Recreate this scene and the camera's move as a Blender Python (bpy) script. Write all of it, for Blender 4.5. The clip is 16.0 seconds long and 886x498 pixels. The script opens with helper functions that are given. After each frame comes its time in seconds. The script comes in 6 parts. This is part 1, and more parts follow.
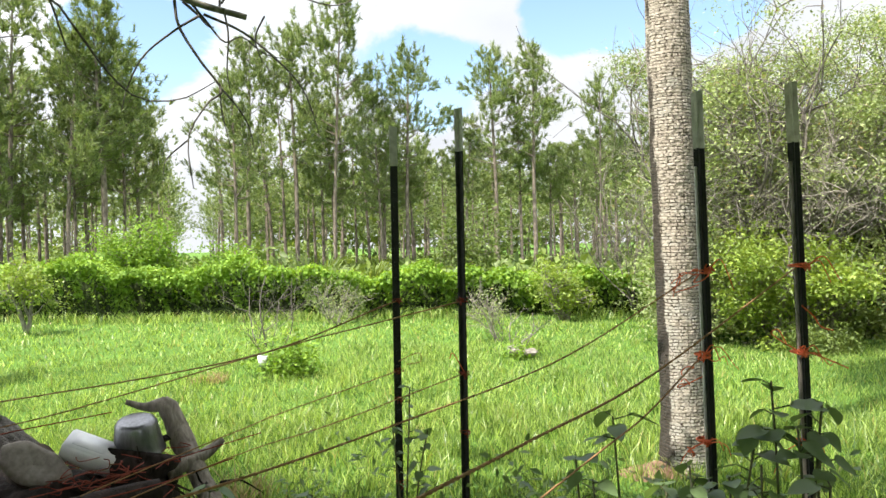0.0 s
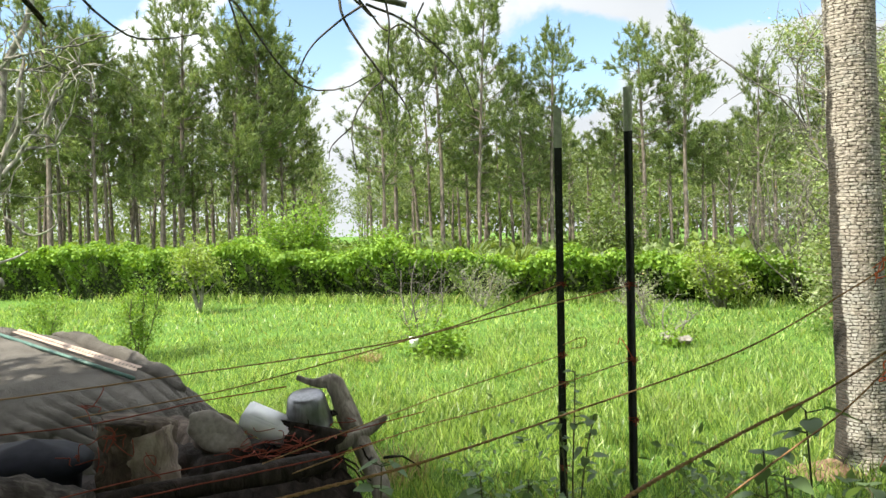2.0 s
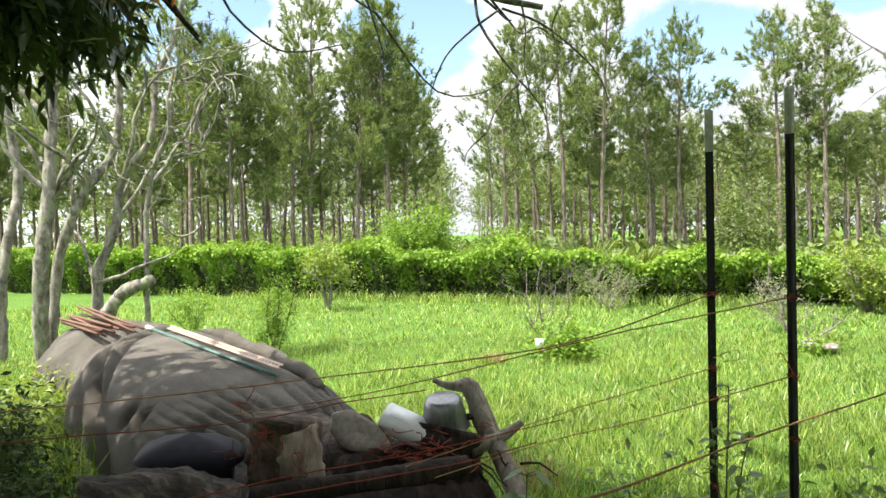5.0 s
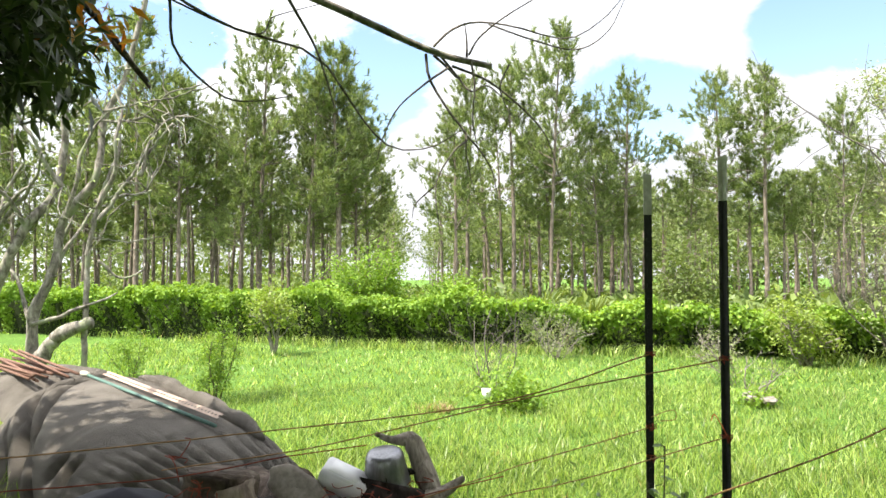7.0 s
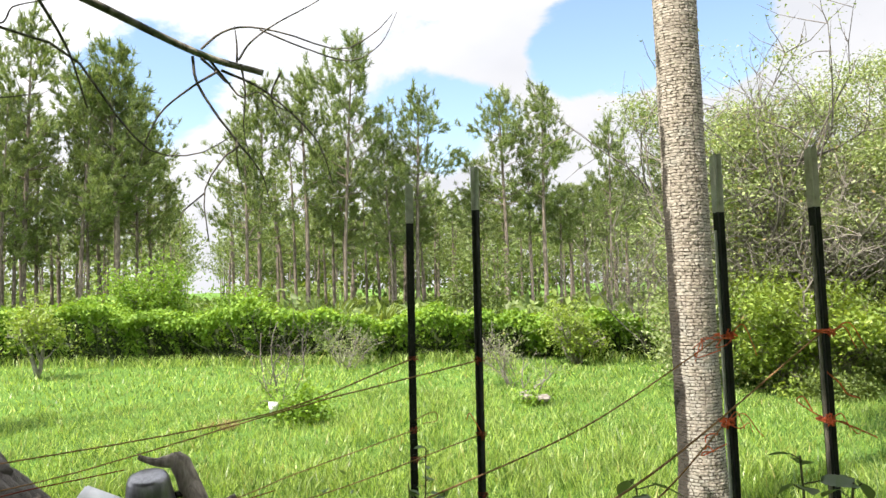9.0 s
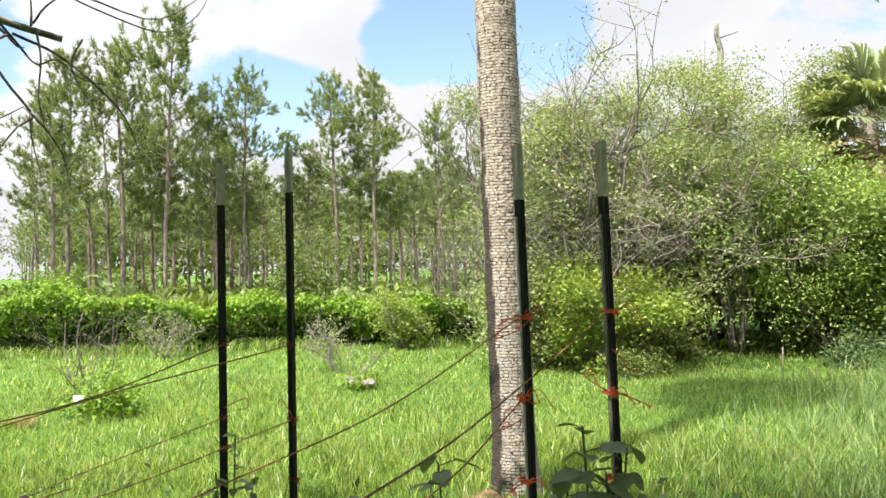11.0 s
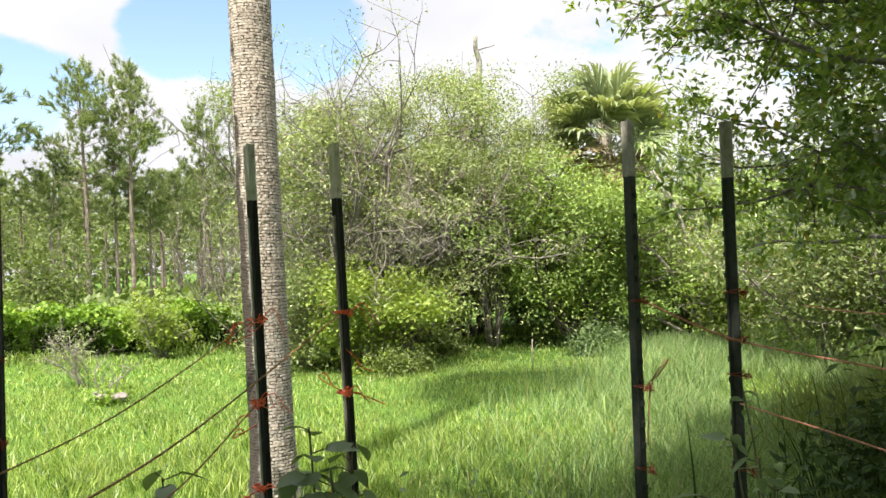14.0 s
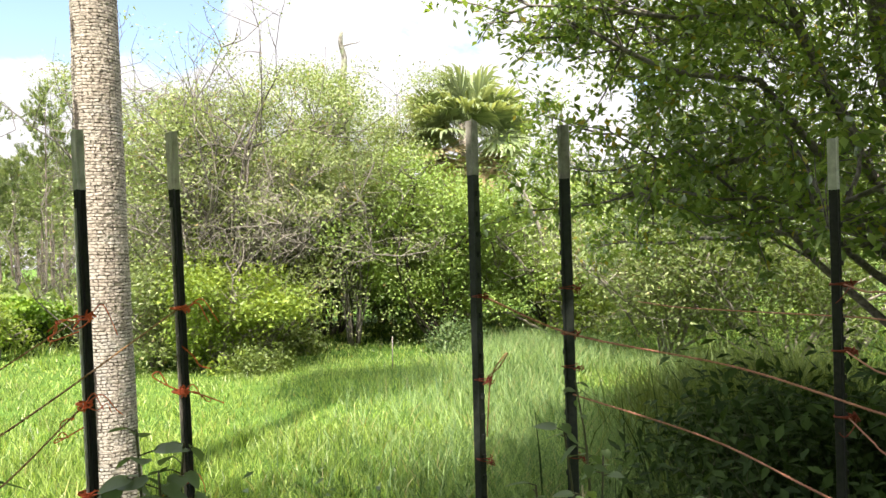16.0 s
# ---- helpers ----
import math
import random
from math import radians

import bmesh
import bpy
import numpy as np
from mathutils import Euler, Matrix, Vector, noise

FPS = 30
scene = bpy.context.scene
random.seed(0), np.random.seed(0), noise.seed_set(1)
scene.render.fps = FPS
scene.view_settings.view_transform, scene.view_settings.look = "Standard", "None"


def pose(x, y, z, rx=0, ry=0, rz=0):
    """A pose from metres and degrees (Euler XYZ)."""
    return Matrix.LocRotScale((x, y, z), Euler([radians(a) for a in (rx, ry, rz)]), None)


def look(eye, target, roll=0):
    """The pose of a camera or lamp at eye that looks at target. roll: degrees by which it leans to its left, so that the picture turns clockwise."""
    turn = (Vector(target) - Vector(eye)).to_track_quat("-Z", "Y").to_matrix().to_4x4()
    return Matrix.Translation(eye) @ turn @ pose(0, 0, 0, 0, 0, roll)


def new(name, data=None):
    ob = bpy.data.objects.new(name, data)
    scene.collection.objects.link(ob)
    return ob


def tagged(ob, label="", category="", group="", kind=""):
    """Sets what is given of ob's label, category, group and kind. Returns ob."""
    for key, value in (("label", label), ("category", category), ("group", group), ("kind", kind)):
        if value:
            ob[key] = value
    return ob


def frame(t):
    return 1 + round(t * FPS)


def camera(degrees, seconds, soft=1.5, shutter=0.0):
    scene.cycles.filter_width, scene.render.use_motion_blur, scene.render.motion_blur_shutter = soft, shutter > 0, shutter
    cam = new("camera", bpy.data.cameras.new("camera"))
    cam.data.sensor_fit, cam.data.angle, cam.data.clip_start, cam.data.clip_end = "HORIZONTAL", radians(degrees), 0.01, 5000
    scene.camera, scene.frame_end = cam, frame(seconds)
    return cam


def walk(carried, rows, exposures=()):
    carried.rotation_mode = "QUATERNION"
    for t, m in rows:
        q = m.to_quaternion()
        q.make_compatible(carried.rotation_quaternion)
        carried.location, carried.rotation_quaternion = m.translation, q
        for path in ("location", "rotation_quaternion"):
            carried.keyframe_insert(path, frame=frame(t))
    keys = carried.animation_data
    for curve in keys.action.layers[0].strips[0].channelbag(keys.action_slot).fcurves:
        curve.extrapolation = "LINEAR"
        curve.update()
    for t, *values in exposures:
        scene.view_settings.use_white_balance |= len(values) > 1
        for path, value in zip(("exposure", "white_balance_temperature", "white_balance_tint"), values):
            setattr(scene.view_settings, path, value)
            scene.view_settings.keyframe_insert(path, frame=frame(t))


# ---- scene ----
cam = camera(59.5, 16.0)
PATH = [
    (0, (0.0, 0.0, 1.596), (0.066, 1.999, 1.587), -1.4),
    (0.5, (-0.016, 0.0, 1.599), (-0.041, 1.999, 1.579), -1.6),
    (1, (-0.037, 0.015, 1.597), (-0.147, 2.012, 1.569), -1.4),
    (1.5, (-0.061, 0.006, 1.599), (-0.263, 1.996, 1.564), -1.4),
    (2, (-0.078, 0.009, 1.594), (-0.379, 1.986, 1.553), -1.5),
    (2.5, (-0.091, 0.042, 1.59), (-0.474, 2.005, 1.542), -2.0),
    (3, (-0.119, 0.023, 1.592), (-0.597, 1.964, 1.533), -1.8),
    (3.5, (-0.136, 0.017, 1.584), (-0.701, 1.934, 1.52), -2.0),
    (4, (-0.164, 0.013, 1.594), (-0.762, 1.92, 1.524), -1.8),
    (6.5, (-0.156, -0.009, 1.667), (-0.735, 1.905, 1.724), -0.5),
    (7, (-0.135, -0.004, 1.668), (-0.611, 1.937, 1.745), -0.3),
    (7.5, (-0.113, -0.004, 1.67), (-0.474, 1.961, 1.761), -0.5),
    (8, (-0.078, -0.016, 1.67), (-0.272, 1.972, 1.773), -1.0),
    (8.5, (-0.056, -0.016, 1.668), (-0.131, 1.98, 1.77), -1.2),
    (9, (-0.021, 0.007, 1.66), (0.022, 2.004, 1.755), -1.5),
    (11.5, (0.053, -0.008, 1.649), (0.627, 1.908, 1.686), -1.2),
    (12, (0.082, -0.008, 1.648), (0.757, 1.875, 1.678), -1.2),
    (12.5, (0.1, -0.016, 1.648), (0.87, 1.83, 1.676), -1.5),
    (13, (0.113, -0.029, 1.648), (0.972, 1.778, 1.678), -2.0),
    (13.5, (0.12, -0.041, 1.649), (1.057, 1.726, 1.681), -2.3),
    (14, (0.13, -0.042, 1.647), (1.141, 1.684, 1.682), -2.2),
    (14.5, (0.145, -0.044, 1.644), (1.219, 1.643, 1.678), -2.3),
    (15, (0.159, -0.049, 1.639), (1.302, 1.591, 1.669), -2.3),
    (15.5, (0.171, -0.058, 1.639), (1.382, 1.534, 1.662), -2.1),
    (16, (0.173, -0.072, 1.639), (1.467, 1.453, 1.657), -1.7),
]
LIGHT = ((0.0, 1.19, 6500, 10), (2.0, 1.08, 6480, 8), (4.0, 1.16, 6500, 9), (7.0, 1.36, 6580, 12), (8.0, 1.17, 6600, 12.5), (11.5, 1.11, 6600, 12), (14.0, 1.18, 6650, 13), (16.0, 1.40, 6720, 15))
walk(cam, [(t, look(eye, target, roll)) for t, eye, target, roll in PATH], LIGHT)

# ---- world, sun, exposure ----
SUN = Vector((-0.40, -0.30, 0.866)).normalized()
world = bpy.data.worlds.new("sky")
scene.world = world
world.use_nodes = True
wt = world.node_tree
wt.nodes.clear()


def wn(kind, **kw):
    n = wt.nodes.new(kind)
    for k, v in kw.items():
        if k == "op":
            n.operation = v
        else:
            n.inputs[k].default_value = v
    return n


sky = wn("ShaderNodeTexSky")
sky.sky_type, sky.sun_disc = "NISHITA", False
sky.sun_elevation, sky.sun_rotation = math.asin(SUN.z), math.atan2(SUN.x, SUN.y)
sky.air_density, sky.dust_density, sky.ozone_density = 1.0, 0.6, 1.5
coord = wn("ShaderNodeTexCoord")
flat = wn("ShaderNodeMapping")
flat.inputs["Location"].default_value = (3.1, 1.4, 0.35)
flat.inputs["Scale"].default_value = (1.0, 1.0, 1.7)
wt.links.new(coord.outputs["Generated"], flat.inputs["Vector"])
puff = wn("ShaderNodeTexNoise", Scale=4.2, Detail=9.0, Roughness=0.62, Distortion=0.35)
wt.links.new(flat.outputs["Vector"], puff.inputs["Vector"])
cover = wt.nodes.new("ShaderNodeMapRange")
cover.interpolation_type = "SMOOTHSTEP"
cover.inputs["From Min"].default_value, cover.inputs["From Max"].default_value = 0.27, 0.40
last = puff.outputs["Fac"]
for way, wide in (((0.21, 0.93, 0.29), 0.005), ((0.25, 0.92, 0.285), 0.003), ((0.35, 0.89, 0.288), 0.004), ((0.0, 0.98, 0.205), 0.004), ((0.07, 0.978, 0.195), 0.004), ((-0.56, 0.78, 0.28), 0.010), ((-0.32, 0.917, 0.243), 0.006), ((0.165, 0.95, 0.262), 0.002), ((0.0, 0.85, 0.52), 0.02)):
    dot = wt.nodes.new("ShaderNodeVectorMath")
    dot.operation = "DOT_PRODUCT"
    dot.inputs[1].default_value = Vector(way).normalized()
    wt.links.new(coord.outputs["Generated"], dot.inputs[0])
    near = wt.nodes.new("ShaderNodeMapRange")
    near.interpolation_type = "SMOOTHSTEP"
    near.inputs["From Min"].default_value, near.inputs["From Max"].default_value = 1 - wide, 1.0
    near.inputs["To Max"].default_value = 0.26
    wt.links.new(dot.outputs["Value"], near.inputs["Value"])
    less = wn("ShaderNodeMath", op="SUBTRACT")
    wt.links.new(last, less.inputs[0])
    wt.links.new(near.outputs["Result"], less.inputs[1])
    last = less.outputs["Value"]
wt.links.new(last, cover.inputs["Value"])
shade = wn("ShaderNodeTexNoise", Scale=5.0, Detail=5.0, Roughness=0.5)
wt.links.new(flat.outputs["Vector"], shade.inputs["Vector"])
cloud = wt.nodes.new("ShaderNodeMix")
cloud.data_type = "RGBA"
cloud.inputs["A"].default_value, cloud.inputs["B"].default_value = (4.2, 4.5, 5.0, 1), (6.7, 6.7, 6.7, 1)
wt.links.new(shade.outputs["Fac"], cloud.inputs["Factor"])
mixed = wt.nodes.new("ShaderNodeMix")
mixed.data_type = "RGBA"
wt.links.new(cover.outputs["Result"], mixed.inputs["Factor"])
wt.links.new(sky.outputs["Color"], mixed.inputs["A"])
toward = wt.nodes.new("ShaderNodeVectorMath")
toward.operation = "DOT_PRODUCT"
toward.inputs[1].default_value = SUN
wt.links.new(coord.outputs["Generated"], toward.inputs[0])
glow = wt.nodes.new("ShaderNodeMapRange")
glow.inputs["From Min"].default_value, glow.inputs["From Max"].default_value = -0.1, 0.9
glow.inputs["To Min"].default_value, glow.inputs["To Max"].default_value = 0.60, 1.7
wt.links.new(toward.outputs["Value"], glow.inputs["Value"])
lit = wt.nodes.new("ShaderNodeVectorMath")
lit.operation = "SCALE"
wt.links.new(cloud.outputs["Result"], lit.inputs[0])
wt.links.new(glow.outputs["Result"], lit.inputs["Scale"])
wt.links.new(lit.outputs["Vector"], mixed.inputs["B"])
bg = wn("ShaderNodeBackground", Strength=0.13)
wt.links.new(mixed.outputs["Result"], bg.inputs["Color"])
wo = wt.nodes.new("ShaderNodeOutputWorld")
wt.links.new(bg.outputs["Background"], wo.inputs["Surface"])

sun = new("sun", bpy.data.lights.new("sun", "SUN"))
sun.data.energy, sun.data.angle, sun.data.color = 5.0, radians(0.6), (1.0, 0.925, 0.80)
sun.matrix_world = look(SUN * 60, (0, 0, 0))
scene.view_settings.exposure = 1.15

# ---- materials ----


class Nodes:
    """A node material in short form."""

    def __init__(self, name):
        self.m = bpy.data.materials.new(name)
        self.m.use_nodes = True
        self.t = self.m.node_tree
        self.t.nodes.clear()
        self.out = self.t.nodes.new("ShaderNodeOutputMaterial")

    def n(self, kind, **kw):
        node = self.t.nodes.new(kind)
        for k, v in kw.items():
            node.inputs[k.replace("_", " ")].default_value = v
        return node

    def link(self, a, b):
        self.t.links.new(a, b)

    def pos(self, scale=(1, 1, 1)):
        c = self.n("ShaderNodeTexCoord")
        m = self.n("ShaderNodeMapping")
        m.inputs["Scale"].default_value = scale
        self.link(c.outputs["Object"], m.inputs["Vector"])
        return m.outputs["Vector"]

    def noise(self, vec, scale, detail=4.0, rough=0.55, distort=0.0):
        k = self.n("ShaderNodeTexNoise", Scale=scale, Detail=detail, Roughness=rough, Distortion=distort)
        self.link(vec, k.inputs["Vector"])
        return k.outputs["Fac"]

    def ramp(self, fac, stops):
        r = self.n("ShaderNodeValToRGB")
        e = r.color_ramp.elements
        while len(e) < len(stops):
            e.new(0.5)
        for el, (p, c) in zip(e, stops):
            el.position, el.color = p, (*c, 1)
        self.link(fac, r.inputs["Fac"])
        return r.outputs["Color"]

    def mix(self, fac, a, b, kind="MIX"):
        x = self.n("ShaderNodeMix")
        x.data_type, x.blend_type = "RGBA", kind
        for key, v in (("Factor", fac), ("A", a), ("B", b)):
            if isinstance(v, (int, float)):
                x.inputs[key].default_value = v
            elif isinstance(v, tuple):
                x.inputs[key].default_value = (*v, 1)
            else:
                self.link(v, x.inputs[key])
        return x.outputs["Result"]

    def bump(self, height, strength, distance):
        b = self.n("ShaderNodeBump", Strength=strength, Distance=distance)
        self.link(height, b.inputs["Height"])
        return b.outputs["Normal"]

    def principled(self, color, rough=0.7, metal=0.0, normal=None, spec=0.4):
        p = self.n("ShaderNodeBsdfPrincipled", Metallic=metal)
        p.inputs["Specular IOR Level"].default_value = spec
        for key, v in (("Base Color", color), ("Roughness", rough)):
            if isinstance(v, tuple):
                p.inputs[key].default_value = (*v, 1)
            elif isinstance(v, (int, float)):
                p.inputs[key].default_value = v
            else:
                self.link(v, p.inputs[key])
        if normal is not None:
            self.link(normal, p.inputs["Normal"])
        return p.outputs["BSDF"]

    def done(self, shader):
        self.link(shader, self.out.inputs["Surface"])
        return self.m


def leaf_material(name, dark, light, trans=0.45, rough=0.45, tint=(1.25, 1.15, 0.5), odd=None, spec=0.4):
    """Leaves: each its own shade, light shining through, a slight gloss."""
    k = Nodes(name)
    g = k.n("ShaderNodeNewGeometry")
    stops = [(0.0, dark), (0.55, tuple((a + b) / 2 for a, b in zip(dark, light))), (0.93, light)]
    if odd:
        stops += [(0.955, light), (0.97, odd)]
    col = k.ramp(g.outputs["Random Per Island"], stops)
    big = k.noise(k.pos(), 0.7, 3.0)
    col = k.mix(0.5, col, k.ramp(big, [(0.3, (0.62, 0.66, 0.6)), (0.7, (1.25, 1.2, 1.1))]), "MULTIPLY")
    p = k.principled(col, rough, spec=spec)
    tr = k.n("ShaderNodeBsdfTranslucent")
    k.link(k.mix(1.0, col, tint, "MULTIPLY"), tr.inputs["Color"])
    s = k.n("ShaderNodeMixShader", Fac=trans)
    k.link(p, s.inputs[1])
    k.link(tr.outputs["BSDF"], s.inputs[2])
    return k.done(s.outputs["Shader"])


def bark_material(name, a, b, c, scale=(1, 1, 0.25), size=22.0, bump=0.6, moss=None):
    k = Nodes(name)
    v = k.pos(scale)
    f = k.noise(v, size, 6.0, 0.65, 0.4)
    col = k.ramp(f, [(0.3, a), (0.5, b), (0.72, c)])
    patch = k.noise(k.pos(), 3.0, 4.0)
    col = k.mix(0.6, col, k.ramp(patch, [(0.35, (0.6, 0.6, 0.6)), (0.65, (1.2, 1.2, 1.2))]), "MULTIPLY")
    if moss:
        col = k.mix(k.ramp(k.noise(k.pos(), 5.0, 5.0), [(0.52, (0, 0, 0)), (0.62, (0.8, 0.8, 0.8))]), col, moss)
    return k.done(k.principled(col, 0.88, normal=k.bump(f, bump, 0.02), spec=0.2))


def plain_material(name, a, b, size=30.0, rough=0.6, metal=0.0, bump=0.2, spec=0.4, stretch=(1, 1, 1)):
    k = Nodes(name)
    f = k.noise(k.pos(stretch), size, 5.0, 0.6)
    g = k.noise(k.pos(), size * 0.13, 3.0)
    col = k.mix(k.ramp(f, [(0.3, (0, 0, 0)), (0.7, (1, 1, 1))]), a, b)
    col = k.mix(0.5, col, k.ramp(g, [(0.3, (0.7, 0.7, 0.7)), (0.7, (1.15, 1.15, 1.15))]), "MULTIPLY")
    return k.done(k.principled(col, rough, metal, k.bump(f, bump, 0.004), spec))


M_GRASS = leaf_material("grass_blade", (0.044, 0.108, 0.019), (0.475, 0.61, 0.19), 0.45, 0.36, (1.15, 1.2, 0.5), (0.42, 0.38, 0.16))
M_RANK = leaf_material("rank_grass_blade", (0.055, 0.13, 0.042), (0.37, 0.52, 0.22), 0.42, 0.55, (1.15, 1.1, 0.55), (0.45, 0.40, 0.22))
M_PINE = leaf_material("pine_needles", (0.095, 0.145, 0.058), (0.29, 0.36, 0.13), 0.3, 0.45, (1.15, 1.1, 0.55))
M_VINE = leaf_material("vine_leaf", (0.11, 0.22, 0.028), (0.26, 0.41, 0.06), 0.34, 0.55, spec=0.25)
M_CREEPER = leaf_material("creeper_leaf", (0.13, 0.22, 0.048), (0.29, 0.41, 0.11), 0.33, 0.48)
M_BRIGHT = leaf_material("yellow_green_leaf", (0.14, 0.225, 0.038), (0.32, 0.42, 0.085), 0.38, 0.42)
M_THICKET = leaf_material("thicket_leaf", (0.15, 0.20, 0.08), (0.38, 0.45, 0.20), 0.34, 0.45, (1.05, 1.12, 0.5), odd=(0.30, 0.22, 0.1))
M_UNDER = leaf_material("undergrowth_leaf", (0.08, 0.128, 0.034), (0.19, 0.255, 0.07), 0.33, 0.5)
M_GLOSSY = leaf_material("glossy_leaf", (0.10, 0.17, 0.06), (0.30, 0.41, 0.15), 0.42, 0.22, (1.4, 1.35, 0.45), (0.32, 0.28, 0.08), 0.8)
# leaf colour darkened to carry the deep shade by tree and heap
M_SHADE = leaf_material("shade_darkened_leaf", (0.02, 0.042, 0.013), (0.06, 0.105, 0.028), 0.2, 0.7, spec=0.15)
M_MANGO = leaf_material("long_dark_leaf", (0.035, 0.058, 0.026), (0.09, 0.13, 0.05), 0.2, 0.3, (1.4, 1.3, 0.5), None, 0.6)
M_FRESH = leaf_material("orange_young_leaf", (0.45, 0.16, 0.03), (0.55, 0.36, 0.06), 0.5, 0.4, (1.2, 1.0, 0.5))
M_WEED = leaf_material("broad_weed_leaf", (0.09, 0.16, 0.07), (0.23, 0.33, 0.15), 0.35, 0.4, (1.2, 1.2, 0.5))
M_FROND = leaf_material("palm_frond", (0.19, 0.25, 0.13), (0.38, 0.45, 0.27), 0.35, 0.28)
M_STRAW = leaf_material("dead_frond", (0.28, 0.22, 0.12), (0.45, 0.36, 0.2), 0.3, 0.7, (1.1, 1.0, 0.7))
M_PINEBARK = bark_material("pine_bark", (0.065, 0.052, 0.043), (0.185, 0.152, 0.128), (0.37, 0.32, 0.275), (1, 1, 0.3), 9.0, 0.8)
M_GREYBARK = bark_material("pale_grey_bark", (0.05, 0.045, 0.038), (0.215, 0.20, 0.172), (0.47, 0.45, 0.41), (1, 1, 0.5), 13.0, 0.9, (0.22, 0.25, 0.16))
M_TWIG = bark_material("dead_twig", (0.10, 0.088, 0.072), (0.225, 0.205, 0.175), (0.39, 0.365, 0.325), (1, 1, 1), 18.0, 0.4)
M_GREYTWIG = bark_material("grey_twig", (0.06, 0.052, 0.045), (0.15, 0.135, 0.118), (0.30, 0.275, 0.245), (1, 1, 1), 30.0, 0.4)
M_DARKTWIG = bark_material("dark_twig", (0.03, 0.025, 0.022), (0.075, 0.06, 0.052), (0.15, 0.125, 0.11), (1, 1, 1), 30.0, 0.4)
M_DRIFT = bark_material("weathered_wood", (0.10, 0.085, 0.07), (0.24, 0.21, 0.175), (0.40, 0.36, 0.31), (1, 1, 0.15), 26.0, 0.8)
M_ROT = bark_material("rotten_log", (0.010, 0.008, 0.006), (0.025, 0.019, 0.016), (0.06, 0.046, 0.038), (1, 1, 0.3), 16.0, 1.0)
M_HEDGEDARK = plain_material("hedge_inner_dark", (0.018, 0.028, 0.010), (0.05, 0.07, 0.024), 18.0, 0.85, 0.0, 0.4, 0.15)
M_STEM = plain_material("weed_stem", (0.05, 0.07, 0.03), (0.11, 0.10, 0.05), 40.0, 0.7)
M_POST = plain_material("black_painted_steel", (0.006, 0.007, 0.008), (0.022, 0.022, 0.022), 60.0, 0.55, 0.0, 0.25, 0.35)
M_POSTGREEN = plain_material("green_black_steel", (0.008, 0.014, 0.012), (0.03, 0.035, 0.03), 60.0, 0.55, 0.0, 0.25, 0.35)
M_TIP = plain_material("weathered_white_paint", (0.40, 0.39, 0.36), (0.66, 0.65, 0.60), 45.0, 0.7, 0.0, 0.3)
M_TIPDULL = plain_material("dull_grey_paint", (0.20, 0.19, 0.165), (0.40, 0.385, 0.345), 45.0, 0.75, 0.0, 0.3)
# brighter paint holding the sunlight on post d's tip; the bar's end uses it too
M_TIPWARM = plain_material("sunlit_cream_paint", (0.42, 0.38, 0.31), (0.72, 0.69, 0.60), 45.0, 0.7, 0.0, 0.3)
M_TWINE = plain_material("orange_twine", (0.72, 0.11, 0.05), (0.92, 0.25, 0.12), 400.0, 0.75, 0.0, 0.5, 0.2)
M_TWINEOLD = plain_material("faded_twine", (0.22, 0.125, 0.055), (0.40, 0.235, 0.115), 300.0, 0.85, 0.0, 0.5, 0.2)
M_TWINEPALE = plain_material("sun_bleached_twine", (0.36, 0.15, 0.10), (0.58, 0.30, 0.21), 300.0, 0.85, 0.0, 0.5, 0.2)
M_TWINERED = plain_material("dull_red_twine", (0.15, 0.033, 0.024), (0.29, 0.07, 0.042), 300.0, 0.8, 0.0, 0.5, 0.2)
M_ALU = plain_material("dull_aluminium", (0.17, 0.175, 0.185), (0.29, 0.295, 0.31), 70.0, 0.36, 0.85, 0.1, 0.5, (1, 1, 0.2))
M_WHITE = plain_material("white_plastic", (0.76, 0.78, 0.79), (0.88, 0.89, 0.89), 12.0, 0.38, 0.0, 0.1)
M_RUST = plain_material("rusty_iron", (0.11, 0.056, 0.04), (0.22, 0.13, 0.095), 50.0, 0.85, 0.2, 0.5)
M_STRIP = plain_material("pinkish_metal_strip", (0.30, 0.22, 0.17), (0.46, 0.36, 0.29), 40.0, 0.6, 0.2, 0.2)
M_GREENBAR = plain_material("green_steel_bar", (0.05, 0.12, 0.10), (0.12, 0.22, 0.18), 50.0, 0.5, 0.1, 0.2)
M_NAVY = plain_material("dark_navy_plastic", (0.006, 0.007, 0.013), (0.016, 0.018, 0.03), 20.0, 0.72, 0.0, 0.1, 0.3)
M_LOGBARK = bark_material("cracked_grey_bark", (0.010, 0.008, 0.006), (0.045, 0.037, 0.03), (0.17, 0.15, 0.125), (0.35, 1, 1), 16.0, 1.0)
M_CUT = plain_material("grey_cut_wood", (0.21, 0.19, 0.165), (0.36, 0.33, 0.29), 34.0, 0.9, 0.0, 0.4, 0.1)
M_SLAB = bark_material("torn_brown_bark", (0.06, 0.045, 0.035), (0.20, 0.16, 0.13), (0.38, 0.32, 0.265), (1, 1, 0.4), 10.0, 1.0)
M_PEEL = bark_material("peeling_brown_bark", (0.025, 0.018, 0.014), (0.085, 0.064, 0.05), (0.21, 0.17, 0.14), (1, 1, 0.5), 12.0, 1.0)
M_SOIL = plain_material("sandy_soil", (0.09, 0.055, 0.035), (0.24, 0.16, 0.105), 25.0, 0.95, 0.0, 0.8, 0.1)
M_ROCK = plain_material("pale_stone", (0.17, 0.15, 0.135), (0.33, 0.30, 0.275), 14.0, 0.85, 0.0, 0.7)


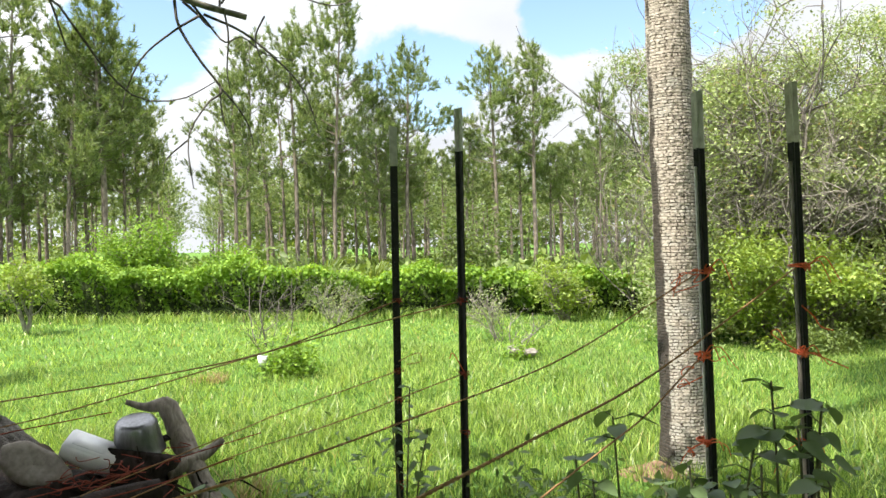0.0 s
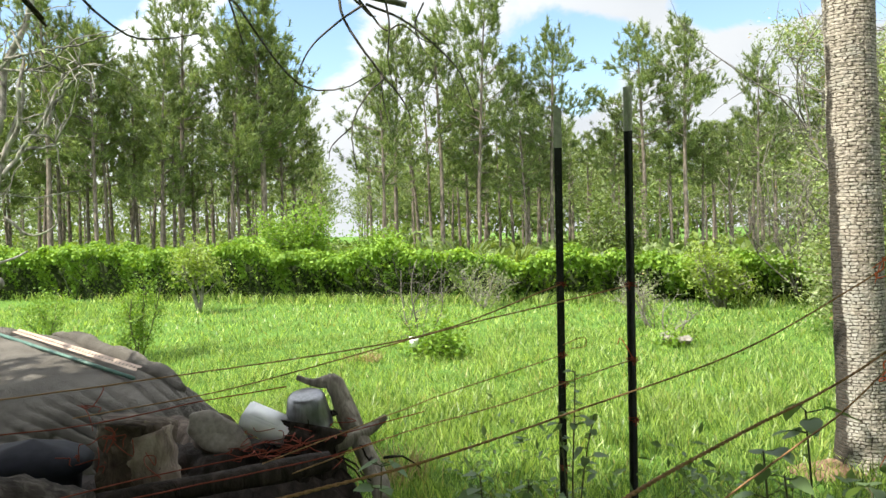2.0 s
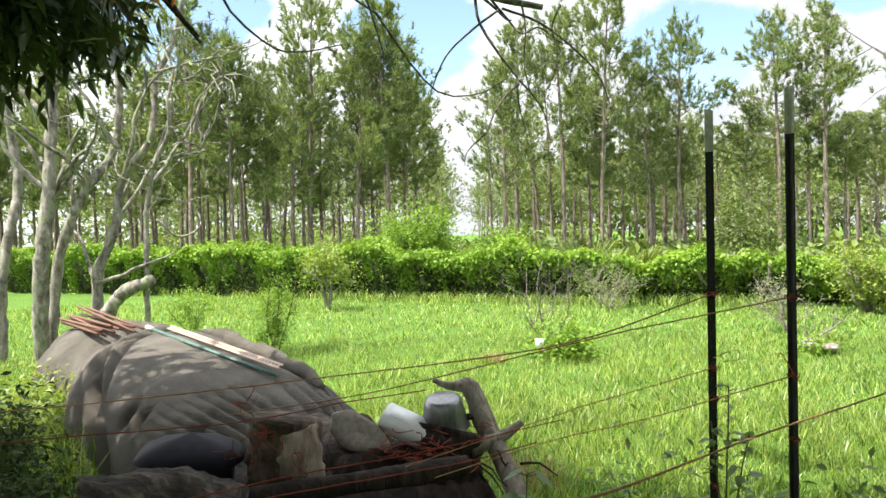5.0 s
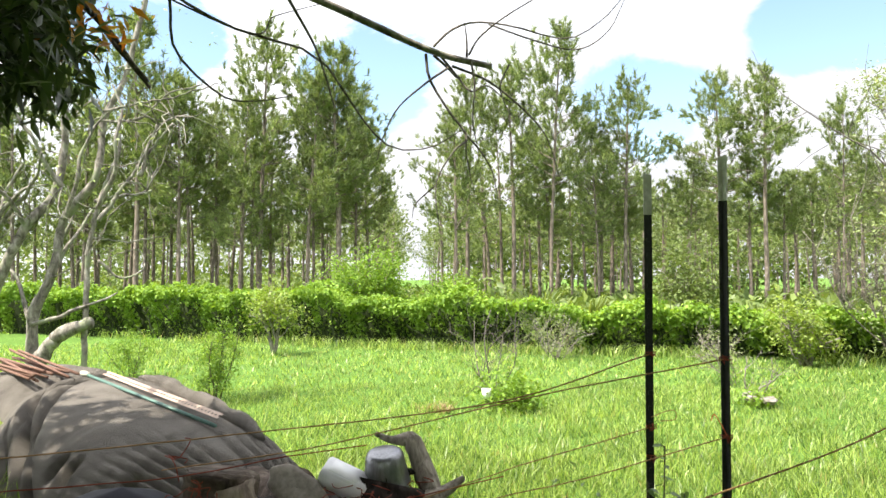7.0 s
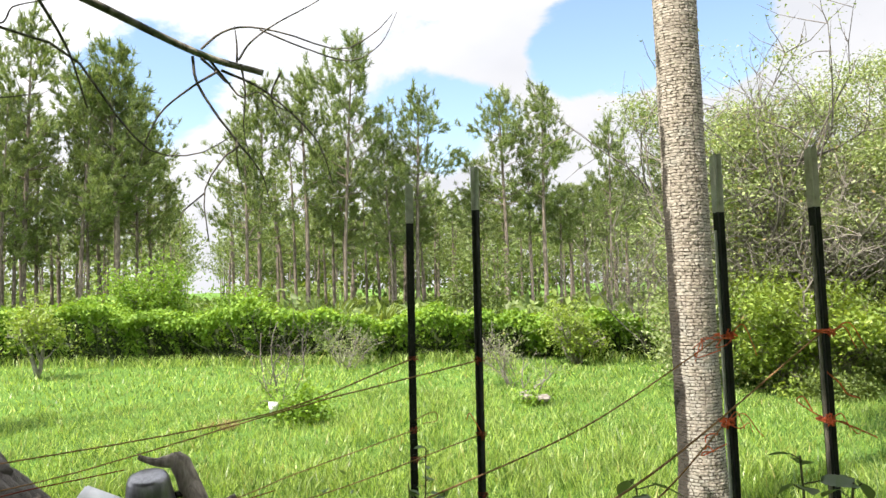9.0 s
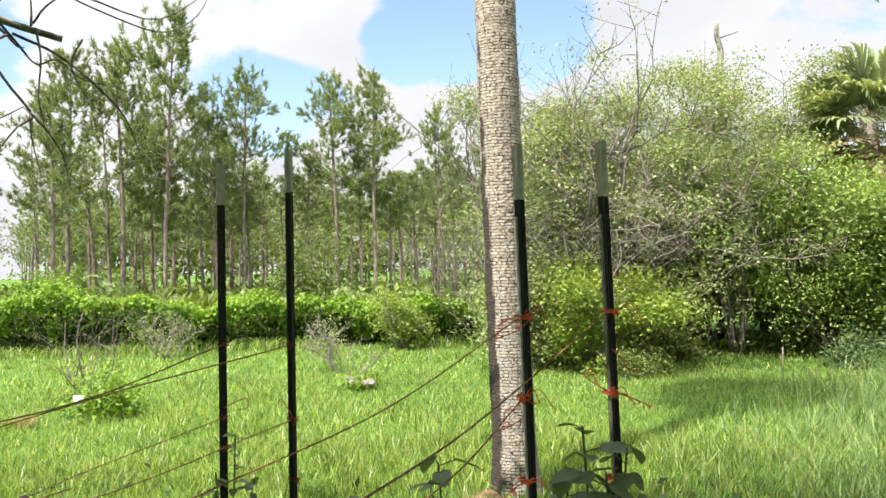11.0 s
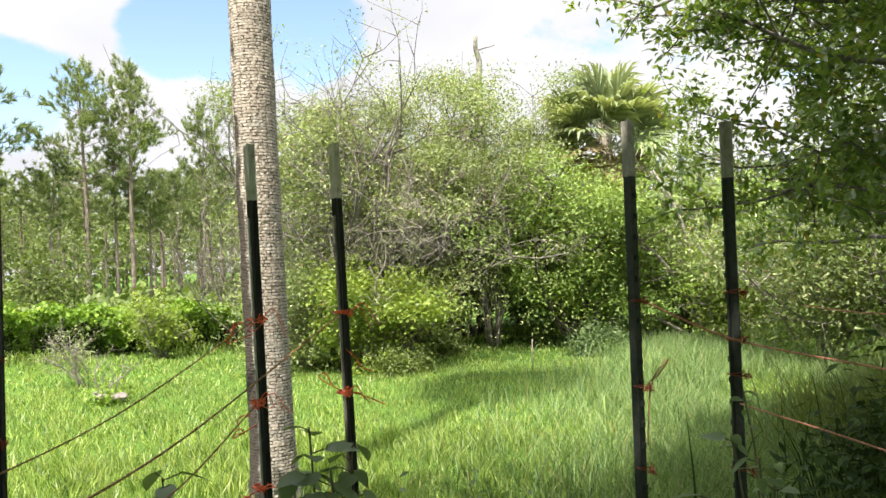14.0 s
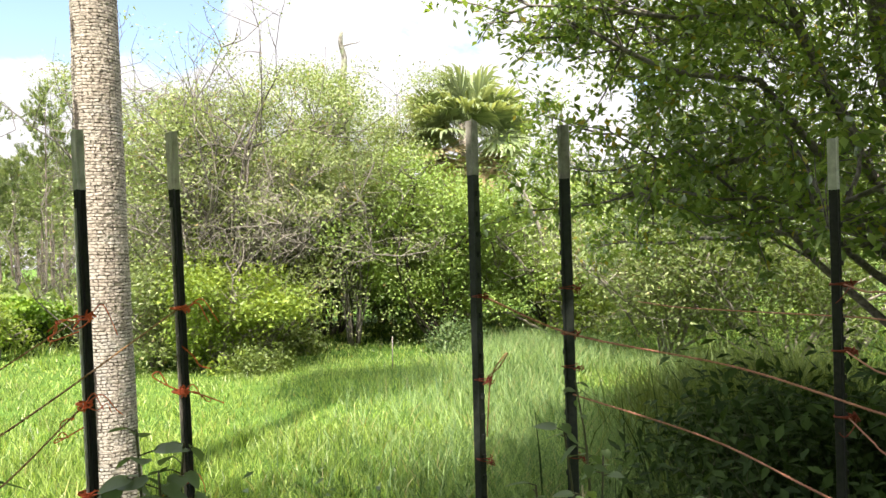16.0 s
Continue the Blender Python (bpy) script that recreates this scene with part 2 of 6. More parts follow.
def ground_material():
    k = Nodes("grassy_soil")
    v = k.pos()
    a = k.noise(v, 1.1, 6.0, 0.6)
    b = k.noise(v, 26.0, 5.0, 0.7)
    col = k.ramp(b, [(0.3, (0.035, 0.075, 0.015)), (0.5, (0.09, 0.18, 0.035)), (0.7, (0.19, 0.32, 0.075))])
    col = k.mix(0.6, col, k.ramp(a, [(0.35, (0.75, 0.72, 0.6)), (0.65, (1.15, 1.15, 1.0))]), "MULTIPLY")
    return k.done(k.principled(col, 0.95, normal=k.bump(b, 0.9, 0.05), spec=0.1))


def cloth_material():
    k = Nodes("grey_brown_tarp")
    v = k.pos()
    weave = k.noise(v, 160.0, 3.0, 0.7)
    stain_shade = k.noise(v, 2.2, 5.0, 0.6, 0.5)
    col = k.ramp(stain_shade, [(0.3, (0.105, 0.096, 0.083)), (0.55, (0.18, 0.166, 0.145)), (0.75, (0.25, 0.232, 0.205))])
    col = k.mix(0.35, col, k.ramp(weave, [(0.3, (0.7, 0.7, 0.7)), (0.7, (1.2, 1.2, 1.2))]), "MULTIPLY")
    fold = k.noise(k.pos((1.0, 1.0, 0.5)), 7.0, 6.0, 0.6, 1.6)
    add = k.n("ShaderNodeMath")
    add.operation = "ADD"
    k.link(fold, add.inputs[0])
    k.link(weave, add.inputs[1])
    return k.done(k.principled(col, 0.92, normal=k.bump(add.outputs[0], 0.8, 0.045), spec=0.15))


def palm_bark_material():
    """Pale trunk in close rings, cut by short upright cracks."""
    k = Nodes("palm_bark")
    v = k.pos((1, 1, 1))
    split = k.n("ShaderNodeSeparateXYZ")
    k.link(v, split.inputs[0])

    def calc(op, a, b):
        m = k.n("ShaderNodeMath")
        m.operation = op
        for key, q in ((0, a), (1, b)):
            if isinstance(q, (int, float)):
                m.inputs[key].default_value = q
            else:
                k.link(q, m.inputs[key])
        return m.outputs[0]

    turn = calc("MULTIPLY", calc("ARCTAN2", split.outputs["Y"], split.outputs["X"]), 0.15)
    wave = calc("MULTIPLY", calc("SUBTRACT", k.noise(k.pos((1, 1, 2.0)), 11.0, 5.0, 0.65), 0.5), 0.026)
    wave2 = calc("MULTIPLY", calc("SUBTRACT", k.noise(k.pos((1, 1, 1.4)), 17.0, 4.0), 0.5), 0.06)
    place = k.n("ShaderNodeCombineXYZ")
    k.link(calc("ADD", turn, wave2), place.inputs["X"])
    k.link(calc("ADD", split.outputs["Z"], wave), place.inputs["Y"])
    rows = k.n("ShaderNodeTexBrick", Scale=1.0)
    rows.inputs["Brick Width"].default_value, rows.inputs["Row Height"].default_value = 0.052, 0.0225
    rows.inputs["Mortar Size"].default_value, rows.inputs["Mortar Smooth"].default_value = 0.0040, 0.7
    rows.offset, rows.squash = 0.37, 0.6
    k.link(place.outputs["Vector"], rows.inputs["Vector"])
    gap = rows.outputs["Fac"]
    grain = k.noise(k.pos((1, 1, 3.0)), 30.0, 5.0, 0.7)
    lichen = k.noise(v, 6.0, 6.0, 0.68)
    band = k.noise(k.pos((0.4, 0.4, 5.0)), 1.5, 3.0)
    col = k.ramp(grain, [(0.3, (0.18, 0.16, 0.135)), (0.5, (0.42, 0.385, 0.335)), (0.7, (0.64, 0.60, 0.535))])
    grow = calc("ADD", lichen, calc("MULTIPLY", split.outputs["Z"], -0.055))
    col = k.mix(k.ramp(grow, [(0.38, (0, 0, 0)), (0.56, (0.75, 0.75, 0.75))]), col, (0.43, 0.44, 0.41))
    col = k.mix(0.5, col, k.ramp(band, [(0.35, (0.8, 0.74, 0.68)), (0.6, (1.12, 1.1, 1.06))]), "MULTIPLY")
    # dark strip up the -X side paints in shadowed, charred bark
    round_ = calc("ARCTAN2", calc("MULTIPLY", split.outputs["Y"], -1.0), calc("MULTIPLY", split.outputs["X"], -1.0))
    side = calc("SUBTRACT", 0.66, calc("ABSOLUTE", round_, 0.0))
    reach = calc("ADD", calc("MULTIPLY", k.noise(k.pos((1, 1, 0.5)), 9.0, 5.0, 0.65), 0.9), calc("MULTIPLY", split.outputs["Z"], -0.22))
    stain_shade = k.ramp(calc("ADD", side, reach), [(0.34, (0, 0, 0)), (0.46, (0.92, 0.92, 0.92))])
    col = k.mix(stain_shade, col, (0.03, 0.027, 0.023))
    broken = k.ramp(k.noise(v, 24.0, 3.0, 0.6), [(0.38, (0.2, 0.2, 0.2)), (0.55, (1, 1, 1))])
    joint = k.mix(1.0, gap, broken, "MULTIPLY")
    col = k.mix(joint, col, (0.085, 0.068, 0.054))
    return k.done(k.principled(col, 0.92, normal=k.bump(calc("SUBTRACT", calc("MULTIPLY", grain, 0.4), joint), 0.8, 0.012), spec=0.15))


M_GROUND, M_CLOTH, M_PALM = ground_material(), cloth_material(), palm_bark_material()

# ---- building helpers ----


def mesh_np(name, verts, faces, mat, smooth=False):
    """A mesh from arrays of corners and of faces with equal corner counts."""
    verts, faces = np.asarray(verts, np.float32), np.asarray(faces, np.int32)
    me = bpy.data.meshes.new(name)
    n, k = faces.shape
    me.vertices.add(len(verts))
    me.vertices.foreach_set("co", verts.ravel())
    me.loops.add(n * k)
    me.loops.foreach_set("vertex_index", faces.ravel())
    me.polygons.add(n)
    me.polygons.foreach_set("loop_start", np.arange(0, n * k, k, dtype=np.int32))
    me.update(calc_edges=True)
    if smooth:
        me.polygons.foreach_set("use_smooth", np.ones(n, bool))
    me.materials.append(mat)
    return me


def thing(name, label, category, at=(0, 0, 0), turn=0.0, group="", kind=""):
    ob = new(name)
    ob.empty_display_size = 0.1
    ob.matrix_basis = pose(*at, 0, 0, turn)
    return tagged(ob, label, category, group, kind)


def piece(name, me, parent, label="", kind="", m=None):
    ob = new(name, me)
    ob.parent = parent
    if m is not None:
        ob.matrix_basis = m
    return tagged(ob, label, kind=kind)


def bm_mesh(name, bm, mat, smooth=False):
    me = bpy.data.meshes.new(name)
    bm.normal_update()
    bm.to_mesh(me)
    bm.free()
    for p in me.polygons:
        p.use_smooth = smooth
    me.materials.append(mat)
    return me


def unit(v):
    return v / np.maximum(np.linalg.norm(v, axis=-1, keepdims=True), 1e-9)


def tube(points, radii, sides=6):
    """Corners and quads of a tube along points."""
    p = np.asarray(points, float)
    n = len(p)
    r = np.interp(np.linspace(0, 1, n), np.linspace(0, 1, len(radii)), radii)
    t = unit(np.gradient(p, axis=0))
    ref = np.where(np.abs(t[:, 2:3]) > 0.9, [[1.0, 0, 0]], [[0, 0, 1.0]])
    a = unit(np.cross(t, ref))
    for i in range(1, n):
        a[i] = unit(a[i - 1] - (a[i - 1] @ t[i]) * t[i])
    b = np.cross(t, a)
    ang = np.linspace(0, 2 * np.pi, sides, endpoint=False)
    v = p[:, None] + r[:, None, None] * (np.cos(ang)[None, :, None] * a[:, None] + np.sin(ang)[None, :, None] * b[:, None])
    i, j = np.meshgrid(np.arange(n - 1), np.arange(sides), indexing="ij")
    k = (j + 1) % sides
    f = np.stack([i * sides + j, i * sides + k, (i + 1) * sides + k, (i + 1) * sides + j], -1).reshape(-1, 4)
    caps = []
    for row, flip in ((0, True), (n - 1, False)):
        ring = [row * sides + q for q in range(sides)]
        if flip:
            ring.reverse()
        for q in range(1, sides - 1, 2):
            caps.append([ring[0], ring[q], ring[q + 1], ring[min(q + 2, sides - 1)]] if q + 2 < sides else [ring[0], ring[q], ring[q + 1], ring[0]])
    caps = [c for c in caps if len(set(c)) == 4]
    return v.reshape(-1, 3), np.vstack([f, caps]) if caps else f


def joined(tubes):
    vs, fs, off = [], [], 0
    for v, f in tubes:
        vs.append(v)
        fs.append(f + off)
        off += len(v)
    return np.vstack(vs), np.vstack(fs)


def bend(points, n=12):
    """A smooth run of n points through the given ones."""
    p = np.asarray(points, float)
    if len(p) < 3:
        return p[0] + np.linspace(0, 1, n)[:, None] * (p[-1] - p[0])
    q = np.vstack([2 * p[0] - p[1], p, 2 * p[-1] - p[-2]])
    out = []
    for s in np.linspace(0, len(p) - 1 - 1e-6, n):
        i, u = int(s), s % 1
        a, b, c, d = q[i : i + 4]
        out.append(0.5 * (2 * b + (c - a) * u + (2 * a - 5 * b + 4 * c - d) * u**2 + (3 * b - a - 3 * c + d) * u**3))
    return np.array(out)


def leaf_arrays(rng, pts, length, ratio=0.45, lie=0.5, droop=0.0, axis=None, fold=0.18, flat=1.0):
    """Folded four-cornered leaves at pts, pointing about at random or along axis."""
    n = len(pts)
    d = rng.normal(size=(n, 3)) if axis is None else axis + rng.normal(size=(n, 3)) * lie
    d[:, 2] = d[:, 2] * flat - droop
    d = unit(d)
    s = unit(np.cross(d, rng.normal(size=(n, 3)) * 0.5 * flat + [0, 0, 1.0]))
    up = np.cross(s, d)
    L = (length * rng.uniform(0.65, 1.25, n))[:, None]
    W = L * ratio / 2
    base, tip = pts, pts + d * L
    mid = pts + d * L * 0.45 + up * W * fold
    v = np.stack([base, mid - s * W, tip - up * L * 0.1, mid + s * W], 1)
    i = np.arange(n)[:, None] * 4
    f = np.concatenate([i + [0, 1, 2], i + [0, 2, 3]], 1).reshape(-1, 3)
    return v.reshape(-1, 3), f


def small_leaves(rng, pts, length, ratio=0.5, droop=0.0):
    """One-faced pointed leaves for foliage that stays far off."""
    n = len(pts)
    d = rng.normal(size=(n, 3))
    d[:, 2] = d[:, 2] * 0.7 - droop
    d = unit(d)
    s = unit(np.cross(d, rng.normal(size=(n, 3)) * 0.6 + [0, 0, 1.0]))
    L = (length * rng.uniform(0.65, 1.25, n))[:, None]
    v = np.stack([pts - s * L * ratio / 2, pts + s * L * ratio / 2, pts + d * L], 1)
    return v.reshape(-1, 3), np.arange(3 * n).reshape(-1, 3)


def blade_arrays(rng, pts, height, width, lean=0.35):
    """Bent grass blades of three triangles."""
    n = len(pts)
    az = rng.uniform(0, 2 * np.pi, n)
    h = (height * rng.uniform(0.55, 1.25, n))[:, None]
    w = (width * rng.uniform(0.7, 1.3, n))[:, None] / 2
    side = np.stack([np.cos(az), np.sin(az), 0 * az], 1)
    az2 = rng.uniform(0, 2 * np.pi, n)
    go = np.stack([np.cos(az2), np.sin(az2), 0 * az], 1) * (h * lean * rng.uniform(0.2, 1.6, n)[:, None])
    up = np.array([0, 0, 1.0])
    m = pts + up * h * 0.55 + go * 0.35
    v = np.stack([pts - side * w, pts + side * w, m - side * w * 0.8, m + side * w * 0.8, pts + up * h + go], 1)
    i = np.arange(n)[:, None] * 5
    f = np.concatenate([i + [0, 1, 3], i + [0, 3, 2], i + [2, 3, 4]], 1).reshape(-1, 3)
    return v.reshape(-1, 3), f


def wander(rng, p, d, length, n=6, wobble=0.25, lift=0.0):
    pts = [np.array(p, float)]
    d = unit(np.array(d, float))
    for _ in range(n - 1):
        d = unit(d + rng.normal(size=3) * wobble + [0, 0, lift])
        pts.append(pts[-1] + d * length / (n - 1))
    return np.array(pts), d


def shrub_arrays(rng, H, spread, stems=5, kids=(5, 4), r0=0.05, wobble=0.3, lift=0.1, first=0.25, base=0.15, shrink=0.55):
    """Branching stems; returns the tubes and the points along the outer twigs."""
    tubes, tips = [], []
    for _ in range(stems):
        az = rng.uniform(0, 2 * np.pi)
        out = np.array([np.cos(az), np.sin(az), 0])
        d = out * spread / H * rng.uniform(0.3, 1.3) + [0, 0, 1]
        start = out * base * rng.uniform(0, 1)
        L = H * rng.uniform(0.6, 0.9)
        p0, d0 = wander(rng, start, d, L, 8, wobble * 0.6, lift * 0.3)
        rr = r0 * rng.uniform(0.6, 1.2)
        tubes.append((p0, (rr, rr * 0.45), 5))
        for _ in range(kids[0]):
            s = rng.uniform(first, 1.0)
            i = int(s * 7)
            o = p0[i]
            az = rng.uniform(0, 2 * np.pi)
            d1 = np.array([np.cos(az), np.sin(az), rng.uniform(-0.2, 0.9)]) + d0 * 0.5
            p1, e1 = wander(rng, o, d1, L * shrink * rng.uniform(0.6, 1.2), 6, wobble, lift)
            tubes.append((p1, (rr * 0.45, rr * 0.15), 3))
            tips.append(p1[3:])
            for _ in range(kids[1]):
                o2 = p1[rng.integers(2, 6)]
                d2 = unit(rng.normal(size=3)) + e1 * 0.7
                p2, _ = wander(rng, o2, d2, L * shrink * 0.5 * rng.uniform(0.5, 1.2), 4, wobble, lift)
                tubes.append((p2, (rr * 0.2, rr * 0.06), 3))
                tips.append(p2[1:])
    return tubes, np.vstack(tips)


def shrub(name, label, category, at, seed, H, spread, leaves, size, leaf_mat, wood_mat, puff=0.12, group="", bare=0.0, ratio=0.45, droop=0.2, keep=None, per=0, clumps=0, clear=0.0, **kw):
    """A bush or small tree: stems and a foliage mesh of many leaves."""
    rng = np.random.default_rng(seed)
    tubes, tips = shrub_arrays(rng, H, spread, **kw)
    tubes = [q for q in tubes if (q[0][-1, 2] if q[2] == 5 else q[0][:, 2].min()) > clear]
    ob = thing(name, label, category, at, 0, group)
    v, f = joined([tube(p, r, s) for p, r, s in tubes])
    piece("branchwork", mesh_np("branchwork", v, f, wood_mat, True), ob, kind="stuff")
    tips = tips[tips[:, 2] > 0.05 * H]
    if bare:
        tips = tips[noisy(tips * 1.2 + seed) > bare]
    if clumps:
        tips = tips[rng.permutation(len(tips))[:clumps]]
    per = per or (14 if leaves > 2500 else 5)
    centre = np.repeat(tips[rng.integers(0, len(tips), leaves // per)], per, 0)
    pts = centre + rng.normal(size=(len(centre), 3)) * puff * ([1.15, 1.15, 0.7] if clumps else [1, 1, 1])
    pts[:, 2] = np.maximum(pts[:, 2], 0.04)
    if keep is not None:
        pts = pts[keep(pts + np.array(at))]
    if math.hypot(at[0], at[1]) > 9.0:
        pts = np.vstack([pts, pts[rng.uniform(size=len(pts)) < 0.8] + rng.normal(size=3) * 0.05])
        pts = pts + rng.normal(size=pts.shape) * puff * 0.25
        v, f = small_leaves(rng, pts, size * 0.72, ratio * 1.25, droop)
    else:
        v, f = leaf_arrays(rng, pts, size, ratio, droop=droop, flat=0.6)
    piece("foliage", mesh_np("foliage", v, f, leaf_mat), ob)
    return ob


def noisy(p, scale=1.0):
    """Smooth values about 0, one for each row of p."""
    q = np.asarray(p, float) * scale
    x, y, z = q[:, 0], q[:, 1], q[:, 2] if q.shape[1] > 2 else q[:, 0] * 0
    return (np.sin(1.3 * x + 1.7 * np.sin(0.9 * y + 0.4)) + np.sin(1.1 * y + 1.5 * np.sin(1.2 * z + 1.1)) + np.sin(1.7 * z + 1.3 * np.sin(0.8 * x + 2.0)) + 0.5 * np.sin(3.1 * x + 2.2 * y + 1.9 * z)) / 3.5


# ---- ground ----


def ground_height(x, y):
    p = np.stack([x, y], 1)
    return 0.035 * noisy(p, 0.9) + 0.02 * noisy(p, 2.7)


def ground():
    def axis():
        near = np.linspace(-24, 24, 121)
        far = 24 * np.power(45.0, np.linspace(0.05, 1, 22))
        return np.concatenate([-far[::-1], near, far])

    a = axis()
    X, Y = np.meshgrid(a, a + 10, indexing="ij")
    x, y = X.ravel(), Y.ravel()
    z = ground_height(x, y) * np.clip((60 - np.hypot(x, y)) / 30, 0, 1)
    n = len(a)
    i, j = np.meshgrid(np.arange(n - 1), np.arange(n - 1), indexing="ij")
    f = np.stack([i * n + j, (i + 1) * n + j, (i + 1) * n + j + 1, i * n + j + 1], -1).reshape(-1, 4)
    ob = new("ground", mesh_np("ground", np.stack([x, y, z], 1), f, M_GROUND, True))
    tagged(ob, "grassy sandy ground reaching to the woods", "ground", kind="structure")


ground()


def hedge_front(x):
    return 17.2 - 0.17 * x + 0.25 * np.sin(x * 0.8) + 0.15 * np.sin(x * 2.1 + 1)


def hedge_top(x):
    return np.interp(x, [-26, -10, -4, 2, 9], [1.45, 1.38, 1.2, 0.92, 0.95]) + 0.10 * np.sin(x * 1.3) + 0.07 * np.sin(x * 3.1 + 2) + 0.05 * np.sin(x * 7.3)


def scatter(rng, count, near, far, lo, hi, cx=0.1, cy=0.0):
    """Points on the ground in a ring sector, angles in degrees to the right of +y."""
    r = np.sqrt(rng.uniform(near**2, far**2, count))
    a = np.radians(rng.uniform(lo, hi, count))
    return np.stack([cx + r * np.sin(a), cy + r * np.cos(a)], 1)


def short_blades(rng, pts, height, width, lean=0.6):
    """One-triangle grass blades for the farther lawn."""
    n = len(pts)
    az, az2 = rng.uniform(0, 2 * np.pi, (2, n))
    h = (height * rng.uniform(0.5, 1.3, n))[:, None]
    w = (width * rng.uniform(0.7, 1.3, n))[:, None] / 2
    side = np.stack([np.cos(az), np.sin(az), 0 * az], 1) * w
    go = np.stack([np.cos(az2), np.sin(az2), 0 * az], 1) * (h * lean * rng.uniform(0.2, 1.6, n)[:, None])
    v = np.stack([pts - side, pts + side, pts + np.array([0, 0, 1.0]) * h + go], 1)
    return v.reshape(-1, 3), np.arange(3 * n).reshape(-1, 3)


def grass():
    rng = np.random.default_rng(3)
    vs = []
    for count, near, far, h, w, make in ((100000, 3.6, 7.5, 0.112, 0.0082, blade_arrays), (120000, 7.5, 12.5, 0.088, 0.013, short_blades), (90000, 12.5, 23.0, 0.085, 0.026, short_blades)):
        p = scatter(rng, count, near, far, -52, 72)
        keep = (p[:, 1] < hedge_front(p[:, 0]) + 0.2) & (p[:, 1] > 1.0)
        patch = noisy(p, 0.8) + 0.6 * noisy(p, 2.9)
        tuft = noisy(p, 9.0) + 0.5 * noisy(p, 21.0)
        keep &= rng.uniform(size=len(p)) < 0.72 + 0.2 * patch + 0.3 * tuft
        p, patch, tuft = p[keep], patch[keep], tuft[keep]
        z = ground_height(p[:, 0], p[:, 1]) - 0.01
        vs.append(make(rng, np.column_stack([p, z]), h * (1 + 0.25 * patch + 0.45 * tuft).clip(0.45, 1.9), np.full(len(p), w), 0.62))
    off, V, F = 0, [], []
    for v, f in vs:
        V.append(v)
        F.append(f + off)
        off += len(v)
    ob = new("grass", mesh_np("grass", np.vstack(V), np.vstack(F), M_GRASS))
    tagged(ob, "bright green ankle-high grass over the whole clearing", "grass", kind="stuff")


grass()


def rank_grass(name, label, seed, count, centre, size, turn, h, w, mat, lean=0.5):
    rng = np.random.default_rng(seed)
    q = rng.normal(size=(count, 2)) * size
    c, s = math.cos(radians(turn)), math.sin(radians(turn))
    p = np.stack([centre[0] + c * q[:, 0] - s * q[:, 1], centre[1] + s * q[:, 0] + c * q[:, 1]], 1)
    patch = noisy(p, 1.6)
    p = p[patch > -0.35]
    z = ground_height(p[:, 0], p[:, 1]) - 0.01
    v, f = blade_arrays(rng, np.column_stack([p, z]), np.full(len(p), h), np.full(len(p), w), lean)
    tagged(new(name, mesh_np(name, v, f, mat)), label, "weeds", kind="stuff")


rank_grass("tall_grass", "tall seeding grass in the shade of the tree", 11, 19000, (6.9, 5.0), (1.5, 1.1), 25, 0.27, 0.0075, M_RANK, 0.75)
rank_grass("tall_grass", "knee-high wispy grass along the clearing's edge", 12, 7000, (8.6, 7.9), (1.2, 0.6), 30, 0.38, 0.009, M_RANK, 0.6)
rank_grass("tall_grass", "dark rank grass and weeds under the tree", 13, 9000, (4.4, 3.1), (0.9, 0.8), 20, 0.30, 0.0075, M_RANK, 0.75)
# M_SHADE puts the tree's shade into the weeds' own colour
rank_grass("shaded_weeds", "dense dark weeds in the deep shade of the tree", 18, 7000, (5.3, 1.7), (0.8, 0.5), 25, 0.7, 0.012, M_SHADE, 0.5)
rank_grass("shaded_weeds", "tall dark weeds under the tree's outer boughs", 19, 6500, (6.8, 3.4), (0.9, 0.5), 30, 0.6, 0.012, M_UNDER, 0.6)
rank_grass("tall_weeds", "lush bright weeds beside the covered heap", 14, 4000, (-5.2, 5.0), (0.5, 0.6), 40, 0.36, 0.014, M_GRASS, 0.7)
rank_grass("hedge_foot_grass", "pale long grass at the foot of the hedge", 15, 5200, (-3.0, 17.5), (7.0, 0.25), -9.7, 0.24, 0.018, M_GRASS, 0.7)

# ---- vine hedge ----


